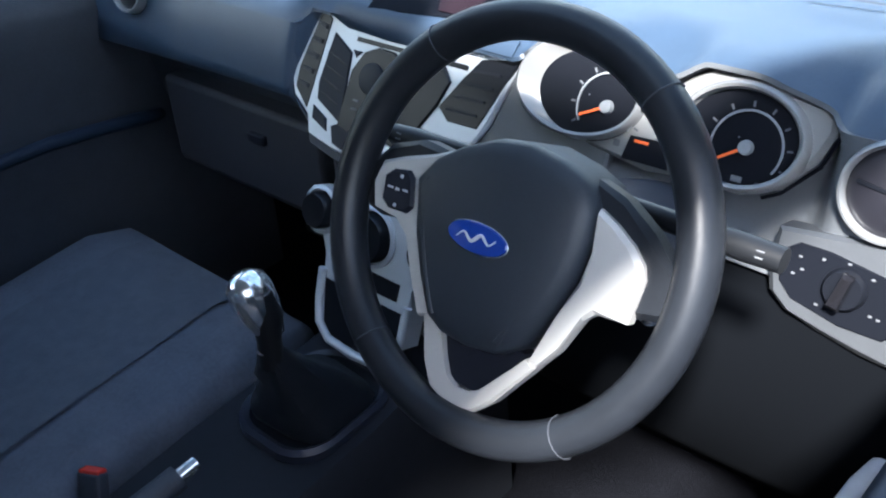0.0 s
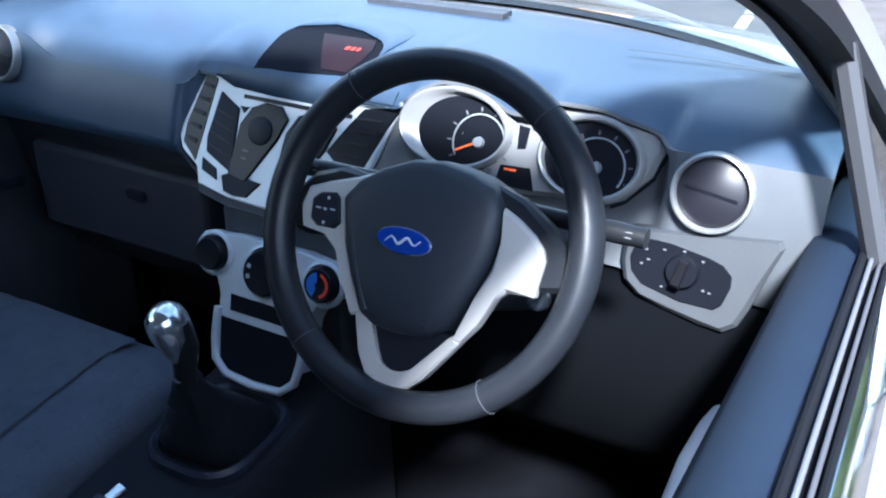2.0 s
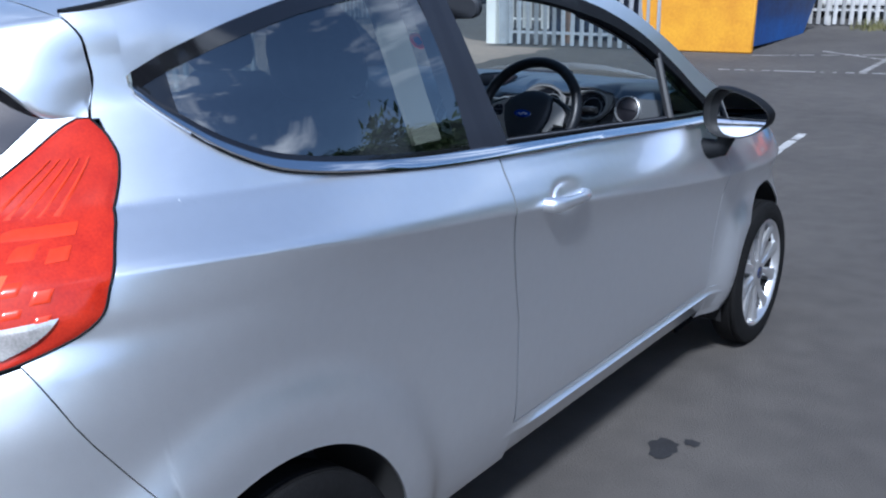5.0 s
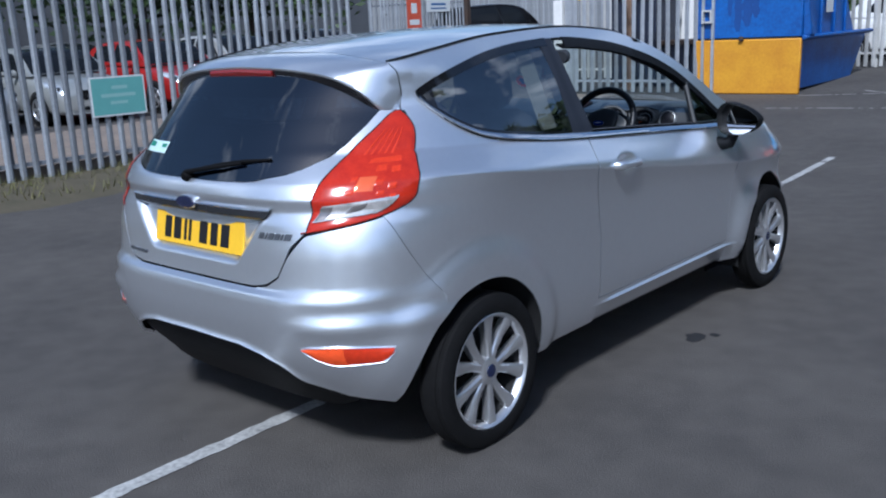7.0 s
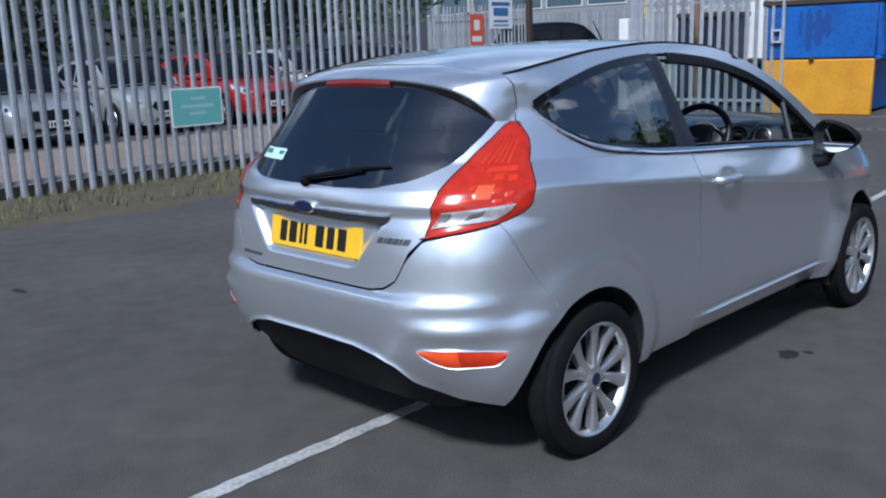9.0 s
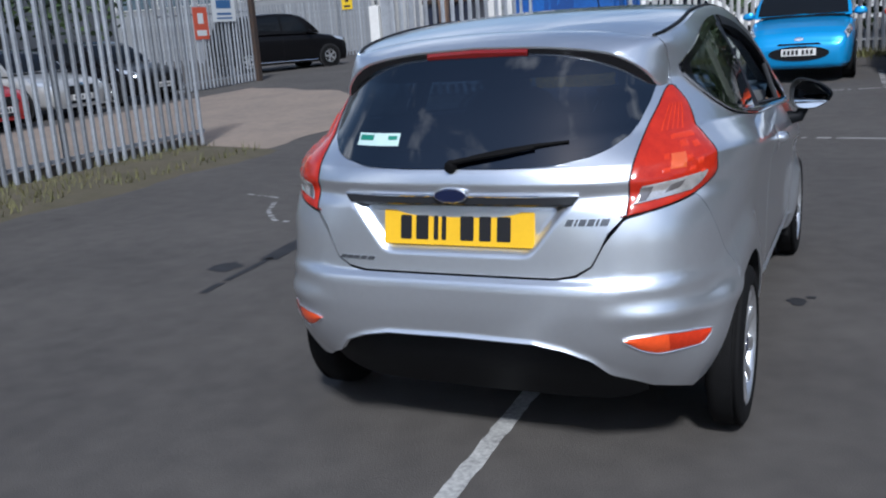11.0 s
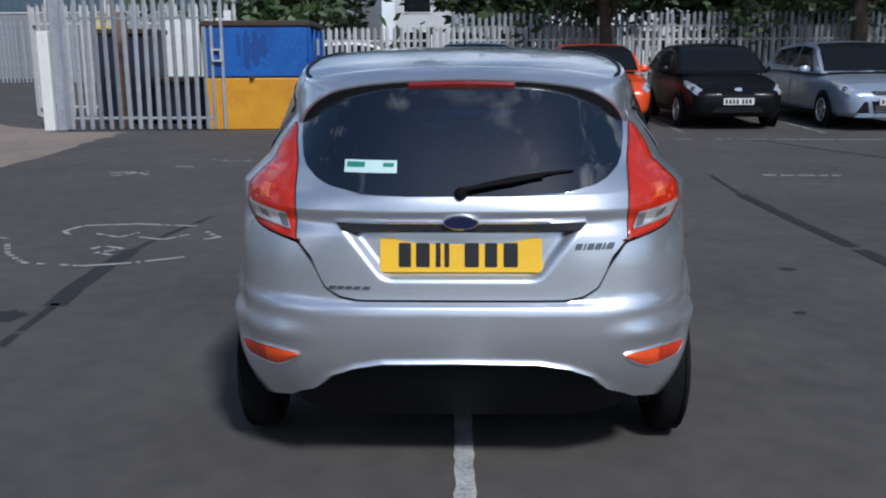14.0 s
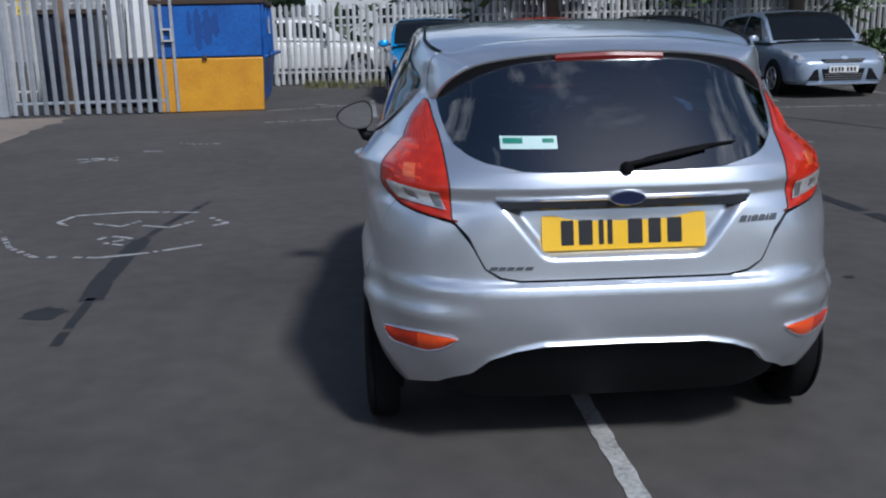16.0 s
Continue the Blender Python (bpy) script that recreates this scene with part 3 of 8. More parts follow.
skbox([(0.0, 0.02, 0.95), (0.13, 0.10, 0.95), (0.13, 0.30, 0.95), (0.0, 0.30, 0.95)], [(0.0, -0.02, 1.80), (0.05, -0.02, 1.80), (0.05, 0.14, 1.80), (0.0, 0.14, 1.80)], "corner_post", M_BLUE)
for y in (0.9, 1.7, 2.4):
    skbox([(0.0, y, 0.95), (0.05, y, 0.95), (0.05, y + 0.08, 0.95), (0.0, y + 0.08, 0.95)], [(0.0, y, 1.78), (0.05, y, 1.78), (0.05, y + 0.08, 1.78), (0.0, y + 0.08, 1.78)], "side_rib", M_BLUE)
skbox([(0.055, 1.1, 1.30), (0.06, 1.1, 1.30), (0.06, 1.5, 1.30), (0.055, 1.5, 1.30)], [(0.055, 1.1, 1.60), (0.06, 1.1, 1.60), (0.06, 1.5, 1.60), (0.055, 1.5, 1.60)], "side_label", M_SIGNWHITE)
r = random.Random(12)
for x0, z0, z1, w0 in ((-1.06, 1.04, 1.74, 0.10), (-0.90, 1.12, 1.72, 0.13), (-0.76, 1.26, 1.66, 0.09), (-1.20, 1.30, 1.70, 0.06)):
    left = [(x0 - w0 * r.uniform(0.5, 1.0) * math.sin(math.pi * (0.12 + 0.8 * k / 9)), z0 + (z1 - z0) * k / 9) for k in range(10)]
    right = [(x0 + w0 * r.uniform(0.5, 1.0) * math.sin(math.pi * (0.12 + 0.8 * k / 9)), z0 + (z1 - z0) * k / 9) for k in range(10)]
    part("soot_stain", Geo().grid([[tuple(sk @ Vector((x, -0.0235 - 0.0004 * (x0 + 1.3), z))) for x, z in (a, b)] for a, b in zip(left, right)]), M_BLUESOOT, skip, "dark sooty stain on the blue panel")
skbox([(-1.02, -0.10, 0.88), (-0.94, -0.10, 0.88), (-0.94, -0.04, 0.88), (-1.02, -0.04, 0.88)], [(-1.02, -0.10, 0.96), (-0.94, -0.10, 0.96), (-0.94, -0.02, 0.96), (-1.02, -0.02, 0.96)], "latch", M_RUST)


# ---------- things stored behind the gate ----------
M_POSTWOOD = mat("weathered_timber", (0.20, 0.13, 0.09), 0.85, vary=0.3, scale=5, bump=0.3, bscale=80)
M_NAVY = mat("navy_steel", (0.012, 0.022, 0.055), 0.55, vary=0.3, scale=4, second=(0.02, 0.022, 0.03))


def waste_container(x0, x1, y0, y1, h, label):
    """A ribbed steel container with a rim, standing on skids."""
    z = ground_z(y0)
    root = thing("waste_container", label, "container")
    part("body", Geo().box((x0, y0, z + 0.06), (x1, y1, z + h)), M_NAVY, root, bevel=0.012)
    n = max(2, int((x1 - x0) / 0.45))
    for k in range(n + 1):
        x = x0 + (x1 - x0) * k / n
        part("rib", Geo().box((x - 0.035, y0 - 0.04, z + 0.08), (x + 0.035, y0 + 0.01, z + h - 0.02)), M_NAVY, root, bevel=0.006)
    part("rim", Geo().box((x0 - 0.05, y0 - 0.06, z + h - 0.06), (x1 + 0.05, y1 + 0.05, z + h + 0.03)), M_RUST, root, bevel=0.01)
    for x in (x0 + 0.2, x1 - 0.2):
        part("skid", Geo().box((x - 0.06, y0, z - 0.01), (x + 0.06, y1, z + 0.08)), M_RUST, root)


waste_container(-6.95, -6.05, 14.0, 15.0, 1.75, "dark navy steel waste container behind the gate")
waste_container(-5.95, -4.75, 14.0, 15.0, 0.85, "low dark navy waste container behind the gate")
stack_b = thing("board_stack", "pale weathered boards stacked upright behind the gate", "boards")
rb = random.Random(31)
for k in range(8):
    x = -6.0 + 0.165 * k
    part("board", Geo().box((-0.075, -0.012, 0.0), (0.075, 0.012, rb.uniform(1.95, 2.15)), pose(x, 15.12 + rb.uniform(-0.02, 0.02), ground_z(15.1), -4, rb.uniform(-1.5, 1.5), rb.uniform(-8, 8))), M_WHITE, stack_b, bevel=0.003)
g = Geo().box((-6.42, 13.45, ground_z(13.4) - 0.05), (-6.26, 13.60, 2.25))
tagged(part("timber_post", g, M_POSTWOOD, bevel=0.01), "weathered brown timber post behind the gate", "post")

# ---------- the silver hatchback: its body's form ----------
crease = hermite([-0.7, -0.25, -0.03, 0.25, 0.65, 1.17, 1.96, 2.6, 3.3], [0.985, 0.985, 0.972, 0.939, 0.896, 0.831, 0.742, 0.70, 0.68])
belt_w = hermite([-0.7, -0.1, 0.5, 1.2, 1.8, 2.3, 3.3], [1.065, 1.06, 1.03, 0.983, 0.945, 0.92, 0.80])
prof = hermite([0, 0.12, 0.3, 0.6, 0.85, 0.94, 0.985, 1.0, 1.018, 1.12, 1.35, 1.65, 2.0, 2.25, 2.5, 2.75, 2.9, 3.0],
               [0.755, 0.787, 0.808, 0.815, 0.828, 0.8390, 0.8475, 0.8500, 0.8492, 0.845, 0.828, 0.802, 0.770, 0.722, 0.674, 0.622, 0.585, 0.55])
rear_y = hermite([0.15, 0.2, 0.28, 0.36, 0.45, 0.55, 0.60, 0.630, 0.645, 0.66, 0.75, 0.85, 0.895, 0.937, 0.945, 0.975, 0.985, 1.00, 1.05, 1.15, 1.25, 1.31, 1.345, 1.46],
                 [-0.46, -0.50, -0.565, -0.625, -0.662, -0.677, -0.678, -0.671, -0.651, -0.648, -0.641, -0.634, -0.627, -0.647, -0.6455, -0.635, -0.628, -0.6175, -0.582, -0.508, -0.425, -0.37, -0.335, -0.24])
rear_p = hermite([0.15, 0.46, 0.75, 0.85, 0.9, 1.0, 1.2, 1.27, 1.34, 1.46], [4.0, 4.3, 4.0, 3.5, 3.1, 2.75, 2.65, 3.1, 4.0, 4.5])
rear_o = hermite([0.15, 0.9, 1.1, 1.46], [0.30, 0.30, 0.45, 0.45])
front_y = hermite([0.15, 0.3, 0.5, 0.7, 0.85, 0.95, 1.1, 1.46], [3.18, 3.27, 3.31, 3.26, 3.12, 2.95, 2.75, 2.4])
REAR_C, FRONT_C, REAR_Z, ARCH_R = -0.035, 2.462, 0.262, 0.335


def half_width(y, z):
    """Half the body's width at a place along it and a height, before the ends round off."""
    y, z = np.asarray(y, float), np.asarray(z, float)
    zc, zb = crease(y), belt_w(y)
    s = np.where(z < zc, (z - 0.2) / (zc - 0.2), np.where(z < zb, 1 + (z - zc) / (zb - zc), 2 + (z - zb) / (1.46 - zb)))
    w = prof(np.clip(s, 0, 3))
    low = np.clip((zc - 0.10 - z) / 0.1, 0, 1)
    for c, flare in ((REAR_C, 0.030), (FRONT_C, 0.040)):
        r = np.hypot(y - c, (z - 0.27))
        w = w + low * flare * np.exp(-(np.clip(r - 0.34, 0, 9) / 0.115) ** 4)
    return w


def side_x(y, z):
    """The body's side, as a half width."""
    y, z = np.asarray(y, float), np.asarray(z, float)
    o, p = rear_o(z), rear_p(z)
    t = np.clip((o - y) / (o - rear_y(z)), 0, 0.9995)
    w = half_width(y, z) * (1 - t**p) ** (1 / p)
    u = np.clip((y - 2.0) / (front_y(z) - 2.0), 0, 0.9995)
    return w * (1 - u**2.7) ** (1 / 2.7)


def ring(phi, z):
    """The rear's plan at a height: phi 0 at the middle, pi/2 at the side."""
    phi, z = np.asarray(phi, float), np.asarray(z, float)
    o, p = rear_o(z), rear_p(z)
    y = o - (o - rear_y(z)) * np.abs(np.cos(phi)) ** (2 / p)
    x = half_width(y, z) * np.abs(np.sin(phi)) ** (2 / p) * np.sign(phi)
    return x, y


PHI = np.concatenate([[0], np.geomspace(1e-6, 0.3, 200), np.linspace(0.301, math.pi / 2, 500)])


def phi_x(x, z):
    xs, _ = ring(PHI, np.full(len(PHI), z))
    return float(np.interp(abs(x), xs, PHI))


def phi_y(y, z):
    o, p = float(rear_o(z)), float(rear_p(z))
    t = min(1.0, max(0.0, (o - y) / (o - float(rear_y(z)))))
    return math.acos(t ** (p / 2))


def rear_pt(x, z, out=0.0):
    """A point of the rear skin, seen from behind, moved out of it."""
    x, z, out = float(x), float(z), float(out)
    f = phi_x(x, z) * (1 if x >= 0 else -1)
    px, py = ring(f, z)
    d = Vector((0.45 * float(px), -1.0, 0.0)).normalized()
    return Vector((float(px), float(py), z)) + out * d


def side_pt(y, z, s=1, out=0.0):
    return Vector((s * (float(side_x(y, z)) + float(out)), float(y), float(z)))


win_top = hermite([-0.112, -0.05, 0.08, 0.28, 0.50, 0.76, 1.07, 1.37, 1.59, 1.795, 1.92, 2.05],
                  [1.236, 1.266, 1.308, 1.349, 1.372, 1.382, 1.358, 1.298, 1.22, 1.098, 1.004, 0.93])
belt = hermite([-0.112, -0.07, 0.0, 0.09, 0.25, 0.52, 0.81, 1.235, 1.81, 2.05], [1.232, 1.184, 1.127, 1.088, 1.060, 1.031, 1.010, 0.981, 0.940, 0.928])
rail = hermite([-0.40, -0.18, 0.0, 0.35, 0.8, 1.15, 1.4, 1.62, 1.84, 2.0, 2.25], [1.31, 1.340, 1.372, 1.414, 1.432, 1.412, 1.358, 1.278, 1.16, 1.06, 0.945])
roof_c = hermite([-0.40, -0.18, 0.0, 0.4, 0.85, 1.2, 1.42], [1.352, 1.388, 1.412, 1.447, 1.460, 1.446, 1.405])
lamp_in = hermite([0.834, 0.913, 1.005, 1.073, 1.137, 1.18, 1.19], [0.538, 0.540, 0.549, 0.559, 0.577, 0.586, 0.592])
lamp_out = hermite([0.834, 0.845, 0.855, 0.866, 0.88, 0.909, 0.936, 0.977, 1.012, 1.05, 1.117, 1.139, 1.162, 1.19],
                   [-0.582, -0.545, -0.508, -0.46, -0.40, -0.322, -0.291, -0.272, -0.246, -0.213, -0.172, -0.165, -0.167, -0.180])
shut_y = hermite([1.186, 1.254, 1.303, 1.346], [-0.179, -0.158, -0.161, -0.181])


def arch_z(y, c, r=ARCH_R, zc=0.27):
    d = r * r - (y - c) ** 2
    return zc + math.sqrt(d) if d > 0 else -1.0


def columns(a, b, n, arches=()):
    ys = list(np.linspace(a, b, n))
    for c, r in arches:
        ys += [c + r * math.cos(t) for t in np.linspace(0, math.pi, 41)]
    ys = sorted(y for y in ys if a <= y <= b)
    out = [ys[0]]
    for y in ys[1:]:
        if y - out[-1] > 0.0015:
            out.append(y)
    out[-1] = b
    return out


def side_sheet(g, ys, lo, hi, s, nv=24, lean=None, crisp=False):
    """A sheet of the side between two heights for each place along the car."""
    rows = []
    for y in ys:
        a, b = lo(y), hi(y)
        mid = min(b, max(a, float(crease(y))))
        k = nv * 2 // 3 if nv < 40 else nv // 2
        if crisp:
            d, e = min(0.012, (mid - a) / 4), min(0.012, (b - mid) / 4)
            zs = np.concatenate([np.linspace(a, mid - d, k - 2), [mid - 0.4 * d, mid, mid + 0.4 * e], np.linspace(mid + e, b, nv - k - 1)])
        else:
            zs = np.concatenate([np.linspace(a, mid, k), np.linspace(mid, b, nv - k + 1)[1:]])
        yy = np.full(nv, y) + (lean(y, zs) if lean else 0)
        rows.append([(s * float(x), float(q), float(z)) for x, q, z in zip(side_x(yy, zs), yy, zs)])
    return g.grid(rows)


car = thing("hatchback_car", "silver three-door hatchback, driver's window open, parked astride a white line", "car")
GAP = 0.0022


def quarter_low(y):
    if y < -0.24:
        return float(np.interp(y, [-0.40, -0.362, -0.342, -0.30, -0.26, -0.235], [0.878, 0.785, 0.748, 0.683, 0.62, 0.585]))
    a = arch_z(y, REAR_C)
    sill = float(np.interp(y, [0.2, 0.3, 2.2], [0.222, 0.225, 0.24]))
    return max(a, sill)


lamp_ys = np.array([float(lamp_out(z)) for z in np.linspace(0.880, 1.139, 40)])
lamp_zs = np.linspace(0.880, 1.139, 40)


def quarter_high(y):
    if y < -0.1655:
        return float(np.interp(y, lamp_ys, lamp_zs)) - GAP
    return float(belt(max(y, -0.112)))


def door_rear(z):
    return float(np.interp(z, [0.24, 0.36, 0.61, 0.80, 0.89, 0.96, 1.02], [0.74, 0.742, 0.735, 0.69, 0.666, 0.683, 0.70]))


def door_front(z):
    return float(np.interp(z, [0.24, 0.34, 0.74, 0.9, 1.0], [1.955, 1.955, 1.985, 2.02, 2.05]))


def sill_z(y):
    return float(np.interp(y, [0.7, 2.0], [0.336, 0.34]))


for s in (1, -1):
    # rear quarter with the roof's side
    g = Geo()
    for y0, y1, n in ((-0.40, -0.166, 44), (-0.166, -0.112, 8), (-0.112, 0.735 - GAP - 0.0016, 120)):
        ys_q = columns(y0, y1, n, ((REAR_C, ARCH_R),))
        side_sheet(g, ys_q, quarter_low, (lambda y: 1.188) if n == 8 else quarter_high, s, 64,
                   lambda y, zs: min(1.0, max(0.0, (y - 0.32) / 0.40)) * np.array([door_rear(z) - 0.735 for z in zs]), True)
    part("rear_quarter_panel", g, M_SILVER, car, thick=0.01, angle=60)
    g = Geo()
    rows = []
    for z in np.linspace(1.188, 1.346, 14):
        ya = float(shut_y(z)) + GAP
        rows.append([(s * float(side_x(ya + (-0.112 - ya) * u, z + (float(rail(-0.112)) - 0.0 - 1.346) * u * max(0, (z - 1.25) / 0.096))), ya + (-0.112 - ya) * u,
                      z + (float(rail(-0.112)) - 1.346) * u * max(0, (z - 1.25) / 0.096)) for u in np.linspace(0, 1, 6)])
    g.grid(rows)
    side_sheet(g, columns(-0.112, 2.22, 70), lambda y: float(win_top(y)) + 0.012 if y < 2.04 else float(rail(y)) - 0.03 * (2.3 - y) / 0.25, lambda y: float(rail(y)), s, 7)
    part("roof_side_rail", g, M_SILVER, car, thick=0.008)
    # sill under the door
    g = Geo()
    rows = []
    for y in columns(0.70, 2.12, 30):
        k = min(1.0, max(0.0, (y - 0.74) / 0.08)) * min(1.0, max(0.0, (2.06 - y) / 0.1))
        zt, zl = sill_z(y) - 0.003, sill_z(y) - 0.030
        row = [side_pt(y, zt, s, 0.0), side_pt(y, zl + 0.010, s, -0.002 * k), side_pt(y, zl + 0.003, s, 0.004 * k), side_pt(y, zl, s, 0.009 * k), side_pt(y, zl - 0.004, s, 0.009 * k), side_pt(y, zl - 0.012, s, 0.001 * k)]
        row += [side_pt(y, 0.25, s, 0.0), side_pt(y, 0.225, s, -0.012), side_pt(y, 0.205, s, -0.04)]
        rows.append([tuple(p) for p in row])
    g.grid(rows)
    part("sill", g, M_SILVER, car, thick=0.01)
    # door skin
    g = Geo()
    rows = []
    for v in list(np.linspace(0, 0.64, 22)) + [0.652, 0.66, 0.670] + list(np.linspace(0.68, 1, 26)):
        row = []
        for u in sorted(set(np.linspace(0, 1, 44)) | set(np.linspace(0.05, 0.30, 34))):
            zz = 0.34 + (0.98 - 0.34) * v
            for _ in range(3):
                y = door_rear(zz) + 0.0026 + (door_front(zz) - GAP - door_rear(zz) - 0.0026) * u
                zc_ = float(crease(y))
                z = sill_z(y) + (zc_ - sill_z(y)) * v / 0.66 if v < 0.66 else zc_ + (float(belt(y)) - 0.006 - zc_) * (v - 0.66) / 0.34
                zz = z
            d = 0.016 * math.exp(-(((y - 0.905) / 0.068) ** 2 + ((z - 0.880) / 0.031) ** 2) ** 2)
            row.append((s * (float(side_x(y, z)) - d), y, z))
        rows.append(row)
    g.grid(rows)
    door = part("front_door", g, M_SILVER, car, "silver door with its window wound down" if s > 0 else "", thick=0.012, angle=60)
    # handle: a bar held at both ends over a scooped dish
    g = Geo()
    bar = [side_pt(y + 0.042, 0.882 - 0.04 * (y - 0.75), s, o) for y, o in ((0.750, -0.004), (0.757, 0.013), (0.775, 0.022), (0.80, 0.025), (0.85, 0.026), (0.90, 0.022), (0.930, 0.013), (0.945, -0.006))]
    g.tube(bar, [0.015, 0.0165, 0.0165, 0.0135, 0.0115, 0.0115, 0.012, 0.010], 14)
    g.v = [(x, y, 0.880 + (z - 0.880) * 1.15) for x, y, z in g.v]
    handle = part("door_handle", g, M_SILVER, door)
    g = Geo().lathe([(0.0, 0.004), (0.010, 0.004), (0.012, 0.0)], look(side_pt(0.804, 0.882, s, 0.028), side_pt(0.804, 0.882, s, -1)) @ pose(0, 0, 0, 180), 16)
    part("lock", g, M_CHROME, handle)
    # dark strip added behind the door's shut line to paint in the gap's shade
    g = Geo().grid([[tuple(side_pt(door_rear(z) + d, z, s, -0.006)) for d in (-0.007, 0.006)] for z in np.linspace(0.34, 1.015, 40)])
    part("shut_line_shade", g, M_LINER, car)
    # front wing
    g = Geo()

    def wing_low(y):
        return max(arch_z(y, FRONT_C, 0.345, 0.275), 0.22 if y < 2.5 else 0.42)

    def wing_high(y):
        return float(np.interp(y, [1.95, 2.05, 2.4, 2.8, 3.1], [0.935, 0.93, 0.915, 0.86, 0.77]))
    side_sheet(g, columns(1.97 + GAP, 3.10, 40, ((FRONT_C, 0.345),)), wing_low, wing_high, s, 24,
               lambda y, zs: min(1.0, max(0.0, (2.12 - y) / 0.13)) * np.array([door_front(z) - 1.97 for z in zs]), True)
    part("front_wing", g, M_SILVER, car, thick=0.01, angle=60)
    # arch lips and liners
    for c, r, n in ((REAR_C, ARCH_R, "rear_wheel_liner"), (FRONT_C, 0.345, "front_wheel_liner")):
        g = Geo()
        rows = []
        for t in np.linspace(-0.25, math.pi + (0.05 if c == REAR_C else 0.35), 48):
            y, z = c + (r - 0.002) * math.cos(t), 0.27 + (r - 0.002) * math.sin(t)
            w = float(side_x(y, max(0.22, z)))
            rows.append([(s * (w - 0.004), y, z), (s * (w - 0.03), y, z + 0.004), (s * (w - 0.10), y, z), (s * 0.50, y, z)])
        g.grid(rows)
        g.add([(s * 0.50, c, 0.27)] + [row[3] for row in rows], [(0, k + 1, k + 2) for k in range(len(rows) - 1)])
        part(n, g, M_LINER, car)

# roof skin
g = Geo()
rows = []
for y in columns(-0.181, 1.40, 40):
    zr, zc = float(rail(y)), float(roof_c(y))
    w = float(side_x(y, zr))
    rows.append([(w * u, y, zr + (zc - zr) * (1 - abs(u) ** 2.6)) for u in np.linspace(-1, 1, 41)])
g.grid(rows)
part("roof", g, M_SILVER, car, thick=0.006)
for s in (1, -1):
    g = Geo()
    rows = []
    for y in columns(-0.172, 1.30, 30):
        zr, zc = float(rail(y)), float(roof_c(y))
        w = float(side_x(y, zr)) - 0.018
        z = zr + (zc - zr) * (1 - (w / (w + 0.018)) ** 2.6)
        rows.append([(s * (w + 0.006), y, z - 0.001), (s * (w + 0.005), y, z + 0.006), (s * (w - 0.005), y, z + 0.007), (s * (w - 0.006), y, z)])
    g.grid(rows)
    part("roof_strip", g, M_BLACKPLASTIC, car, "black rubber roof ditch strip")
g = Geo().tube([(0.0, 1.22, 1.445), (0.0, 1.20, 1.462), (0.0, 1.13, 1.545)], [0.010, 0.004, 0.002], 8)
part("aerial", g, M_BLACKPLASTIC, car, "thin black roof aerial")

# roof spoiler: flows from the roof's end down both sides to the lamps
edge_x = hermite([0, 0.22, 0.36, 0.50, 0.64, 0.76, 0.88, 1.0], [0, 0.20, 0.32, 0.43, 0.50, 0.545, 0.568, 0.586])
edge_y = hermite([0, 0.22, 0.36, 0.50, 0.64, 0.76, 0.88, 1.0], [-0.374, -0.369, -0.357, -0.333, -0.302, -0.272, -0.243, -0.195])
edge_z = hermite([0, 0.22, 0.36, 0.50, 0.64, 0.76, 0.88, 1.0], [1.346, 1.339, 1.328, 1.308, 1.275, 1.236, 1.203, 1.188])


def spoiler_edge(u):
    a = abs(u)
    return Vector((math.copysign(float(edge_x(a)), u), float(edge_y(a)), float(edge_z(a))))


def roof_end(u):
    """The roof's rear line, then the shut line down to the lamp."""
    a = abs(u)
    w0 = float(side_x(-0.186, 1.340))
    if a < 0.55:
        k = a / 0.55
        return Vector((math.copysign(w0 * k, u), -0.185, 1.340 + (float(roof_c(-0.185)) - 1.340) * (1 - k**2.6)))
    z = 1.340 + (1.188 - 1.340) * (a - 0.55) / 0.45
    y = float(shut_y(z)) - GAP
    return Vector((math.copysign(float(side_x(y, z)), u), y, z))


g = Geo()
rows = []
for u in np.linspace(-1, 1, 81):
    u = float(u)
    a, b = roof_end(u), spoiler_edge(u)
    out = Vector((0.9 * u, -0.35, 1.0 - 0.6 * abs(u))).normalized()
    L = (b - a).length
    row = [tuple(a - Vector((0, 0, 0.012)))]
    for v in np.linspace(0, 1, 9):
        v = float(v)
        row.append(tuple(a.lerp(b, v) + out * ((0.06 if abs(u) < 0.5 else 0.06 - 0.05 * (abs(u) - 0.5) / 0.5) * L * math.sin(math.pi * v))))
    row += [tuple(b + Vector((-0.004 * u, 0.001, -0.006))), tuple(b + Vector((-0.012 * u, 0.010, -0.012))), tuple(b + Vector((-0.02 * u, 0.03, -0.014)))]
    rows.append(row)
g.grid(rows)
tailgate = part("tailgate", Geo().add([(0, 0, 0)], []), M_SILVER, car, "silver tailgate with a dark rear window")
spoiler = part("spoiler", g, M_SILVER, tailgate, angle=50)


def recess(x, z):
    """The dish round the number plate, with a lip above."""
    half = 0.395 - 0.125 * (0.885 - z) / 0.16
    side = min(1, max(0, (half - abs(x)) / 0.05))
    low = min(1, max(0, (z - 0.708) / 0.03))
    top = min(1, max(0, (0.888 - z) / 0.012))
    return 0.030 * (side * side * (3 - 2 * side)) * (low * low * (3 - 2 * low)) * top


def hatch_edge(z):
    return float(np.interp(z, [0.652, 0.662, 0.69, 0.73, 0.787, 0.834], [0.33, 0.390, 0.438, 0.460, 0.486, 0.530])) if z < 0.834 else float(lamp_in(min(z, 1.19))) - GAP




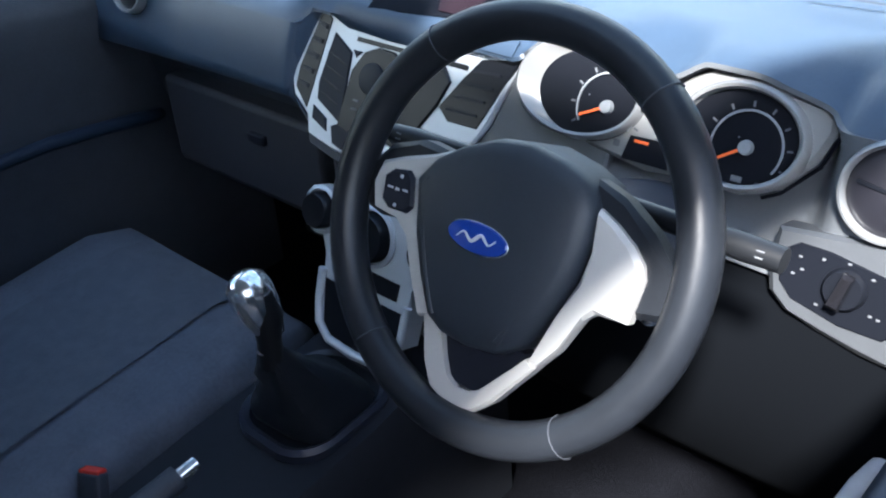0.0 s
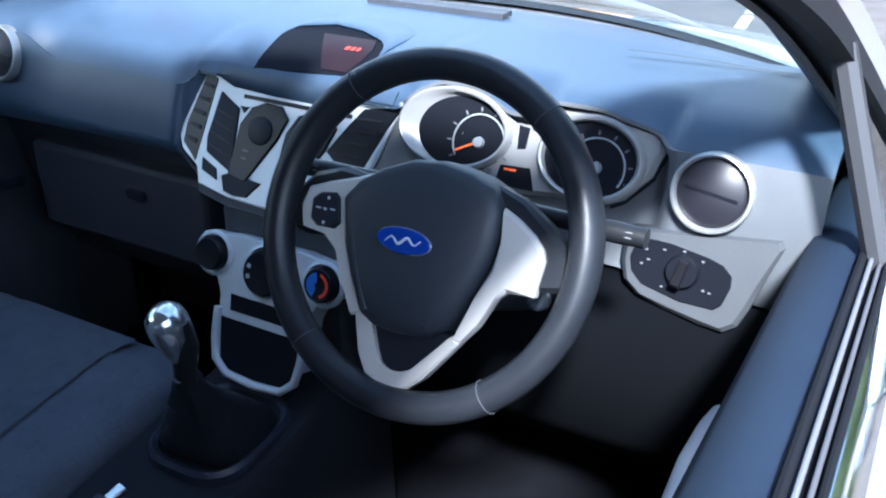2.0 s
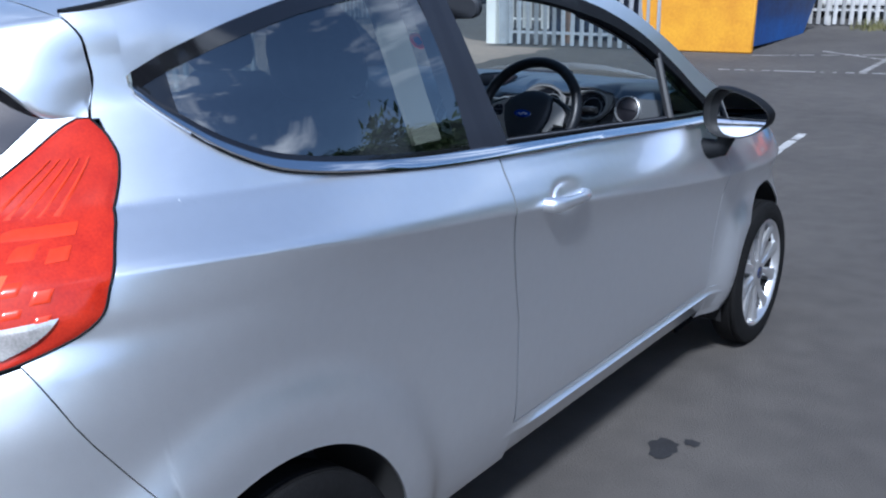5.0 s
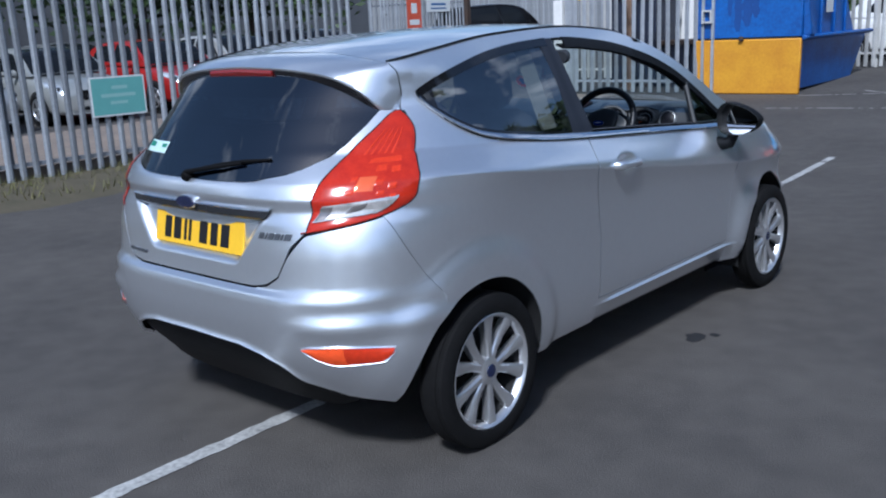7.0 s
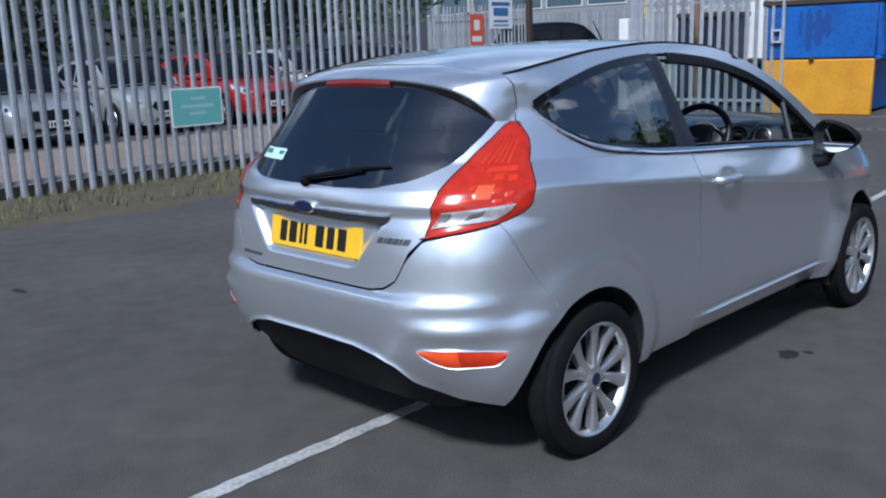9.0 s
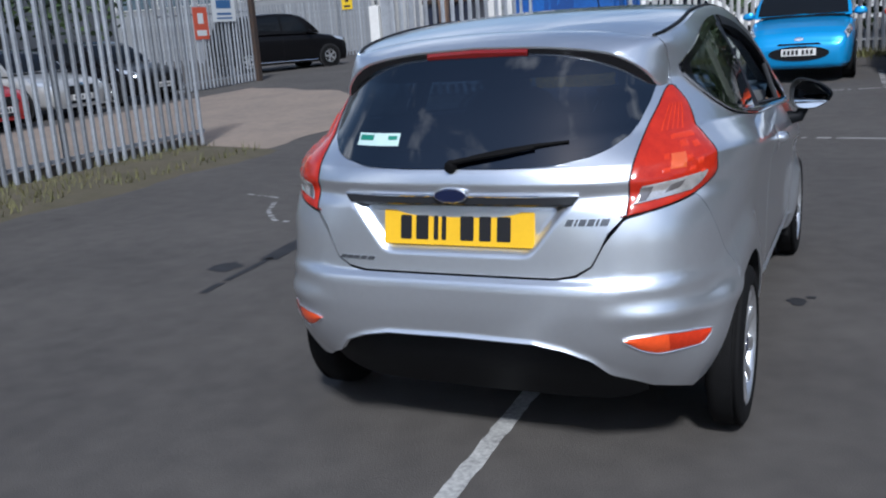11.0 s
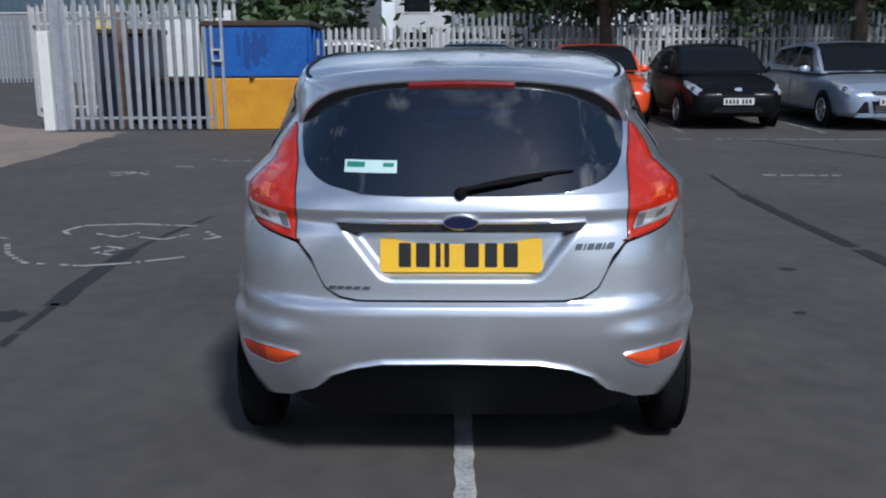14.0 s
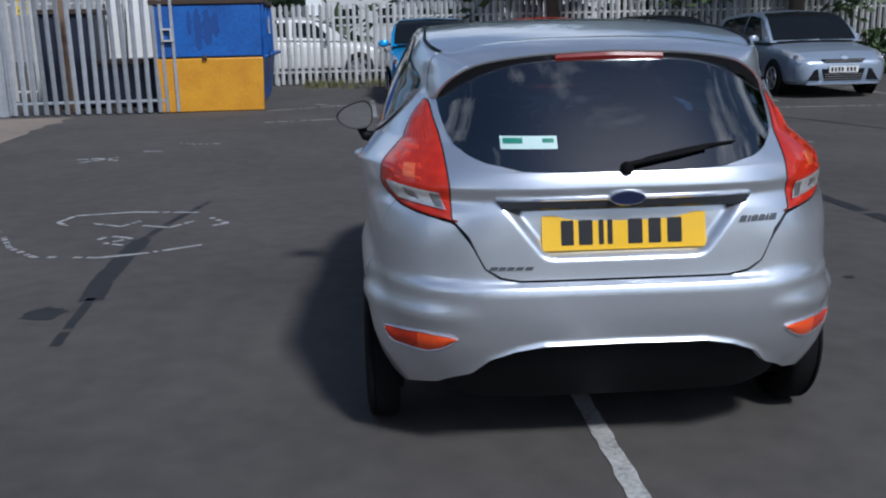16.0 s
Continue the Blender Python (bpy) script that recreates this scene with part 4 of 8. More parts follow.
def glass_half(z):
    return float(np.interp(z, [0.984, 0.99, 1.01, 1.03, 1.06, 1.093, 1.15, 1.20, 1.24, 1.28, 1.31, 1.335], [0.16, 0.32, 0.43, 0.478, 0.518, 0.538, 0.555, 0.562, 0.540, 0.49, 0.43, 0.34]))


glass_wrap = hermite([0.98, 1.06, 1.10, 1.15, 1.20, 1.24, 1.28, 1.31, 1.34], [0.165, 0.172, 0.189, 0.207, 0.222, 0.224, 0.224, 0.224, 0.224])


def glass_pt(x, z, out=0.0):
    """The rear window: one even curve across from edge to edge."""
    k = x / 0.55
    d = Vector((0.3 * k, -0.80, 0.60)).normalized()
    yr = float(rear_y(z)) if z > 1.03 else float(rear_y(1.03)) - 0.715 * (1.03 - z)
    return Vector((x, yr + float(glass_wrap(z)) * abs(k) ** 3.5, z)) + out * d


g = Geo()
rows = []
for z in list(np.linspace(0.652, 0.70, 10)) + list(np.linspace(0.705, 0.89, 26)) + list([0.896, 0.91, 0.925, 0.935, 0.9385, 0.9425, 0.946, 0.950, 0.956, 0.965, 0.975, 0.984]):
    fe = phi_x(hatch_edge(z), z)
    row = []
    for u in np.linspace(-1, 1, 141):
        xx = u * hatch_edge(z)
        p = rear_pt(xx, z)
        row.append((p.x, p.y + recess(p.x, z) * 1.0 + (0.012 if z > 0.905 and z < 0.0 else 0), z))
    rows.append(row)
g.grid(rows)
# flanks beside the glass
for s in (1, -1):
    rows = []
    for z in np.linspace(0.984, 1.192, 26):
        a, b = glass_half(z), hatch_edge(z)
        rows.append([tuple(rear_pt(s * (a + (b - a) * u), z)) for u in np.linspace(0, 1, 12)])
    g.grid(rows)
tailgate.data = g.mesh("tailgate", M_SILVER)
sm = tailgate.modifiers.new("thickness", "SOLIDIFY")
sm.thickness, sm.offset = 0.008, -1
g = Geo()
rows = []
us = np.linspace(-1, 1, 61)
for v in np.linspace(1, 0, 7)[:-1]:
    rows.append([tuple(glass_pt(0.478 * u, 1.03 - (1.03 - float(np.interp(abs(0.478 * u), [0.0, 0.16, 0.32, 0.43, 0.478], [0.984, 0.9845, 0.990, 1.010, 1.0298]))) * v, 0.003)) for u in us])
for z in np.linspace(1.03, 1.335, 40):
    h = glass_half(z)
    rows.append([tuple(glass_pt(h * u, z, 0.003)) for u in us])
g.grid(rows)
rear_window = part("rear_window", g, M_GLASS, tailgate, "dark tinted rear window")
# black ceramic border inside the glass
g = Geo()
for s in (1, -1):
    rows = []
    for z in np.linspace(0.984, 1.335, 36):
        h = glass_half(z)
        rows.append([tuple(glass_pt(s * (h - w), z, -0.003)) for w in (0.0, 0.012, 0.028)])
    g.grid(rows)
rows = []
for z in (1.245, 1.29, 1.335):
    h = glass_half(z)
    rows.append([tuple(glass_pt(h * u, z, -0.003)) for u in np.linspace(-1, 1, 31)])
g.grid(rows)
part("glass_border", g, M_GLOSSBLACK, rear_window)

M_LAMP = mat("red_lamp_plastic", (0.58, 0.034, 0.010), 0.16, vary=0.4, scale=26, coat=0.25, second=(0.36, 0.015, 0.008))
M_LAMPDARK = mat("dark_red_lamp_plastic", (0.62, 0.040, 0.010), 0.2, coat=0.2, vary=0.2)
M_REFLECT = mat("orange_red_reflector", (0.92, 0.095, 0.018), 0.12, coat=0.4, vary=0.2, scale=60)
M_LAMPCLEAR = mat("clear_lamp_plastic", (0.75, 0.72, 0.70), 0.12, 0.6, vary=0.35, scale=30, coat=1.0)
M_DARKBOWL = mat("dark_lamp_bowl", (0.26, 0.24, 0.24), 0.2, 0.6, coat=1.0)
M_PLATE = mat("yellow_plate", (0.88, 0.52, 0.015), 0.35, vary=0.05, coat=0.4)
M_PLATEW = mat("white_plate", (0.75, 0.75, 0.73), 0.4)
M_INK = mat("black_ink", (0.01, 0.01, 0.012), 0.45)
M_BADGEBLUE = mat("badge_blue", (0.008, 0.035, 0.24), 0.15, coat=1.0)
M_STICKER = mat("pale_sticker", (0.55, 0.72, 0.70), 0.5)
M_GREEN = mat("sticker_green", (0.02, 0.22, 0.15), 0.5)
M_PILLAR = mat("satin_black_pillar", (0.016, 0.018, 0.026), 0.42, vary=0.1)
M_MIRRORRIM = mat("mirror_rim_black", (0.006, 0.0065, 0.008), 0.6, spec=0.15)
M_MIRROR = mat("mirror", (0.9, 0.91, 0.92), 0.01, 1.0)
M_TRIM = mat("pale_pillar_trim", (0.42, 0.43, 0.40), 0.8, vary=0.06, bump=0.1, bscale=500)

# rear bumper
g = Geo()


def bumper_end(z):
    """How far forward the bumper's wrap reaches."""
    if z > 0.585:
        return float(np.interp(z, [0.585, 0.62, 0.683, 0.748, 0.785, 0.878], [-0.235, -0.26, -0.30, -0.342, -0.362, -0.40])) - GAP
    d = ARCH_R**2 - (z - 0.27) ** 2
    return REAR_C - math.sqrt(max(0.0, d)) if z > 0.27 else REAR_C - ARCH_R - (0.27 - z) * 0.25


def bumper_bulge(x, z):
    """A soft fold that runs along the side of the bumper above the reflectors."""
    a = min(1, max(0, (abs(x) - 0.45) / 0.15))
    return 0.012 * a * math.exp(-((z - 0.535) / 0.03) ** 2) - 0.006 * math.exp(-((z - 0.585) / 0.03) ** 2) * a


def valance_top(x):
    """Upper edge of the black lower skirt."""
    return float(np.interp(abs(x), [0, 0.30, 0.42, 0.50, 0.58, 0.64, 0.70], [0.446, 0.442, 0.426, 0.390, 0.320, 0.275, 0.235]))


for s in (1, -1):
    rows = []
    for v in np.linspace(0, 1, 40):
        row = []
        for u in np.linspace(0, 1, 96):
            # top follows the tailgate, the lamp and the wing; bottom the black skirt
            zt_guess = 0.648
            z_hi = 0.0
            x_guess = u * 0.62 if u < 0.7 else 0.43
            top_u = float(np.interp(u, [0, 0.50, 0.58, 0.64, 0.70, 0.74, 0.80, 1.0], [0.645, 0.645, 0.655, 0.685, 0.755, 0.826, 0.840, 0.875]))
            bot_u = float(np.interp(u, [0, 0.38, 0.52, 0.62, 0.72, 0.80, 1.0], [0.446, 0.442, 0.423, 0.390, 0.320, 0.272, 0.238]))
            z = bot_u + (top_u - bot_u) * v
            fe = phi_y(bumper_end(z), z)
            xt = float(np.interp(u, [0, 0.50, 0.58, 0.64, 0.70, 0.74], [0, 0.335, 0.395, 0.442, 0.478, 0.534]))
            if u <= 0.74:
                f = phi_x(xt, z)
            else:
                f0 = phi_x(0.534, z)
                f = f0 + (fe - f0) * (u - 0.74) / 0.26
            px, py = ring(f, z)
            b = bumper_bulge(float(px), z) + 0.012 * max(0.0, 1 - v / 0.09) ** 1.5 * min(1.0, max(0.0, (0.80 - u) / 0.1))
            d = Vector((float(px) * 0.9, float(py) - 0.3, 0)).normalized()
            row.append((s * (float(px) + b * d.x), float(py) + b * d.y, z))
        rows.append(row)
    g.grid(rows)
bumper = part("rear_bumper", g, M_SILVER, car, thick=0.012)
# black skirt below
g = Geo()
rows = []
for v in np.linspace(0, 1, 8):
    row = []
    for x in np.linspace(-0.575, 0.575, 45):
        zt = valance_top(x) + 0.012
        zb = 0.185 + 0.06 * max(0.0, (abs(x) - 0.42) / 0.18) ** 2
        z = zb + (max(zt, zb + 0.01) - zb) * v
        p = rear_pt(x, z, -0.018 - 0.02 * (1 - v))
        row.append(tuple(p))
    rows.append(row)
g.grid(rows)
rows2 = [[(p[0], p[1], p[2]) for p in rows[0]], [(p[0] * 0.85, p[1] + 0.25, p[2] + 0.01) for p in rows[0]]]
g.grid(rows2)
part("bumper_skirt", g, M_BLACKPLASTIC, bumper, "matt black plastic lower skirt", thick=0.006)
for s in (1, -1):
    # low reflectors in the bumper's corners
    for u0, u1, m_, lb in ((0.0, 0.54, M_REFLECT, "bright orange-red reflector"), (0.54, 1.0, M_LAMPDARK, "dark red fog lamp lens")):
        rows = []
        for v in np.linspace(0, 1, 6):
            row = []
            for u in np.linspace(u0, u1, 8):
                lo = float(np.interp(u, [0, 0.2, 0.4, 0.9, 1], [0.459, 0.428, 0.410, 0.415, 0.444]))
                hi = float(np.interp(u, [0, 0.1, 0.5, 1], [0.461, 0.466, 0.472, 0.458]))
                row.append(tuple(rear_pt(s * (0.533 + 0.227 * u), lo + (hi - lo) * v, 0.004 + 0.004 * math.sin(math.pi * v))))
            rows.append(row)
        part("reflector", Geo().grid(rows), m_, bumper, lb, thick=0.01)
    g = Geo()
    edge = []
    for u in list(np.linspace(0, 1, 12)):
        edge.append(rear_pt(s * (0.531 + 0.231 * u), float(np.interp(u, [0, 0.2, 0.4, 0.9, 1], [0.456, 0.424, 0.406, 0.411, 0.444])), 0.004))
    for u in list(np.linspace(1, 0, 12)):
        edge.append(rear_pt(s * (0.531 + 0.231 * u), float(np.interp(u, [0, 0.1, 0.5, 1], [0.463, 0.470, 0.476, 0.460])), 0.004))
    g.tube(edge, 0.002, 6, closed=True)
    part("reflector_rim", g, M_SILVER, bumper)

    # tail lamp: lens with a dark seat round it, ribs and a clear reversing lens
    def lamp_pt(z, u, out):
        fi, fo = phi_x(float(lamp_in(z)), z), phi_y(float(lamp_out(z)), z)
        f = fi + (fo - fi) * u
        px, py = ring(f, z)
        d = Vector((float(px) * 1.0, float(py) - 0.25, 0.12)).normalized()
        return Vector((s * (float(px) + out * d.x), float(py) + out * d.y, z + out * d.z))
    g = Geo()
    lz = np.linspace(0.834, 1.188, 40)
    rows = []
    for i, z in enumerate(lz):
        e = min(1.0, 3.2 * min((i + 0.6) / 40, 1 - (i - 0.6) / 40 if i < 39 else 0.02))
        rows.append([lamp_pt(z, u, 0.001 + 0.010 * (max(0.0, math.sin(math.pi * u)) ** 0.4) * e**0.5) for u in np.linspace(0, 1, 26)])
    g.grid([[tuple(p) for p in r] for r in rows])
    lamp = part("tail_lamp", g, M_LAMP, car, "red tail lamp lens with a clear reversing section", thick=0.004)
    g = Geo()
    edge = [lamp_pt(z, 0.0, 0.0) for z in lz] + [lamp_pt(z, 1.0, 0.0) for z in lz[::-1]]
    g.tube(edge, 0.0030, 6, closed=True)
    part("lamp_seal", g, M_BLACKPLASTIC, lamp)
    def patch(nm, z0, z1, u0, u1, m_, out=0.0118, tilt=0.0, label="", nz=5, nu=10, taper=0.0):
        """A piece of the lens's inner optics, between two heights and two shares of its width."""
        rows = []
        for v in np.linspace(0, 1, nz):
            rows.append([tuple(lamp_pt(z0 + (z1 - z0) * v + tilt * u, u0 + taper * v + (u1 - u0 - taper * v * 0.4) * u, out if 0 < u < 1 and 0 < v < 1 else out - 0.0015)) for u in np.linspace(0, 1, nu)])
        return part(nm, Geo().grid(rows), m_, lamp, label)
    patch("reversing_lens", 0.868, 0.918, 0.06, 0.80, M_LAMPCLEAR, 0.0135, 0.022, "clear reversing lens", 9, 16, 0.05)
    patch("reflector_bowl", 0.872, 0.912, 0.09, 0.22, M_DARKBOWL, 0.0148, 0.004)
    patch("reflector_bowl", 0.890, 0.914, 0.40, 0.56, M_DARKBOWL, 0.0148, 0.010)
    for z0, z1, u0, u1 in ((1.035, 1.050, 0.40, 0.80), (1.012, 1.030, 0.52, 0.64), (1.008, 1.024, 0.70, 0.80), (0.972, 0.990, 0.56, 0.64), (0.960, 0.978, 0.70, 0.78), (0.948, 0.962, 0.30, 0.38), (0.944, 0.956, 0.60, 0.68),
                           (0.985, 1.000, 0.30, 0.36), (0.930, 0.944, 0.74, 0.80)):
        patch("lens_facet", z0, z1, u0, u1, M_LAMPDARK, 0.0122, 0.002)
    for k in range(5):
        patch("lens_rib", 1.060, 1.135, 0.24 + 0.10 * k, 0.285 + 0.10 * k, M_LAMPDARK, 0.0118, 0.0, "", 8, 3, 0.05)
    patch("lamp_bowl", 0.958, 1.000, 0.38, 0.56, mat("bright_lamp_bowl", (0.95, 0.16, 0.05), 0.12, 0.3, coat=1.0), 0.0125)

# tailgate trim: bright bar, badge, plate, wiper, high brake light
g = Geo()
rows = []
for x in np.linspace(-0.40, 0.40, 41):
    half = 0.0
    prof_ = [(0.8975, -0.004), (0.898, 0.011), (0.901, 0.013), (0.904, 0.009), (0.9055, -0.004)]
    rows.append([tuple(rear_pt(x, z, o)) for z, o in prof_])
g.grid(rows)
part("chrome_bar", g, M_CHROME, tailgate, "chrome bar over the number plate")
g = Geo()
rows = []
for x in np.linspace(-0.40, 0.40, 41):
    rows.append([tuple(rear_pt(x * (1 - k * 0.05), z, o)) for k, z, o in ((0, 0.899, 0.002), (0, 0.898, 0.0095), (0.8, 0.876, 0.006), (1, 0.868, -0.004), (1.2, 0.864, -0.030))])
g.grid(rows)
part("bar_lower_band", g, mat("bar_dark_grey", (0.05, 0.053, 0.06), 0.25, 0.5), tailgate, "dark grey band under the chrome bar")


M_STROKE = mat("pale_badge_stroke", (0.45, 0.48, 0.55), 0.4)


def oval_badge(parent, m, a, b, up, rim, field=None, edge=None):
    """An oval maker's badge: bright rim, blue field and a plain pale stroke."""
    n = 40
    ring0 = [(a * math.cos(2 * math.pi * k / n), b * math.sin(2 * math.pi * k / n)) for k in range(n)]
    g = Geo().prism(ring0, -0.006, up, m, 0.002)
    ob = part("badge", g, edge or M_CHROME, parent, "oval badge with a chrome rim and a blue field")
    g = Geo().prism([(x * (1 - rim / a), y * (1 - rim / b)) for x, y in ring0], up - 0.001, up + 0.0015, m, 0.001)
    part("badge_field", g, field or M_BADGEBLUE, ob)
    if edge is None:
        return ob
    g = Geo().tube([m @ Vector((a * 0.62 * float(u), b * (0.12 * u + 0.22 * math.sin(7 * u)), up + 0.0014)) for u in np.linspace(-1, 1, 25)], [float(0.045 * a * (1.3 - 0.9 * abs(u))) for u in np.linspace(-1, 1, 25)], 6)
    part("badge_stroke", g, M_STROKE, ob)
    return ob


mb = look(rear_pt(0, 0.904, 0.02), rear_pt(0, 0.904, -1.0)) @ pose(0, 0, -0.006)
oval_badge(tailgate, mb, 0.057, 0.0235, 0.008, 0.004, mat("badge_navy", (0.006, 0.012, 0.05), 0.15, coat=1.0))

MP = Matrix.Translation((0.0, -0.611, 0.792)) @ Matrix.Rotation(radians(90 - 11.5), 4, "X")
g = Geo().prism(rounded(0.52, 0.111, 0.006, 3), -0.006, 0.002, MP, 0.001)
plate = part("number_plate", g, M_PLATE, tailgate, "yellow number plate with dark bars in place of characters")
for cx, w in ((-0.180, 0.040), (-0.122, 0.044), (-0.073, 0.016), (-0.045, 0.016), (0.035, 0.046), (0.097, 0.040), (0.160, 0.046)):
    g = Geo().prism(rounded(w, 0.078, 0.004, 2, cx, 0.0), 0.0, 0.0034, MP)
    part("plate_bar", g, M_INK, plate)
# sticker low inside the rear window
g = Geo()
rows = [[tuple(glass_pt(x, z, 0.0045)) for x in np.linspace(-0.378, -0.205, 8)] for z in (1.050, 1.088)]
g.grid(rows)
st = part("window_sticker", g, M_STICKER, rear_window, "pale green sticker with plain bars")
for x0, x1, z0, z1 in ((-0.37, -0.31, 1.066, 1.082), (-0.25, -0.215, 1.068, 1.080)):
    g = Geo().grid([[tuple(glass_pt(x, z, 0.0052)) for x in np.linspace(x0, x1, 4)] for z in (z0, z1)])
    part("sticker_bar", g, M_GREEN, st)
M_LETTER = mat("dull_chrome_letter", (0.16, 0.17, 0.19), 0.35, 0.7)
# model lettering as plain chrome bars
for z0, segs, h in ((0.822, [(0.365, 0.385), (0.392, 0.398), (0.404, 0.424), (0.429, 0.449), (0.454, 0.462), (0.467, 0.490)], 0.020),
                    (0.690, [(-0.425, -0.402), (-0.398, -0.376), (-0.372, -0.350), (-0.345, -0.322), (-0.316, -0.292)], 0.011)):
    for x0, x1 in segs:
        g = Geo()
        g.grid([[tuple(rear_pt(x + 0.004 * (k - 1), z0 + h * (k - 1) / 2, 0.004)) for x in np.linspace(x0, x1, 3)] for k in (0, 1, 2)])
        part("lettering_bar", g, M_LETTER, tailgate, thick=0.003)
# rear wiper
g = Geo().lathe([(0.0, 0.028), (0.012, 0.026), (0.019, 0.016), (0.022, 0.0)], look(rear_pt(0.0, 0.992, 0.0), rear_pt(0.0, 0.992, -1)), 20)
g.v = [tuple(v) for v in g.v]
M_WIPER = mat("wiper_black", (0.004, 0.004, 0.0045), 0.7, spec=0.12)
wiper = part("rear_wiper", g, M_WIPER, tailgate, "black rear wiper")
g = Geo()
arm = [glass_pt(x, z, o) for x, z, o in ((0.0, 0.994, 0.018), (0.06, 1.005, 0.018), (0.16, 1.020, 0.017), (0.26, 1.036, 0.015))]
g.tube(arm, [0.009, 0.008, 0.007, 0.005], 8)
part("wiper_arm", g, M_WIPER, wiper)
g = Geo().tube([glass_pt(x, z, 0.009) for x, z in ((0.06, 1.014), (0.16, 1.031), (0.26, 1.044), (0.36, 1.052))], [0.005, 0.007, 0.007, 0.004], 8)
part("wiper_blade", g, M_WIPER, wiper)
g = Geo()
rows = []
for u in np.linspace(-0.195, 0.195, 17):
    b = spoiler_edge(float(u))
    rows.append([(b.x, b.y + 0.001, b.z - 0.008), (b.x, b.y - 0.003, b.z - 0.018), (b.x, b.y + 0.004, b.z - 0.034)])
g.grid(rows)
part("high_brake_light", g, mat("deep_red_plastic", (0.20, 0.010, 0.008), 0.15, coat=0.6), spoiler, "red high-level brake light", thick=0.01)
g = Geo()
rows = []
for u in np.linspace(-1, 1, 61):
    b = spoiler_edge(float(u))
    k = float(u)
    rows.append([tuple(b + Vector((-0.006 * k, 0.004, -0.008))), tuple(b + Vector((-0.012 * k, 0.010, -0.030))), tuple(b + Vector((-0.02 * k, 0.018, -0.050)))])
g.grid(rows)
part("spoiler_underside", g, M_GLOSSBLACK, spoiler, thick=0.004)

# side glass, pillars and bright belt strip
for s in (1, -1):
    def strip(a, b, lo, hi, out, n=40):
        rows = []
        for y in np.linspace(a, b, n):
            rows.append([tuple(side_pt(y, z, s, out)) for z in np.linspace(lo(y), hi(y), 4)])
        return Geo().grid(rows)
    # chrome strip along the belt, curling up behind the rear glass
    g = Geo()
    rows = []
    for y in list(np.linspace(-0.112, 0.2, 24)) + list(np.linspace(0.22, 2.0, 36)):
        z = float(belt(y))
        k = min(1.0, max(0.0, (y - 0.45) / 0.3))
        rows.append([tuple(side_pt(y, z - 0.012, s, 0.003)), tuple(side_pt(y, z - 0.0115, s, 0.012 + 0.005 * k)), tuple(side_pt(y, z - 0.008, s, 0.014 + 0.005 * k)), tuple(side_pt(y, z + 0.002, s, 0.0105 + 0.005 * k)), tuple(side_pt(y, z + 0.010, s, 0.003 + 0.005 * k)), tuple(side_pt(y, z + 0.011, s, -0.002 + 0.005 * k))])
    g.grid(rows)
    part("belt_strip", g, M_CHROME, car, "chrome window strip")
    # dark strip painting in the shaded groove below the chrome
    g = Geo().grid([[tuple(side_pt(y, float(belt(y)) - d, s, o)) for d, o in ((0.0150, 0.0015), (0.0145, 0.004), (0.011, 0.006))] for y in np.linspace(-0.05, 2.0, 60)])
    part("strip_groove_shade", g, M_LINER, car)
    rows = []
    for y in np.linspace(-0.100, 0.60, 36):
        lo_, hi_ = float(belt(y)) + 0.004, float(win_top(y)) - 0.004
        rows.append([tuple(side_pt(y, lo_ + (hi_ - lo_) * v, s, 0.002 + 0.046 * (hi_ - lo_) * 4 * v * (1 - v))) for v in np.linspace(0, 1, 15)])
    g = Geo().grid(rows)
    qwin = part("quarter_window", g, M_GLASSLIGHT, car, "tinted fixed rear side window")
    qwin.visible_shadow = False
    # black edge of that glass
    g = Geo()
    rows = [[tuple(side_pt(y, float(win_top(y)) - w, s, 0.0065)) for w in (-0.016, 0.0, 0.014)] for y in np.linspace(-0.108, 0.66, 30)]
    g.grid(rows)
    rows = [[tuple(side_pt(y, max(float(belt(y)) + 0.006, min(float(win_top(y)), float(belt(y)) + 0.006 + w)), s, 0.006)) for w in (0, 0.006, 0.011)] for y in np.linspace(-0.108, 0.60, 26)]
    g.grid(rows)
    g.grid([[tuple(side_pt(y, float(belt(y)) + 0.004 + (float(win_top(y)) - float(belt(y)) - 0.008) * v, s, 0.0035 + 0.046 * (float(win_top(y)) - float(belt(y))) * 4 * v * (1 - v))) for v in np.linspace(0, 1, 8)] for y in np.linspace(-0.108, -0.055, 6)])
    part("glass_edge", g, M_GLOSSBLACK, qwin)
    # black pillar behind the door
    rows = []
    for v in np.linspace(0, 1, 14):
        row = []
        for u in np.linspace(0, 1, 8):
            yb, yt = 0.602 + 0.143 * u, 0.612 + 0.085 * u
            y = yb + (yt - yb) * v
            z = float(belt(y)) + 0.004 + (float(win_top(y)) + 0.012 - float(belt(y)) - 0.004) * v
            row.append(tuple(side_pt(y, z, s, 0.005 + (0.003 if 0.5 < u else 0))))
        rows.append(row)
    g = Geo().grid(rows)
    part("door_pillar", g, M_PILLAR, car, "satin black door pillar", thick=0.03)
    # window frame of the door: follows the roof, then down to the mirror
    g = Geo()
    rows = []
    for y in np.linspace(0.78, 2.0, 60):
        z = float(win_top(y))
        rows.append([tuple(side_pt(y, z + 0.014, s, 0.001)), tuple(side_pt(y, z + 0.008, s, 0.008)), tuple(side_pt(y, z - 0.028, s, 0.006)), tuple(side_pt(y, z - 0.034, s, -0.012)), tuple(side_pt(y, z - 0.02, s, -0.040))])
    g.grid(rows)
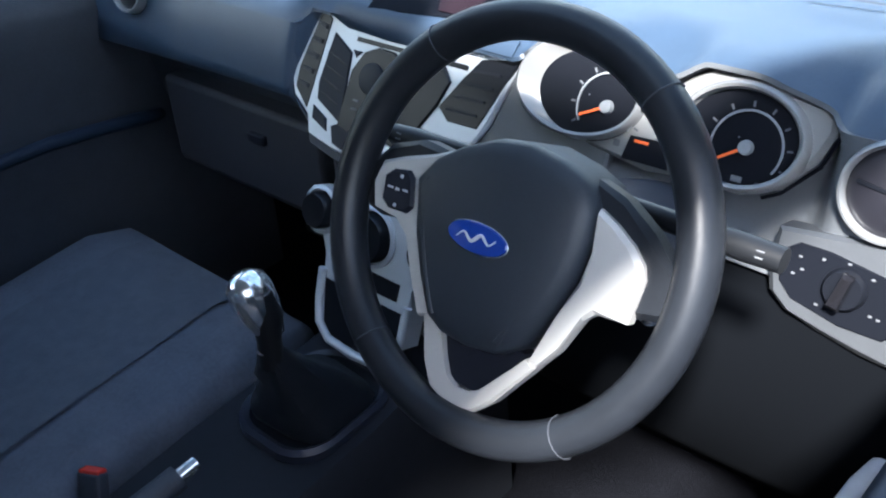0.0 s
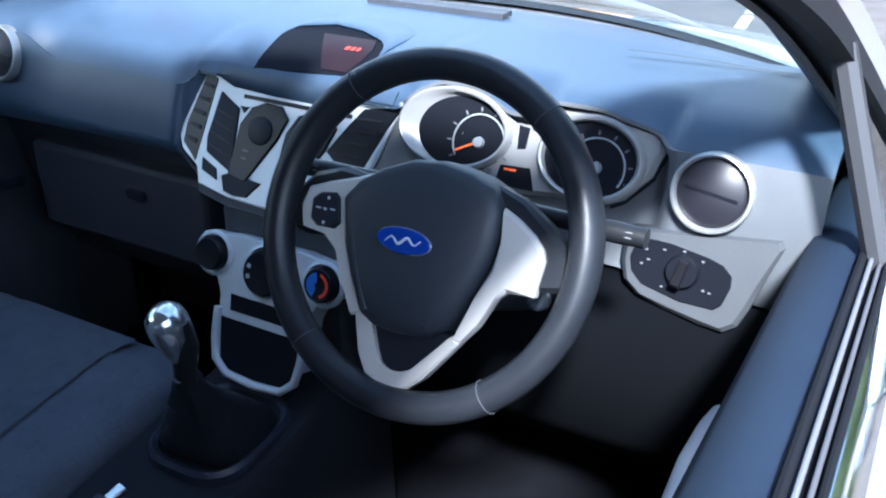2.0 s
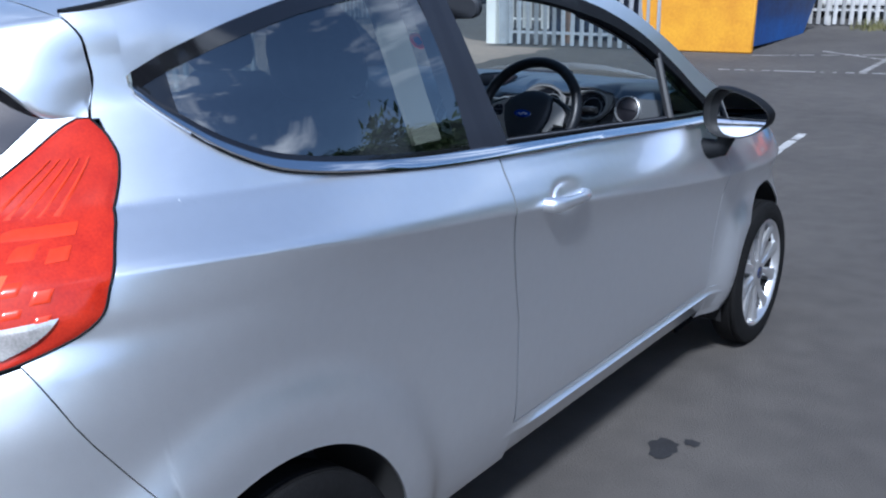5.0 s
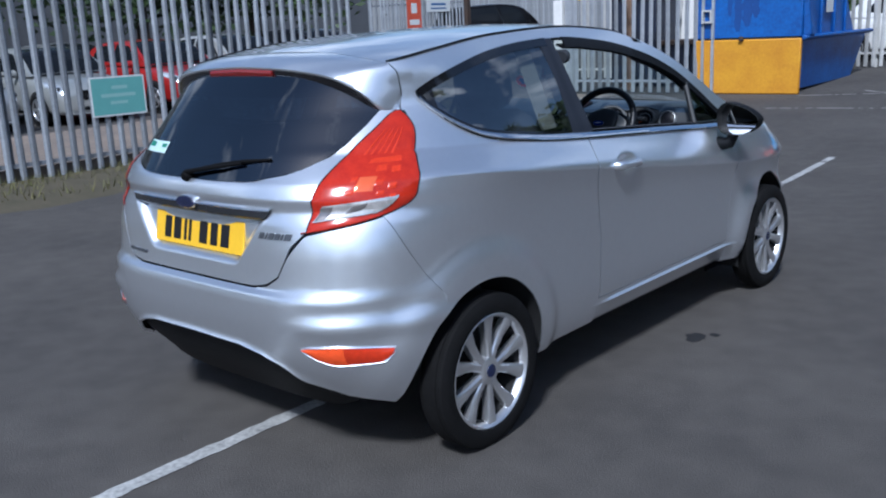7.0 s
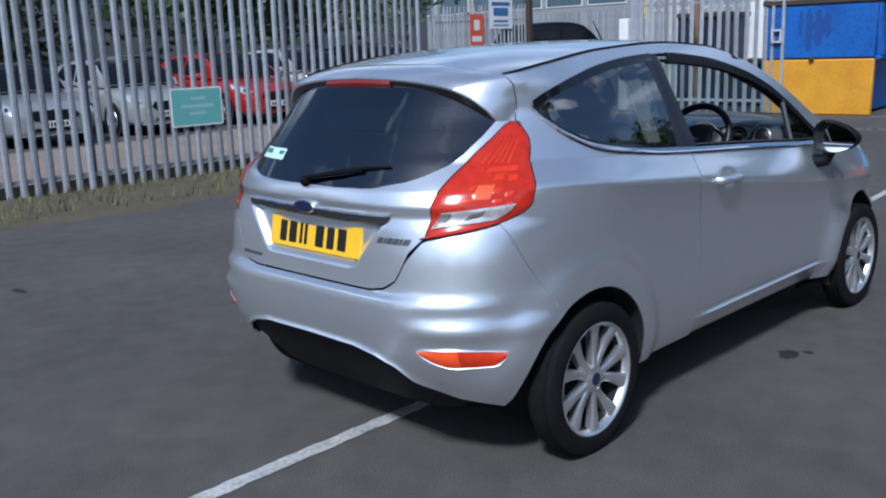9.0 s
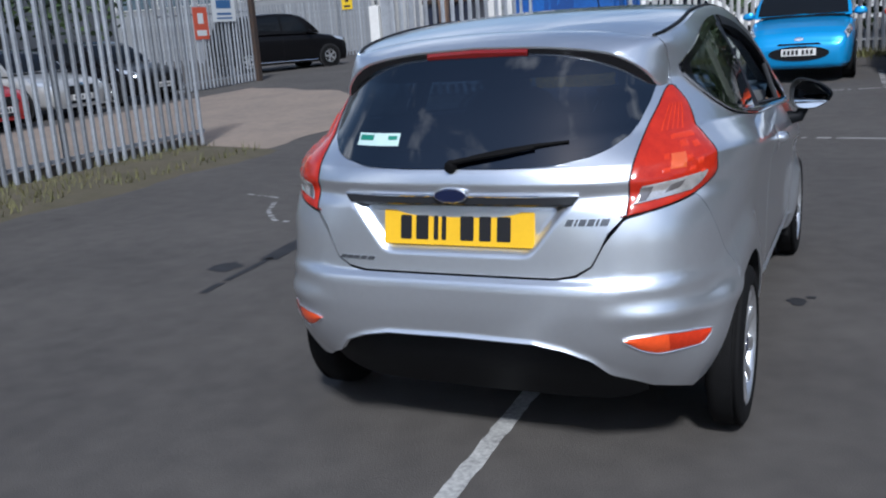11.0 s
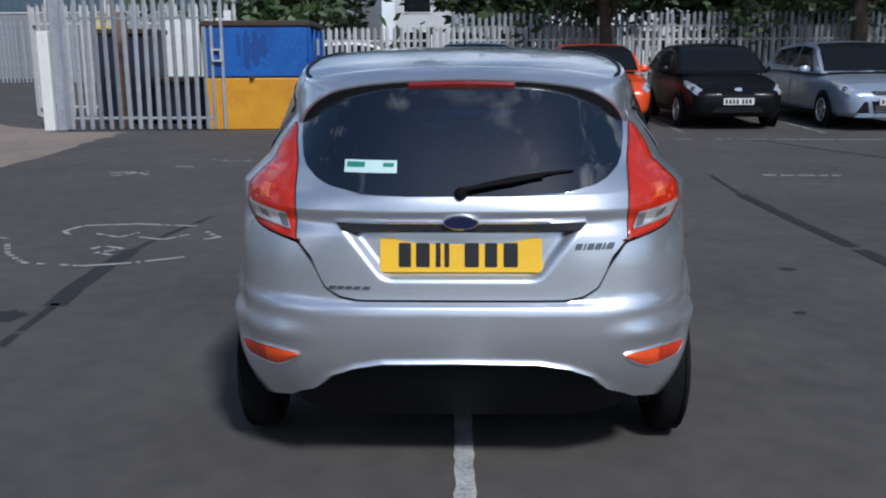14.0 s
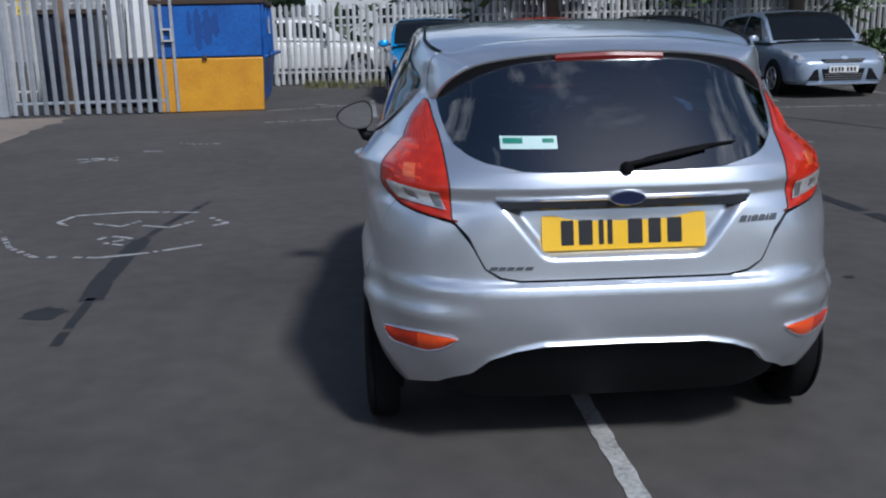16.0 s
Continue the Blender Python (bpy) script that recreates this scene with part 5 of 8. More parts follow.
    wf = part("window_frame", g, M_BLACKPLASTIC, car, "black door window frame", thick=0.008)
    # belt seal inside the strip
    m_seal = mat("seal_rubber", (0.005, 0.006, 0.008), 0.8, spec=0.12)
    g = strip(0.72, 2.0, lambda y: float(belt(y)) - 0.006, lambda y: float(belt(y)) + 0.010, 0.006, 40)
    seal = part("belt_seal", g, m_seal, car, "black rubber window seals", thick=0.036)
    for out_, up_, rad_, m_ in ((0.006, 0.014, 0.0032, m_seal), (-0.008, 0.016, 0.0022, mat("seal_edge_grey", (0.10, 0.105, 0.12), 0.6)), (-0.016, 0.016, 0.0040, m_seal), (-0.001, 0.013, 0.0020, mat("seal_lip_grey", (0.06, 0.063, 0.072), 0.6))):
        g = Geo().tube([side_pt(y, float(belt(y)) + up_, s, out_) for y in np.linspace(0.74, 1.98, 40)], rad_, 8)
        part("seal_lip", g, m_, seal)
    # divider and little fixed front pane
    g = Geo().tube([side_pt(1.655, float(belt(1.655)), s, -0.004), side_pt(1.70, float(win_top(1.70)) - 0.01, s, -0.004)], 0.013, 8)
    part("window_divider", g, mat("divider_grey", (0.022, 0.023, 0.026), 0.5), car, "grey window divider bar")
    g = strip(1.69, 1.97, lambda y: float(belt(y)), lambda y: float(win_top(y)) - 0.02, -0.002, 12)
    part("corner_pane", g, M_CLEAR, car)
    if s < 0:
        g = strip(0.74, 1.66, lambda y: float(belt(y)), lambda y: float(win_top(y)) - 0.01, 0.0, 30)
        dw = part("door_window", g, M_CLEAR, car, "clear door window")
        dw.visible_shadow = False

    # door mirror
    def mp(u, v, w):
        """u across, v up, w forward, about the shell's middle."""
        return Vector((s * (0.902 + u), 1.80 + w + 0.10 * u, 0.940 + v))
    n = 36
    key = [(-0.084, 0.020), (-0.082, 0.066), (-0.060, 0.100), (-0.022, 0.106), (0.052, 0.082), (0.096, 0.052), (0.112, 0.028), (0.104, 0.000), (0.070, -0.028), (0.022, -0.044), (-0.042, -0.042), (-0.074, -0.016)]
    out_r = []
    for i in range(len(key)):
        p0, p1, p2, p3 = (Vector(key[(i + d) % len(key)]) for d in (-1, 0, 1, 2))
        for t in (0.0, 0.25, 0.5, 0.75):
            q = 0.5 * (2 * p1 + (p2 - p0) * t + (2 * p0 - 5 * p1 + 4 * p2 - p3) * t * t + (3 * p1 - p0 - 3 * p2 + p3) * t**3)
            out_r.append((q.x, q.y))
    g = Geo()
    rows = []
    for w, k in ((0.0, 0.97), (0.004, 1.0), (0.03, 1.02), (0.07, 0.93), (0.10, 0.74), (0.122, 0.42), (0.128, 0.02)):
        rows.append([tuple(mp(u * k, v * k, w)) for u, v in out_r])
    g.grid(rows, loop=True)
    mirror = part("door_mirror", g, M_GLOSSBLACK, car, "gloss black door mirror")
    g = Geo()
    rows = [[tuple(mp(u * k, v * k, w)) for u, v in out_r] for w, k in ((0.055, 1.012), (0.02, 1.035), (-0.004, 1.01), (-0.006, 0.98), (0.002, 0.962), (0.045, 0.955))]
    g.grid(rows, loop=True)
    part("mirror_rim", g, M_MIRRORRIM, mirror)
    g = Geo().grid([[tuple(mp(u * k, v * k, 0.020 + ((-0.22 * u + 0.10 * v) * k + 0.6 * (v * k) ** 2 if s > 0 else (-0.05 * u - 0.03 * v) * k))) for u, v in out_r] for k in (0.958, 0.75, 0.55, 0.35, 0.15, 0.02)], loop=True)
    part("mirror_glass", g, M_MIRROR, mirror)
    g = Geo().tube([side_pt(1.84, 0.845, s, -0.01), Vector((s * 0.862, 1.84, 0.855)), Vector((s * 0.885, 1.845, 0.90))], [0.036, 0.030, 0.024], 12)
    part("mirror_arm", g, M_BLACKPLASTIC, mirror)

# ---------- wheels ----------
M_CAP = mat("cap_navy", (0.008, 0.016, 0.06), 0.2, coat=0.8)
def wheel_at(x, y, s, name):
    """Tyre, ten-spoke alloy rim with a blue centre cap."""
    m = Matrix.Translation((x, y, REAR_Z)) @ Matrix.Rotation(radians(90 * s), 4, "Y")
    R, w = 0.282, 0.098
    g = Geo().lathe([(0.198, -w + 0.004), (0.225, -w), (0.262, -w + 0.004), (0.277, -w + 0.016), (R, -w + 0.035), (R, -0.012), (R - 0.006, -0.010), (R - 0.006, 0.004), (R, 0.006), (R, w * 0 + 0.0),
                     (0.277, 0.016 - 0.004), (0.262, 0.020), (0.235, 0.024), (0.215, 0.020), (0.206, 0.008), (0.203, -0.01)], m, 64)
    wheel = part(name, g, M_RUBBER, car, "black tyre on a silver alloy rim")
    g = Geo().lathe([(0.208, 0.010), (0.211, 0.016), (0.207, 0.018), (0.199, 0.012), (0.193, -0.004), (0.191, -0.012)], m, 64)
    rim = part("rim", g, M_ALLOY, wheel)
    g = Geo().lathe([(0.1905, -0.010), (0.186, -0.02), (0.184, -0.11)], m, 48)
    part("rim_barrel", g, M_LINER, rim)
    g = Geo().lathe([(0.187, -0.115), (0.10, -0.10), (0.0, -0.095)], m, 40)
    part("brake_backing", g, M_LINER, wheel)
    for k in range(5):
        for d in (-1, 1):
            a = radians(72 * k + 90 + d * 17.5)
            a0 = radians(72 * k + 90 + d * 10)
            ca, sa = math.cos(a), math.sin(a)
            t = Vector((-sa, ca, 0))
            g = Geo()
            rows = []
            for r, aa, wd, h in ((0.040, a0, 0.017, 0.004), (0.08, (a0 * 2 + a) / 3, 0.0155, 0.000), (0.13, (a0 + 2 * a) / 3, 0.018, 0.003), (0.175, a, 0.023, 0.008), (0.200, a, 0.030, 0.010)):
                c = Vector((r * math.cos(aa), r * math.sin(aa), 0))
                tt = Vector((-math.sin(aa), math.cos(aa), 0))
                rows.append([tuple(m @ (c + tt * q + Vector((0, 0, z)))) for q, z in ((-wd, h - 0.032), (-wd, h - 0.006), (-wd * 0.6, h), (wd * 0.6, h), (wd, h - 0.006), (wd, h - 0.032))])
            g.grid(rows)
            part("spoke", g, M_ALLOY, rim)
    g = Geo().lathe([(0.052, -0.03), (0.050, 0.002), (0.040, 0.008), (0.024, 0.0085)], m, 30)
    part("hub", g, M_ALLOY, rim)
    g = Geo().lathe([(0.024, 0.006), (0.023, 0.011), (0.0, 0.013)], m, 30)
    part("centre_cap", g, M_CAP, rim)
    return wheel


for s in (1, -1):
    wheel_at(s * 0.815, REAR_C + 0.015, s, "rear_wheel")
    wheel_at(s * 0.815, FRONT_C, s, "front_wheel")

# ---------- nose and floor of the body ----------
g = Geo()
rows = []
for y in columns(2.24, 3.22, 24):
    zc = float(np.interp(y, [2.24, 2.5, 2.9, 3.22], [0.985, 0.965, 0.88, 0.70]))
    ze = float(np.interp(y, [2.24, 2.4, 2.8, 3.1, 3.22], [0.925, 0.918, 0.865, 0.775, 0.68]))
    w = float(side_x(y, ze)) - 0.004
    rows.append([(w * u, y, ze + (zc - ze) * (1 - abs(u) ** 2.4)) for u in np.linspace(-1, 1, 31)])
g.grid(rows)
part("bonnet", g, M_SILVER, car, thick=0.008)
g = Geo()
rows = []
for z in np.linspace(0.2, 0.70, 16):
    yf, w0 = float(front_y(z)), float(side_x(2.80, z))
    ys = np.linspace(2.80, yf - 0.0005, 400)
    xs = side_x(ys, np.full(400, z))
    row = []
    for a in np.linspace(-1, 1, 61):
        x = min(abs(a) * w0, w0 - 1e-4)
        row.append((math.copysign(x, a), float(np.interp(x, xs[::-1], ys[::-1])), z))
    rows.append(row)
g.grid(rows)
part("front_bumper", g, M_SILVER, car, thick=0.01)
g = Geo()
g.box((-0.36, 3.20, 0.32), (0.36, 3.318, 0.46))
part("grille", g, M_BLACKPLASTIC, car, bevel=0.02)
for s in (1, -1):
    g = Geo().grid([[tuple(side_pt(y, z, s, 0.004)) for z in np.linspace(0.64, float(np.interp(y, [2.8, 3.1, 3.22], [0.862, 0.772, 0.69])), 8)] for y in np.linspace(2.86, 3.20, 18)])
    part("headlamp", g, mat("headlamp_glass", (0.20, 0.21, 0.22), 0.1, 0.4, coat=1.0), car, thick=0.003)
# cabin shell: floor, bulkhead and inner sides keep light out from below
g = Geo()
g.box((-0.48, -0.42, 0.205), (0.48, 3.0, 0.235))
g.box((-0.72, 0.36, 0.205), (0.72, 2.05, 0.235))
part("floorpan", g, M_LINER, car)
# windscreen
g = Geo()
rows = []
for v in np.linspace(0, 1, 24):
    row = []
    for u in np.linspace(-1, 1, 31):
        ytop, ybot = 1.40 - 0.06 * u * u, 2.44 - 0.22 * abs(u) ** 2.2
        y = ytop + (ybot - ytop) * v
        zt = float(roof_c(1.40)) - (float(roof_c(1.40)) - float(rail(1.34)) + 0.004) * abs(u) ** 2.4
        zb = 0.975 - 0.035 * abs(u) ** 2
        z = zt + (zb - zt) * v + 0.035 * math.sin(math.pi * v)
        w = float(side_x(1.38, float(rail(1.38)))) * (1 - v) + 0.70 * v
        row.append((w * u, y, z))
    rows.append(row)
g.grid(rows)
ws = part("windscreen", g, M_CLEAR, car, "clear windscreen")
ws.visible_shadow = False
g = Geo()
for s in (1, -1):
    g.grid([[(r[15 + s * 15][0] - s * d, r[15 + s * 15][1], r[15 + s * 15][2] + h) for d, h in ((-0.004, -0.015), (0.0, 0.004), (0.035, 0.003), (0.05, -0.02))] for r in rows])
g.grid([[(p[0], p[1] + d, p[2] + h) for d, h in ((0.03, -0.03), (0.01, 0.004), (-0.035, 0.004))] for p in rows[-1]])
part("windscreen_border", g, M_BLACKPLASTIC, car)

# ---------- the cabin ----------
# base colour pushed to blue to paint in the sky's reflection
M_DASH = mat("sky_blued_dash_plastic", (0.026, 0.044, 0.073), 0.42, vary=0.10, scale=30, bump=0.08, bscale=700)
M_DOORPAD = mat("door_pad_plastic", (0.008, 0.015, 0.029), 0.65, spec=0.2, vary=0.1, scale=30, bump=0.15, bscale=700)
# same plastic as the other dash parts, paler to paint in window light
M_DASHLIT = mat("lit_dash_face_plastic", (0.070, 0.076, 0.084), 0.42, vary=0.08, scale=30, bump=0.07, bscale=700)
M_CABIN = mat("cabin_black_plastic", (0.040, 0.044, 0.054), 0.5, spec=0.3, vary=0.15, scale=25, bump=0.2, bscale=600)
M_CLOTH = mat("seat_cloth", (0.094, 0.105, 0.132), 0.9, vary=0.2, scale=20, bump=0.5, bscale=900)
M_CLOTHLIGHT = mat("seat_cloth_panel", (0.084, 0.094, 0.116), 0.9, vary=0.2, scale=40, bump=0.5, bscale=900)
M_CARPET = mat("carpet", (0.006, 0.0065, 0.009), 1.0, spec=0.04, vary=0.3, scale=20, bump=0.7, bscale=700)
M_FACIA = mat("facia_silver", (0.43, 0.465, 0.50), 0.36, 0.15, vary=0.02, coat=0.15)
M_POCKET = mat("pocket_black", (0.004, 0.005, 0.008), 0.8, spec=0.06)
M_DARKGREY = mat("dark_grey_keys", (0.010, 0.012, 0.019), 0.5, spec=0.16, vary=0.1, scale=50)
M_SLAT = mat("vent_slat_black", (0.010, 0.012, 0.017), 0.45, spec=0.2)
M_MARK = mat("faint_marks", (0.10, 0.105, 0.115), 0.5)
M_LEATHER = mat("wheel_leather", (0.011, 0.013, 0.017), 0.36, spec=0.34, vary=0.15, scale=30, bump=0.07, bscale=900)
M_PAD = mat("airbag_cover", (0.017, 0.022, 0.030), 0.5, spec=0.4, vary=0.1, scale=30, bump=0.1, bscale=900)
M_WHEELSILVER = mat("wheel_silver", (0.40, 0.395, 0.38), 0.36, 0.12)
M_CLUSTER = mat("cluster_silver", (0.22, 0.222, 0.224), 0.36, 0.25)
M_PULL = mat("pull_silver", (0.80, 0.81, 0.83), 0.32, 0.2)
M_KNOB = mat("polished_knob", (0.80, 0.80, 0.80), 0.16, 0.9)
M_ROOFLINING = mat("roof_lining", (0.42, 0.43, 0.42), 0.95, vary=0.05, bump=0.3, bscale=900)
M_NEEDLE = mat("needle_orange", (0.80, 0.13, 0.03), 0.4)
M_VENTRING = mat("vent_ring_silver", (0.34, 0.35, 0.36), 0.30, 0.6)
M_DIAL = mat("dial_black", (0.006, 0.007, 0.010), 0.3, coat=0.04, spec=0.16)
M_DIALGREY = mat("dial_grey", (0.30, 0.32, 0.34), 0.35, 0.4)
M_WHITEINK = mat("white_marks", (0.40, 0.41, 0.43), 0.5)
M_RED = mat("red_plastic", (0.60, 0.04, 0.025), 0.35)
M_BLUEDIAL = mat("blue_mark", (0.02, 0.12, 0.45), 0.35)


def face_y(z):
    return 1.732 + 0.3 * (z - 0.96)


def ease(a, b, x):
    t = min(1.0, max(0.0, (x - a) / (b - a)))
    return t * t * (3 - 2 * t)


hood_h = hermite([0.150, 0.172, 0.193, 0.231, 0.265, 0.300, 0.330, 0.352, 0.388, 0.432, 0.476, 0.512, 0.530], [0.020, 0.034, 0.054, 0.070, 0.070, 0.058, 0.046, 0.048, 0.068, 0.068, 0.060, 0.052, 0.040])


def dash_profile(x):
    """The dashboard's section at x: passenger side, centre, over the dials and the two rounded ends."""
    k = abs(x) / 0.705
    far, lip, sag = 2.40 - 0.20 * k**2.2, 0.862 + 0.012 * math.sin((x + 0.7) * 3), 0.012 * k**3
    back = [(far + 0.03, 0.955 - sag), (far - 0.06, 0.985 - sag), (far - 0.18, 1.012 - sag), (2.05, 1.028), (1.93, 1.030)]
    low = [(1.722, lip), (1.735, lip - 0.008), (1.79, lip - 0.012)]
    plain = [(1.85, 1.022), (1.79, 1.003), (1.765, 0.985), (1.752, 0.965), (1.742, 0.945), (1.733, 0.915), (1.725, 0.885)] + low
    inner = [(1.85, 1.024), (1.80, 1.010), (1.775, 0.999), (1.764, 0.9875)] + [(1.84, z) for z in (0.96, 0.93, 0.90, 0.87, 0.86, 0.85)]
    hy, hz = 1.768 + 0.41 * float(hood_h(x)) - 0.912 * 0.017, 0.955 + 0.912 * float(hood_h(x)) + 0.41 * 0.017
    hood = [(1.87, 1.036), (1.825, max(1.032, hz + 0.008)), (hy + 0.022, hz + 0.007), (hy, hz)] + [(1.815, hz - 0.010), (1.80, 0.955), (1.765, 0.903)] + low
    end = [(1.85, 1.030), (1.795, 1.026), (1.766, 1.015), (1.750, 1.0), (1.741, 0.975), (1.734, 0.94), (1.727, 0.90)] + low
    we_l, we_r = 1 - ease(-0.54, -0.46, x), ease(0.515, 0.545, x)
    wf = ease(-0.205, -0.172, x) * (1 - ease(0.148, 0.176, x))
    wh = ease(0.148, 0.176, x) * (1 - we_r)
    wp = max(0.0, 1 - we_l - we_r - wf - wh)
    out = []
    for i in range(10):
        out.append(tuple(wp * plain[i][c] + wf * inner[i][c] + wh * hood[i][c] + (we_l + we_r) * end[i][c] for c in (0, 1)))
    return back + out


sections = [[(float(x), y, z) for y, z in dash_profile(float(x))] for x in np.linspace(-0.705, 0.705, 189)]
dashboard = part("dashboard", Geo().grid([r[:9] for r in sections]), M_DASH, car, "dark dashboard, the sky's blue reflection painted into its colour", thick=0.005, angle=75)
# one face in two colours: driver's side painted lit, passenger's side shaded
part("dash_face", Geo().grid([r[8:] for r in sections if r[0][0] > 0.17]), M_DASHLIT, dashboard, "dashboard face by the driver's door, window light painted in as mid-grey", thick=0.005, angle=75)
part("dash_face", Geo().grid([r[8:] for r in sections if r[0][0] < 0.176]), M_DASH, dashboard, "passenger side dashboard face, shade painted in by the darker colour", thick=0.005, angle=75)
g = Geo()
rows = []
for x in np.linspace(-0.70, 0.11, 20):
    rows.append([(x, y, z) for y, z in ((1.79, 0.86), (1.80, 0.82), (1.83, 0.70), (1.90, 0.52), (2.10, 0.36), (2.15, 0.25))])
g.grid(rows)
g.box((-0.60, 1.765, 0.64), (-0.20, 1.83, 0.80))
part("glovebox", g, mat("glovebox_black", (0.022, 0.024, 0.032), 0.7, vary=0.1, bump=0.15, bscale=600), dashboard, bevel=0.01)
g = Geo().box((-0.37, 1.756, 0.74), (-0.33, 1.768, 0.757))
part("glovebox_catch", g, M_DARKGREY, dashboard, bevel=0.003)
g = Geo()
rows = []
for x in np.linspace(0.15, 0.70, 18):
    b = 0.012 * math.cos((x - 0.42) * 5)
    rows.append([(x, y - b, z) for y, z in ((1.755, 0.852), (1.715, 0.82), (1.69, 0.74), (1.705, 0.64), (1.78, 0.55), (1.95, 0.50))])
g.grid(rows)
# near-black base colour paints in the deep shade under the column
part("knee_panel", g, mat("knee_panel_shade_black", (0.0025, 0.003, 0.004), 0.9, spec=0.02), dashboard, "panel under the steering column, deep shade painted in as near-black", thick=0.008, angle=60)
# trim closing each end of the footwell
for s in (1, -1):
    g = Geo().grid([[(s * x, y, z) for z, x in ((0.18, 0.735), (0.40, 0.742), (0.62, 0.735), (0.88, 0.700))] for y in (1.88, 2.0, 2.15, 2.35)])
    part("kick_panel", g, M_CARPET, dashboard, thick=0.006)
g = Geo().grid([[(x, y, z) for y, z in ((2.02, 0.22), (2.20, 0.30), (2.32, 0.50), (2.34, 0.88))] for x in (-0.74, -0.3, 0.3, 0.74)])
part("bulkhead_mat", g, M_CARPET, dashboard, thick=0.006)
# demister slots on the top
g = Geo().box((-0.12, 2.13, 1.020), (0.14, 2.165, 1.0285))
part("demister_vent", g, M_CABIN, dashboard)
g = Geo()
g.grid([[(x, 1.99 + 0.02 * math.cos(x * 9), 1.0305 + 0.012 * math.exp(-(((x - 0.345) / 0.20) ** 4))) for x in np.linspace(0.40, 0.62, 8)], [(x, 1.998 + 0.02 * math.cos(x * 9), 1.0302 + 0.012 * math.exp(-(((x - 0.345) / 0.20) ** 4))) for x in np.linspace(0.40, 0.62, 8)]])
part("dash_seam", g, M_CABIN, dashboard)

SL = 0.49
KN = math.hypot(1, SL)
M_ST = Matrix(((1, 0, 0, 0), (0, SL / KN, -1 / KN, 1.667), (0, 1 / KN, SL / KN, 0.753), (0, 0, 0, 1)))


def st(pts):
    """(x, height) of the centre stack into its plane."""
    return [(x, (z - 0.753) * KN) for x, z in pts]


# silver facia
half = [(0.0, 0.967), (0.080, 0.969), (0.113, 0.970), (0.140, 0.983), (0.170, 0.988), (0.202, 0.895), (0.190, 0.874), (0.157, 0.856), (0.148, 0.834), (0.094, 0.824), (0.034, 0.822), (0.0, 0.822)]
driver_side = [(0.0, 0.967), (0.072, 0.967), (0.088, 0.976), (0.166, 0.985), (0.140, 0.905), (0.118, 0.868), (0.106, 0.842), (0.094, 0.826), (0.034, 0.822), (0.0, 0.822)]
outline = driver_side + [(-x, z) for x, z in half[::-1][1:-1]]
g = Geo().prism(st(outline), -0.03, 0.004, M_ST, 0.003)
facia = part("facia", g, M_FACIA, dashboard, "silver centre facia with vents and audio keys", angle=25)
g = Geo().prism(st([(x * 1.01, z - 0.012 if z < 0.9 else z - 0.003) for x, z in outline]), -0.09, -0.004, M_ST, 0.002)
part("facia_backing", g, M_CABIN, facia)


def grown(pts, k):
    cx, cz = sum(p[0] for p in pts) / len(pts), sum(p[1] for p in pts) / len(pts)
    return [(cx + (x - cx) * k, cz + (z - cz) * k) for x, z in pts]


def inlay(name, pts, m, parent, h=0.0055, label="", bev=0.002):
    return part(name, Geo().prism(st(pts), -0.004, h, M_ST, bev), m, parent, label, angle=25)


vent = inlay("air_vent", grown([(-0.166, 0.977), (-0.187, 0.909), (-0.186, 0.887), (-0.160, 0.868), (-0.148, 0.968)], 1.13), M_DIAL, facia, 0.0052, "dark slatted air vent")
for k in range(5):
    z0 = 0.885 + 0.0185 * k
    a, b = (0.162 - 0.003 * k, 0.181 - 0.001 * k - max(0, k - 2) * 0.005)
    inlay("slat", [(-a, z0), (-b, z0 + 0.003), (-b, z0 + 0.008), (-a, z0 + 0.006)], M_SLAT, vent, 0.0078)
vent = inlay("air_vent", grown([(0.158, 0.974), (0.110, 0.966), (0.093, 0.947), (0.069, 0.913), (0.085, 0.902), (0.125, 0.903)], 1.15), M_DIAL, facia, 0.0052, "dark slatted air vent")
for k in range(4):
    z0 = 0.909 + 0.0155 * k
    a, b = 0.076 + 0.0090 * k, 0.124 + 0.0066 * k
    inlay("slat", [(a, z0), (b, z0 + 0.002), (b, z0 + 0.0045), (a, z0 + 0.003)], M_SLAT, vent, 0.0072, "", 0.001)
inlay("key_pad", grown([(-0.132, 0.951), (-0.100, 0.936), (-0.095, 0.864), (-0.138, 0.881), (-0.142, 0.898)], 1.17), M_DARKGREY, facia, 0.007, "dark audio keypad")
inlay("key", [(-0.146, 0.869), (-0.117, 0.858), (-0.112, 0.843), (-0.144, 0.853)], M_DARKGREY, facia, 0.007)
inlay("key", [(0.110, 0.876), (0.086, 0.880), (0.072, 0.868), (0.100, 0.858)], M_DARKGREY, facia, 0.007)
for s in (1, -1):
    inlay("key", [(s * x, z) for x, z in ((0.106, 0.851), (0.092, 0.857), (0.073, 0.856), (0.033, 0.852), (0.054, 0.830), (0.078, 0.828), (0.097, 0.832))], M_DARKGREY, facia, 0.007)
for k in range(4):
    z0 = 0.882 + 0.016 * k
    inlay("key_line", [(-0.138, z0 + 0.004), (-0.100, z0 - 0.006), (-0.100, z0 - 0.0045), (-0.138, z0 + 0.0055)], M_DIAL, facia, 0.0076, "", 0.0005)
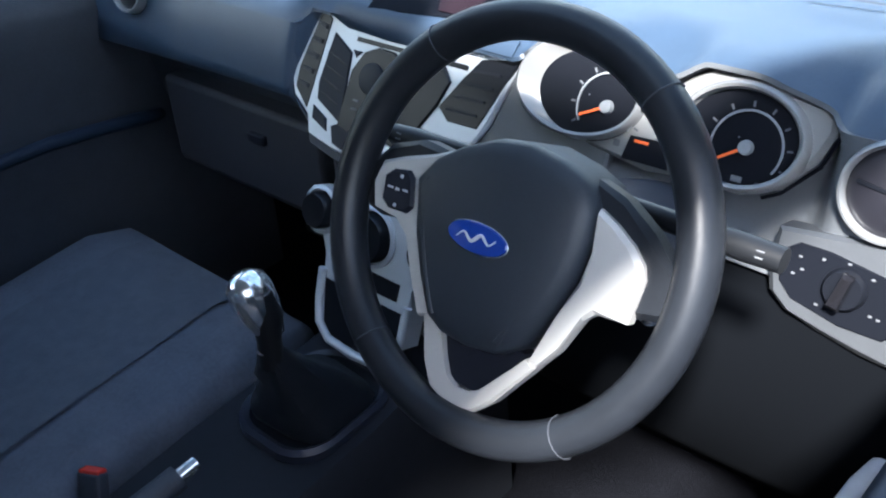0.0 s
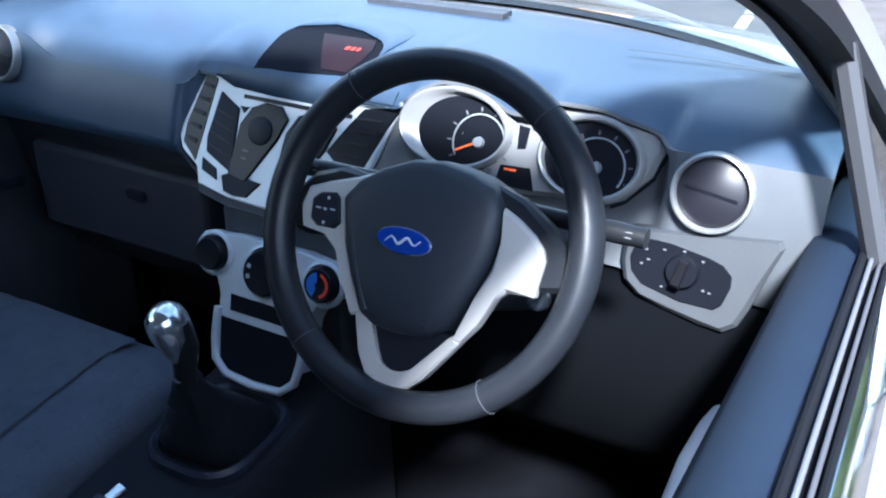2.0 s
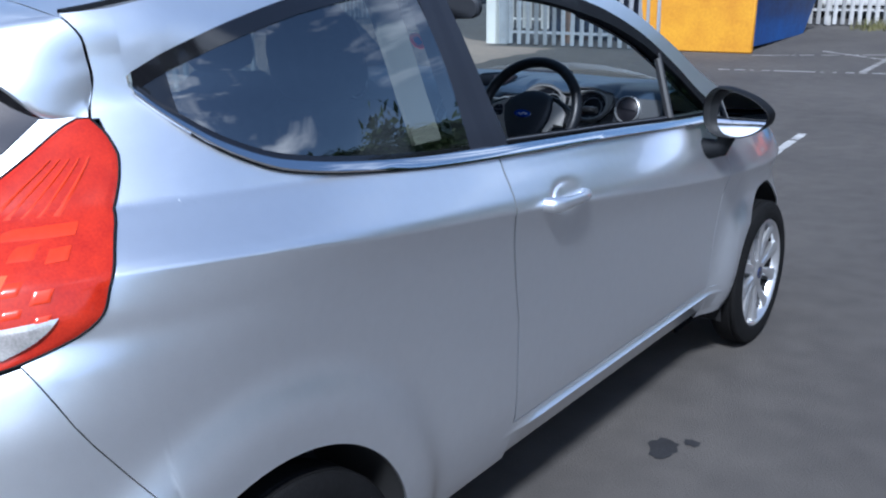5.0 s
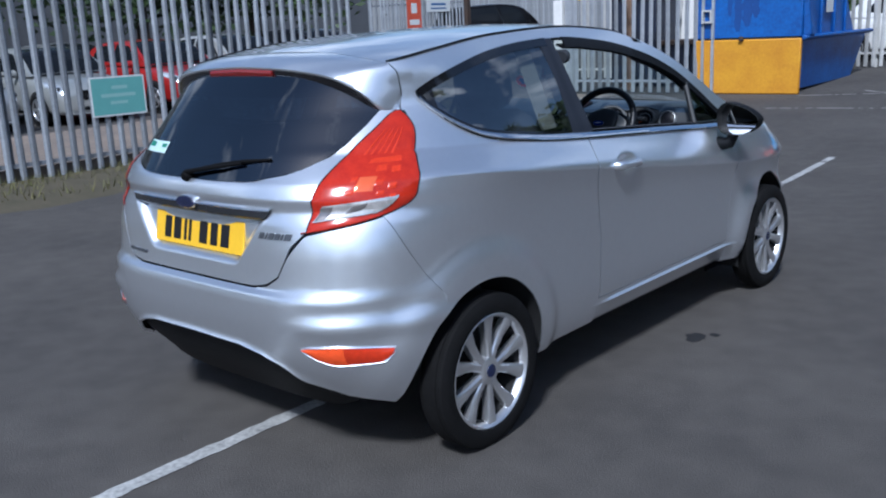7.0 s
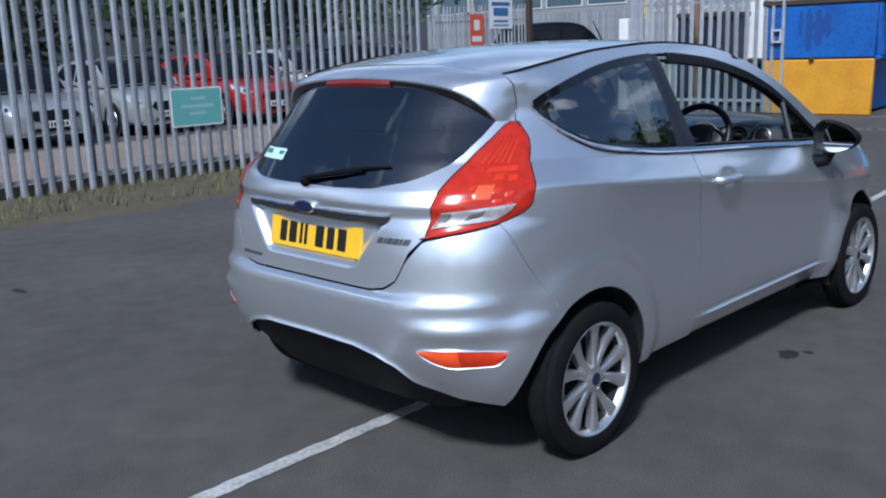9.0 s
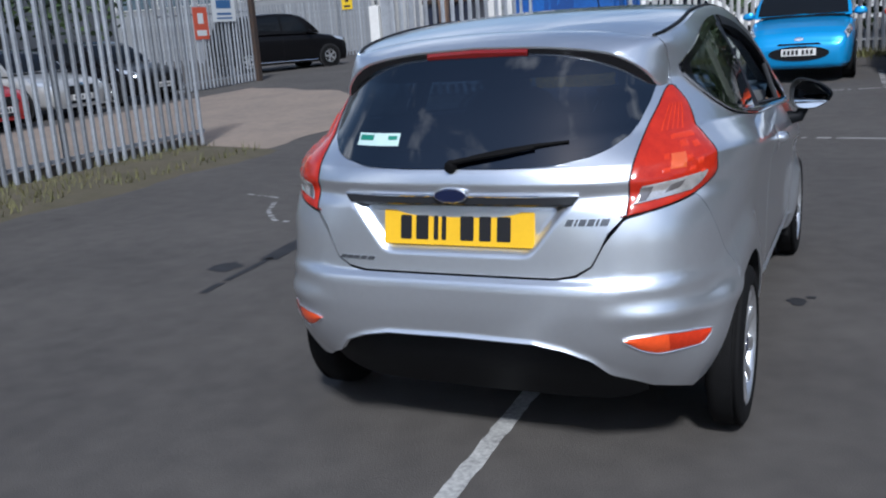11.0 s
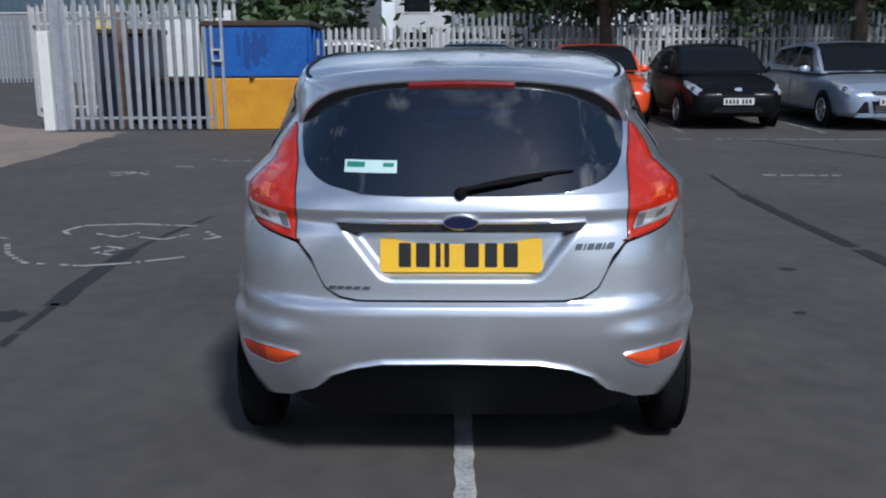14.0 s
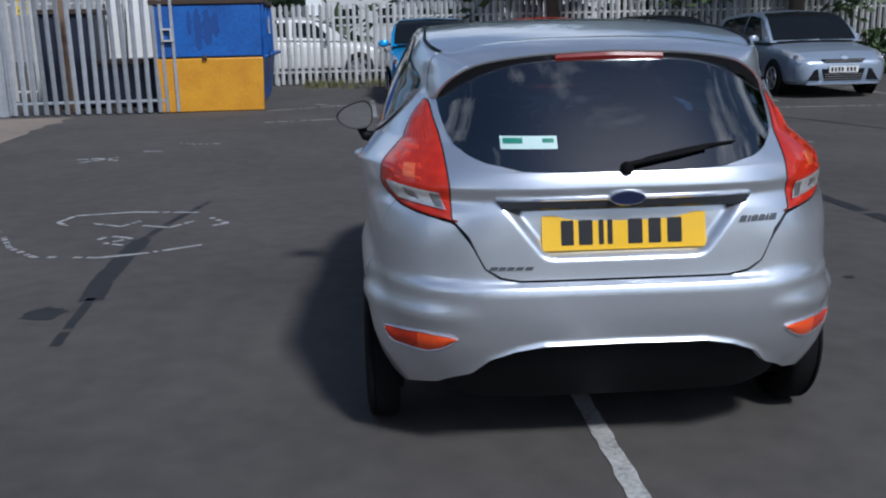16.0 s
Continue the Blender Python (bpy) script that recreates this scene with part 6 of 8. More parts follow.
for x0 in (-0.052, 0.030):
    ctrl = inlay("audio_control", grown([(x0 - 0.018, 0.938), (x0, 0.945), (x0 + 0.022, 0.944), (x0 + 0.033, 0.933), (x0 + 0.024, 0.911), (x0 - 0.009, 0.863), (x0 - 0.033, 0.868), (x0 - 0.032, 0.893), (x0 - 0.030, 0.920)], 1.30), M_DIAL, facia, 0.008, "rounded dark audio control")
    if x0 < 0:
        g = Geo().lathe([(0.021, 0.0), (0.020, 0.005), (0.017, 0.006), (0.0, 0.0055)], M_ST @ Matrix.Translation((x0 + 0.002, (0.918 - 0.753) * KN, 0.006)), 28)
        part("audio_dial", g, M_SLAT, ctrl)
        for kz in (0.888, 0.878):
            inlay("control_mark", [(x0 - 0.022, kz), (x0 - 0.012, kz), (x0 - 0.012, kz + 0.0025), (x0 - 0.022, kz + 0.0025)], M_MARK, ctrl, 0.009, "", 0.0003)
inlay("disc_slot", [(-0.094, 0.9605), (0.094, 0.9605), (0.094, 0.955), (-0.094, 0.955)], M_DIAL, facia, 0.0052, "", 0.001)
inlay("warning_key", [(-0.097, 0.945), (-0.079, 0.945), (-0.088, 0.936)], M_DARKGREY, facia, 0.006)

# hooded display on the dash top; a flat near-black sheet paints the pocket's shade


def dash_top(y):
    return float(np.interp(y, [1.764, 1.775, 1.80, 1.85, 1.93, 2.05], [0.9875, 0.999, 1.010, 1.024, 1.030, 1.028]))


def pocket(u, v):
    """Plan of the display pocket: u across, v from its near edge to the hood."""
    a = (-0.080 + 0.152 * u, 1.774 + 0.015 * u)
    us = [0.0, 0.12, 0.38, 0.62, 0.84, 0.94, 1.0]
    b = (float(np.interp(u, us, [-0.098, -0.088, -0.037, 0.015, 0.067, 0.083, 0.090])), float(np.interp(u, us, [1.885, 1.902, 1.924, 1.914, 1.886, 1.866, 1.835])))
    return a[0] + (b[0] - a[0]) * v, a[1] + (b[1] - a[1]) * v


g = Geo()
rows = []
for u in np.linspace(0, 1, 15):
    rows.append([(x, y, dash_top(y) + 0.003 - 0.0015 * math.sin(math.pi * u)) for x, y in (pocket(u, v) for v in np.linspace(0, 1, 8))])
g.grid(rows)
disp = part("display_shade_sheet", g, M_POCKET, dashboard, "flat near-black sheet painting in the shade of a hooded display pocket", thick=0.002)
g = Geo()
rows = []
for u in np.linspace(0, 1, 25):
    x, y = pocket(u, 1.0)
    k = math.sin(math.pi * u) ** 0.5 if 0 < u < 1 else 0.0
    z = dash_top(y)
    rows.append([(x, y + 0.004, z + 0.001), (x, y - 0.001 * k, z + 0.0025 + 0.004 * k), (x, y + 0.003, z + 0.003 + 0.0055 * k), (x, y + 0.03, dash_top(y + 0.03) + 0.002 + 0.005 * k), (x, y + 0.09, dash_top(y + 0.09) + 0.0005)])
g.grid(rows)
part("hood_lip", g, M_DASH, disp, thick=0.002, angle=80)
g = Geo()
g.grid([[(x0 + (x1 - x0) * u, y, dash_top(y) + 0.0048) for u in np.linspace(0, 1, 4)] for y, x0, x1 in ((1.79, 0.026, 0.068), (1.82, 0.006, 0.074), (1.85, -0.012, 0.073), (1.885, -0.034, 0.058))])
part("display_glass", g, mat("display_black", (0.010, 0.004, 0.006), 0.5, spec=0.1), disp)
M_GLOW = bpy.data.materials.new("orange_display_glow")
M_GLOW.use_nodes = True
_b = M_GLOW.node_tree.nodes["Principled BSDF"]
_b.inputs["Base Color"].default_value = (0.30, 0.03, 0.02, 1)
_b.inputs["Emission Color"].default_value = (1.0, 0.08, 0.03, 1)
_b.inputs["Emission Strength"].default_value = 0.07
g = Geo()
for x0, x1 in ((0.033, 0.040), (0.043, 0.049), (0.052, 0.057)):
    g.grid([[(x, y, dash_top(y) + 0.0062) for x in (x0, x1)] for y in (1.838, 1.847)])
part("display_digits", g, M_GLOW, disp, "dim orange display digits")
# dash panel wrapped round the edge of the facia
g = Geo()
rows = []
for x, z in [(-0.157, 0.856), (-0.190, 0.874), (-0.202, 0.895), (-0.192, 0.925), (-0.183, 0.950), (-0.175, 0.972)]:
    yp = 1.667 + SL * (z - 0.753)
    yd = float(np.interp(z, [0.862, 0.885, 0.915, 0.945, 0.965, 0.985], [1.722, 1.725, 1.733, 1.742, 1.752, 1.765]))
    rows.append([(x - 0.020, yd + 0.002, z), (x - 0.008, yd + 0.35 * (yp - yd) - 0.002, z), (x + 0.001, yp - 0.0035, z)])
for x, z in [(-0.166, 0.987), (-0.140, 0.983), (-0.113, 0.970), (-0.080, 0.969), (-0.04, 0.967), (0.0, 0.967), (0.072, 0.967), (0.088, 0.976), (0.160, 0.984)]:
    yp = 1.667 + SL * (z - 0.753)
    t = ease(-0.172, -0.13, x)
    rows.append([(x - 0.012 * (1 - t), 1.772 + 0.006 * t, 0.9955 + 0.005 * t), (x - 0.008 * (1 - t), 1.763, 0.9875), (x, yp - 0.0045, z)])
g.grid(rows)
part("facia_cowl", g, M_DASH, dashboard, thick=0.002, angle=70)
# grey cheek between the facia and the dials
g = Geo().prism([(0.176, 0.030), (0.158, 0.0), (0.143, -0.055), (0.122, -0.095), (0.300, -0.100), (0.300, -0.030), (0.20, 0.0)], -0.03, 0.003, Matrix(((1, 0, 0, 0), (0, 0.41, -0.912, 1.768), (0, 0.912, 0.41, 0.955), (0, 0, 0, 1))), 0.003)
part("binnacle_cheek", g, M_DASHLIT, dashboard, angle=30)

# heater controls and cubby below the facia
M_LO = Matrix(((1, 0, 0, 0), (0, 0.33, -0.944, 1.660), (0, 0.944, 0.33, 0.70), (0, 0, 0, 1)))


def lo(pts):
    return [(x, (z - 0.70) / 0.944) for x, z in pts]


g = Geo().box((-0.115, 1.705, 0.50), (0.115, 1.90, 0.82))
stack = part("stack_housing", g, M_CABIN, dashboard, bevel=0.02)
g = Geo().prism(lo([(-0.125, 0.77), (-0.06, 0.778), (0.06, 0.778), (0.125, 0.77), (0.130, 0.735), (0.092, 0.712), (0.082, 0.69), (0.078, 0.615), (-0.078, 0.615), (-0.082, 0.69), (-0.092, 0.712), (-0.130, 0.735)]), -0.03, 0.004, M_LO, 0.003)
panel = part("heater_panel", g, M_FACIA, dashboard, "silver heater panel with three round knobs", angle=25)
for x, z, r in ((-0.098, 0.745, 0.026), (0.0, 0.738, 0.034), (0.098, 0.745, 0.026)):
    mk = M_LO @ Matrix.Translation((x, (z - 0.70) / 0.944, 0.004))
    g = Geo().lathe([(r + 0.008, -0.004), (r + 0.008, 0.003), (r + 0.003, 0.006), (r + 0.002, 0.0)], mk, 32)
    ring_ob = part("knob_ring", g, M_FACIA, panel)
    g = Geo().lathe([(r, 0.0), (r - 0.001, 0.014), (r - 0.004, 0.018), (r - 0.008, 0.0175), (0.0, 0.0165)], mk, 32)
    kn = part("heater_knob", g, M_DIAL, panel)
    if x > 0.05:
        for a0, a1, m_ in ((100, 250, M_BLUEDIAL), (-70, 80, M_RED)):
            g = Geo()
            o, i = [], []
            for a in np.linspace(radians(a0), radians(a1), 14):
                o.append(tuple(mk @ Vector((0.018 * math.cos(a), 0.018 * math.sin(a), 0.0185))))
                i.append(tuple(mk @ Vector(((0.0135 if m_ is M_RED else 0.004) * math.cos(a), (0.0135 if m_ is M_RED else 0.004) * math.sin(a), 0.0185))))
            g.grid([o, i])
            part("knob_mark", g, m_, kn)
    elif abs(x) < 0.05:
        for a in (160, 200):
            g = Geo().box((-0.003, -0.003, 0.018), (0.003, 0.003, 0.0186), mk @ Matrix.Rotation(radians(a), 4, "Z") @ Matrix.Translation((0.022, 0, 0)))
            part("knob_mark", g, M_WHITEINK, kn)
g = Geo().prism(lo([(-0.06, 0.695), (0.06, 0.695), (0.058, 0.672), (-0.058, 0.672)]), 0.0, 0.006, M_LO, 0.001)
part("slot_key", g, M_DIAL, panel)
g = Geo().prism(lo([(-0.074, 0.660), (0.074, 0.660), (0.066, 0.600), (0.045, 0.585), (-0.045, 0.585), (-0.066, 0.600)]), -0.02, 0.005, M_LO, 0.001)
cub = part("cubby", g, M_DIAL, dashboard, "dark cubby with a silver rim")
g = Geo().tube([M_LO @ Vector((x, (z - 0.70) / 0.944, 0.006)) for x, z in ((-0.079, 0.672), (-0.078, 0.63), (-0.072, 0.600), (-0.05, 0.582), (0, 0.578), (0.05, 0.582), (0.072, 0.600), (0.078, 0.63), (0.079, 0.672))], 0.0065, 10)
part("cubby_rim", g, M_FACIA, cub)

# instrument cluster: two deep bright-rimmed dials in a silver surround
M_CL = Matrix(((1, 0, 0, 0), (0, 0.41, -0.912, 1.768), (0, 0.912, 0.41, 0.955), (0, 0, 0, 1)))
surround = [(0.172, 0.021), (0.192, 0.047), (0.231, 0.064), (0.270, 0.064), (0.305, 0.048), (0.330, 0.034), (0.350, 0.034), (0.368, 0.050), (0.390, 0.062), (0.432, 0.063), (0.476, 0.055), (0.510, 0.049), (0.518, 0.042),
            (0.520, 0.030), (0.511, 0.0), (0.483, -0.032), (0.445, -0.048), (0.400, -0.046), (0.345, -0.052), (0.285, -0.044), (0.236, -0.036), (0.192, -0.008)]
g = Geo().prism(surround, -0.04, 0.008, M_CL, 0.006)
cluster = part("instrument_binnacle", g, M_CLUSTER, dashboard, "twin-dial instrument binnacle with silver surrounds", angle=30)
g = Geo().tube([M_CL @ Vector((x, z, 0.0035)) for x, z in ((0.440, 0.068), (0.478, 0.060), (0.512, 0.053), (0.522, 0.044), (0.5235, 0.030), (0.514, -0.002), (0.486, -0.035), (0.470, -0.044))], 0.0018, 6)
part("surround_seam", g, M_POCKET, cluster)
for ox, oz, orx, orz, ix, iz, irx, irz, bx, bz, mark in ((0.251, 0.013, 0.079, 0.052, 0.263, 0.009, 0.063, 0.046, 0.288, 0.001, 207), (0.436, 0.007, 0.066, 0.052, 0.434, 0.006, 0.057, 0.045, 0.444, -0.002, 215)):
    def oval(cx, cz, rx, rz, h, n=56):
        return [tuple(M_CL @ Vector((cx + rx * math.cos(2 * math.pi * k / n), cz + rz * math.sin(2 * math.pi * k / n), h))) for k in range(n)]
    g = Geo().grid([oval(ox, oz, orx + 0.002, orz + 0.002, 0.004), oval(ox, oz, orx, orz, 0.019), oval(ox, oz, orx - 0.003, orz - 0.003, 0.0215), oval(ox, oz, orx - 0.006, orz - 0.006, 0.020),
                    oval((ox + ix) / 2, (oz + iz) / 2, (orx + irx) / 2 - 0.002, (orz + irz) / 2 - 0.002, 0.0135), oval(ix, iz, irx, irz, 0.0088)], loop=True)
    part("dial_rim", g, M_CLUSTER, cluster, "silver sloping dial rim", angle=50)
    g = Geo().grid([oval(ix, iz, irx + 0.002, irz + 0.002, 0.0092), oval(ix, iz, irx * 0.5, irz * 0.5, 0.0094), oval(ix, iz, 0.001, 0.001, 0.0095)], loop=True)
    dial = part("dial_face", g, M_DIAL, cluster, "black dial with white marks")
    md = M_CL @ Matrix.Translation((bx, bz, 0.0086))
    o, i = [], []
    for a in np.linspace(radians(-30), radians(215), 40):
        o.append(tuple(md @ Vector((0.0365 * math.cos(a), 0.0365 * math.sin(a), 0.0022))))
        i.append(tuple(md @ Vector((0.0345 * math.cos(a), 0.0345 * math.sin(a), 0.0022))))
    part("dial_ring", Geo().grid([o, i]), M_DIALGREY, dial, thick=0.0015)
    g = Geo().lathe([(0.0075, 0.001), (0.0065, 0.007), (0.0, 0.0075)], md, 20)
    part("dial_boss", g, M_DIALGREY, dial)
    g = Geo().box((0.004, -0.0016, 0.004), (0.033, 0.0012, 0.0052), md @ Matrix.Rotation(radians(mark), 4, "Z"))
    part("needle", g, M_NEEDLE, dial)
    for k in range(9):
        g = Geo().box((0.039, -0.0011, 0.0014), (0.0445, 0.0011, 0.0020), md @ Matrix.Rotation(radians(212 - 29 * k), 4, "Z"))
        part("dial_mark", g, M_MARK, dial)
    for x0, x1, z0, z1 in ((-0.006, 0.005, -0.034, -0.028), (0.018, 0.025, -0.036, -0.029)):
        part("dial_mark", Geo().box((x0, z0, 0.0014), (x1, z1, 0.0020), md), M_MARK, dial)
g = Geo().prism([(0.337, 0.032), (0.352, 0.030), (0.351, 0.004), (0.340, 0.002)], 0.006, 0.0095, M_CL, 0.001)
part("trip_display", g, M_DIAL, cluster)
g = Geo().prism([(0.322, -0.020), (0.362, -0.018), (0.372, -0.045), (0.318, -0.046)], 0.006, 0.0095, M_CL, 0.001)
lowd = part("fuel_gauge", g, M_DIAL, cluster)
g = Geo().box((0.328, -0.036, 0.0095), (0.344, -0.033, 0.0105), M_CL @ Matrix.Rotation(0.03, 4, "Z"))
part("needle", g, M_NEEDLE, lowd)
# round outer vents
for x in (0.588, -0.575):
    mv = Matrix.Translation((x, face_y(0.965) - 0.002, 0.966)) @ Matrix(((1, 0, 0, 0), (0, 0.287, -0.958, 0), (0, 0.958, 0.287, 0), (0, 0, 0, 1)))
    g = Geo().lathe([(0.0455, -0.02), (0.0455, 0.004), (0.044, 0.010), (0.0415, 0.011), (0.0395, 0.008), (0.0385, 0.0)], mv, 44)
    vent = part("round_vent", g, M_VENTRING, dashboard, "round air vent with a bright ring")
    g = Geo().lathe([(0.0387, 0.002), (0.033, 0.0065), (0.0, 0.008)], mv, 36)
    part("vent_disc", g, mat("vent_disc_black", (0.011, 0.011, 0.015), 0.4, spec=0.3), vent)
    g = Geo().box((-0.030, -0.0016, 0.006), (0.030, 0.0016, 0.0092), mv @ Matrix.Rotation(radians(-8), 4, "Z"))
    part("vent_slit", g, M_DIAL, vent)
# lamp switch panel in the grey lower corner of the dash
ms = Matrix.Translation((0.570, face_y(0.866) - 0.002, 0.864)) @ Matrix(((1, 0, 0, 0), (0, 0.287, -0.958, 0), (0, 0.958, 0.287, 0), (0, 0, 0, 1)))
lip_ = [(-0.068, 0.050), (-0.069, 0.014), (-0.062, -0.011), (-0.045, -0.025), (-0.012, -0.034), (0.030, -0.042), (0.058, -0.044), (0.072, -0.034), (0.080, -0.014), (0.090, 0.020), (0.104, 0.062), (0.100, 0.070)]
g = Geo().prism(lip_, -0.034, 0.002, ms, 0.006)
swp = part("switch_surround", g, mat("dash_lip_grey", (0.040, 0.044, 0.050), 0.5, vary=0.1, scale=30), dashboard, angle=20)
plate_ = [(-0.058, 0.018), (-0.054, 0.034), (-0.044, 0.042), (-0.016, 0.042), (0.030, 0.035), (0.046, 0.030), (0.057, 0.020), (0.058, 0.008), (0.052, -0.014), (0.044, -0.021), (0.006, -0.021), (-0.040, -0.011), (-0.054, 0.002)]
g = Geo().prism(plate_, 0.0, 0.0040, ms, 0.0015)
swp2 = part("lamp_switch", g, M_POCKET, swp, "black lamp switch panel")
g = Geo().lathe([(0.0195, 0.0), (0.0185, 0.006), (0.0165, 0.009), (0.0, 0.009)], ms @ Matrix.Translation((0.004, 0.014, 0.004)), 28)
knob_ = part("lamp_knob", g, M_DIAL, swp2)
g = Geo().prism([(-0.0060, -0.017), (0.0060, -0.017), (0.0052, 0.017), (-0.0052, 0.017)], 0.008, 0.019, ms @ Matrix.Translation((0.004, 0.014, 0.004)) @ Matrix.Rotation(radians(-12), 4, "Z"), 0.0035)
part("knob_grip", g, M_GLOSSBLACK, knob_)
for px_, pz_ in ((-0.040, 0.030), (-0.036, 0.019), (-0.043, 0.013), (-0.020, 0.034), (0.002, 0.037), (0.024, 0.030), (-0.016, -0.008), (0.030, -0.002), (0.037, -0.003)):
    g = Geo().box((px_ - 0.0016, pz_ - 0.0010, 0.004), (px_ + 0.0016, pz_ + 0.0010, 0.0047), ms)
    part("switch_mark", g, M_MARK, swp2)

# ---------- steering wheel ----------
TAU = radians(25.8)
M_SW = Matrix(((1, 0, 0, 0.366), (0, math.sin(TAU), -math.cos(TAU), 1.481), (0, math.cos(TAU), math.sin(TAU), 0.970), (0, 0, 0, 1)))
R0 = 0.169
g = Geo()
rows = []
for k in range(72):
    a = 2 * math.pi * k / 72
    c = Vector((R0 * math.cos(a), R0 * math.sin(a), 0))
    e = Vector((math.cos(a), math.sin(a), 0))
    rows.append([tuple(M_SW @ (c + 0.0165 * math.cos(b) * e + Vector((0, 0, 0.0185 * math.sin(b))))) for b in np.linspace(0, 2 * math.pi, 15)[:-1]])
rows.append(rows[0])
g.grid(rows, loop=True)
swheel = part("steering_wheel", g, M_LEATHER, car, "black leather steering wheel with silver spokes")
for a in (52, 128, 232, 308):
    e = Vector((math.cos(radians(a)), math.sin(radians(a)), 0))
    g = Geo().tube([M_SW @ (e * R0 + 0.0170 * math.cos(b) * e + Vector((0, 0, 0.0190 * math.sin(b)))) for b in np.linspace(0, 2 * math.pi, 17)[:-1]], 0.0007, 5, closed=True)
    part("rim_seam", g, M_CABIN, swheel)
M_HUB = M_SW @ Matrix.Translation((-0.011, -0.002, 0.0))
pad = [(-0.080, 0.022), (-0.066, 0.042), (-0.043, 0.058), (-0.010, 0.073), (0.022, 0.077), (0.055, 0.071), (0.080, 0.061), (0.090, 0.044), (0.092, 0.018), (0.088, -0.012), (0.076, -0.046), (0.062, -0.078), (0.040, -0.093),
       (0.010, -0.098), (-0.018, -0.096), (-0.034, -0.088), (-0.052, -0.058), (-0.068, -0.024)]
g = Geo()
rows = []
for k, h in ((1.02, -0.05), (1.015, -0.006), (1.0, 0.004), (0.96, 0.0095), (0.86, 0.0135), (0.6, 0.017), (0.3, 0.0185), (0.02, 0.019)):
    rows.append([tuple(M_HUB @ Vector((0.006 + (x - 0.006) * k, y * k - 0.010 * (1 - k), h))) for x, y in pad])
g.grid(rows, loop=True)
padob = part("airbag_pad", g, M_PAD, swheel, "black airbag cover", angle=60)
oval_badge(padob, M_HUB @ Matrix.Translation((0.004, -0.006, 0.0165)), 0.0315, 0.0140, 0.003, 0.0014, None, M_VENTRING)
# moulded fold down each side of the cover
for fold in ([(0.070, 0.046), (0.073, 0.018), (0.068, -0.020), (0.054, -0.056), (0.042, -0.082)], [(-0.064, 0.026), (-0.056, -0.018), (-0.042, -0.052), (-0.026, -0.082)]):
    g = Geo().tube([M_HUB @ Vector((x, y, 0.0105 if abs(x) > 0.06 else 0.0115)) for x, y in fold], 0.0032, 8)
    part("pad_fold", g, M_PAD, padob)
# black upper arms
for arm in ([(0.078, 0.066), (0.105, 0.058), (0.135, 0.040), (0.166, 0.012), (0.166, -0.018), (0.136, -0.026), (0.090, -0.010)], [(-0.060, 0.048), (-0.095, 0.052), (-0.130, 0.040), (-0.150, 0.018), (-0.150, -0.020), (-0.126, -0.026), (-0.080, -0.020)]):
    g = Geo().prism(arm, -0.028, -0.006, M_HUB, 0.006)
    part("upper_arm", g, M_LEATHER, swheel, angle=30)
# silver inserts: a broad one on the driver's right, one round the keys, and a V below
g = Geo().prism([(0.092, 0.046), (0.108, 0.039), (0.126, 0.028), (0.138, 0.016), (0.142, 0.006), (0.139, -0.029), (0.112, -0.031), (0.103, -0.040), (0.090, -0.071), (0.076, -0.0905), (0.068, -0.090), (0.080, -0.046), (0.092, -0.012), (0.096, 0.016)], -0.012, 0.003, M_HUB, 0.004)
part("spoke_insert", g, M_WHEELSILVER, swheel, "satin silver spoke insert", angle=30)
g = Geo().prism([(-0.046, 0.056), (-0.073, 0.044), (-0.104, 0.034), (-0.128, 0.024), (-0.134, 0.004), (-0.127, -0.018), (-0.100, -0.021), (-0.082, -0.034), (-0.066, -0.064), (-0.048, -0.094), (-0.036, -0.090), (-0.054, -0.058), (-0.070, -0.024), (-0.082, 0.022), (-0.068, 0.041)], -0.012, 0.002, M_HUB, 0.003)
sp = part("spoke_insert", g, M_WHEELSILVER, swheel, "satin silver spoke insert", angle=30)
g = Geo().prism([(-0.119, 0.013), (-0.110, 0.021), (-0.092, 0.024), (-0.086, 0.019), (-0.080, -0.006), (-0.086, -0.013), (-0.108, -0.014), (-0.117, -0.008)], 0.0, 0.006, M_HUB, 0.003)
kp = part("spoke_keypad", g, M_DARKGREY, sp, "black audio keys")
for kx, ky, kw, kh in ((-0.098, 0.017, 0.0015, 0.0015), (-0.108, 0.005, 0.003, 0.0008), (-0.091, 0.006, 0.003, 0.0008), (-0.099, -0.009, 0.0015, 0.0015), (-0.100, 0.005, 0.002, 0.0012)):
    g = Geo().box((kx - kw, ky - kh, 0.006), (kx + kw, ky + kh, 0.0066), M_HUB)
    part("key_mark", g, M_WHITEINK, kp)
vee = [(-0.046, -0.086), (-0.032, -0.128), (-0.020, -0.147), (0.004, -0.157), (0.030, -0.150), (0.046, -0.134), (0.076, -0.0905), (0.068, -0.085), (0.060, -0.096), (0.034, -0.130), (0.024, -0.136), (0.006, -0.139), (-0.006, -0.132), (-0.014, -0.118), (-0.028, -0.084)]
g = Geo().prism(vee, -0.014, 0.001, M_HUB, 0.003)
part("lower_spoke", g, M_WHEELSILVER, swheel, "satin silver V-shaped spoke", angle=30)
g = Geo().prism([(-0.034, -0.085), (0.062, -0.085), (0.034, -0.138), (-0.014, -0.138)], -0.024, -0.009, M_HUB, 0.003)
part("spoke_backing", g, M_DARKGREY, swheel)
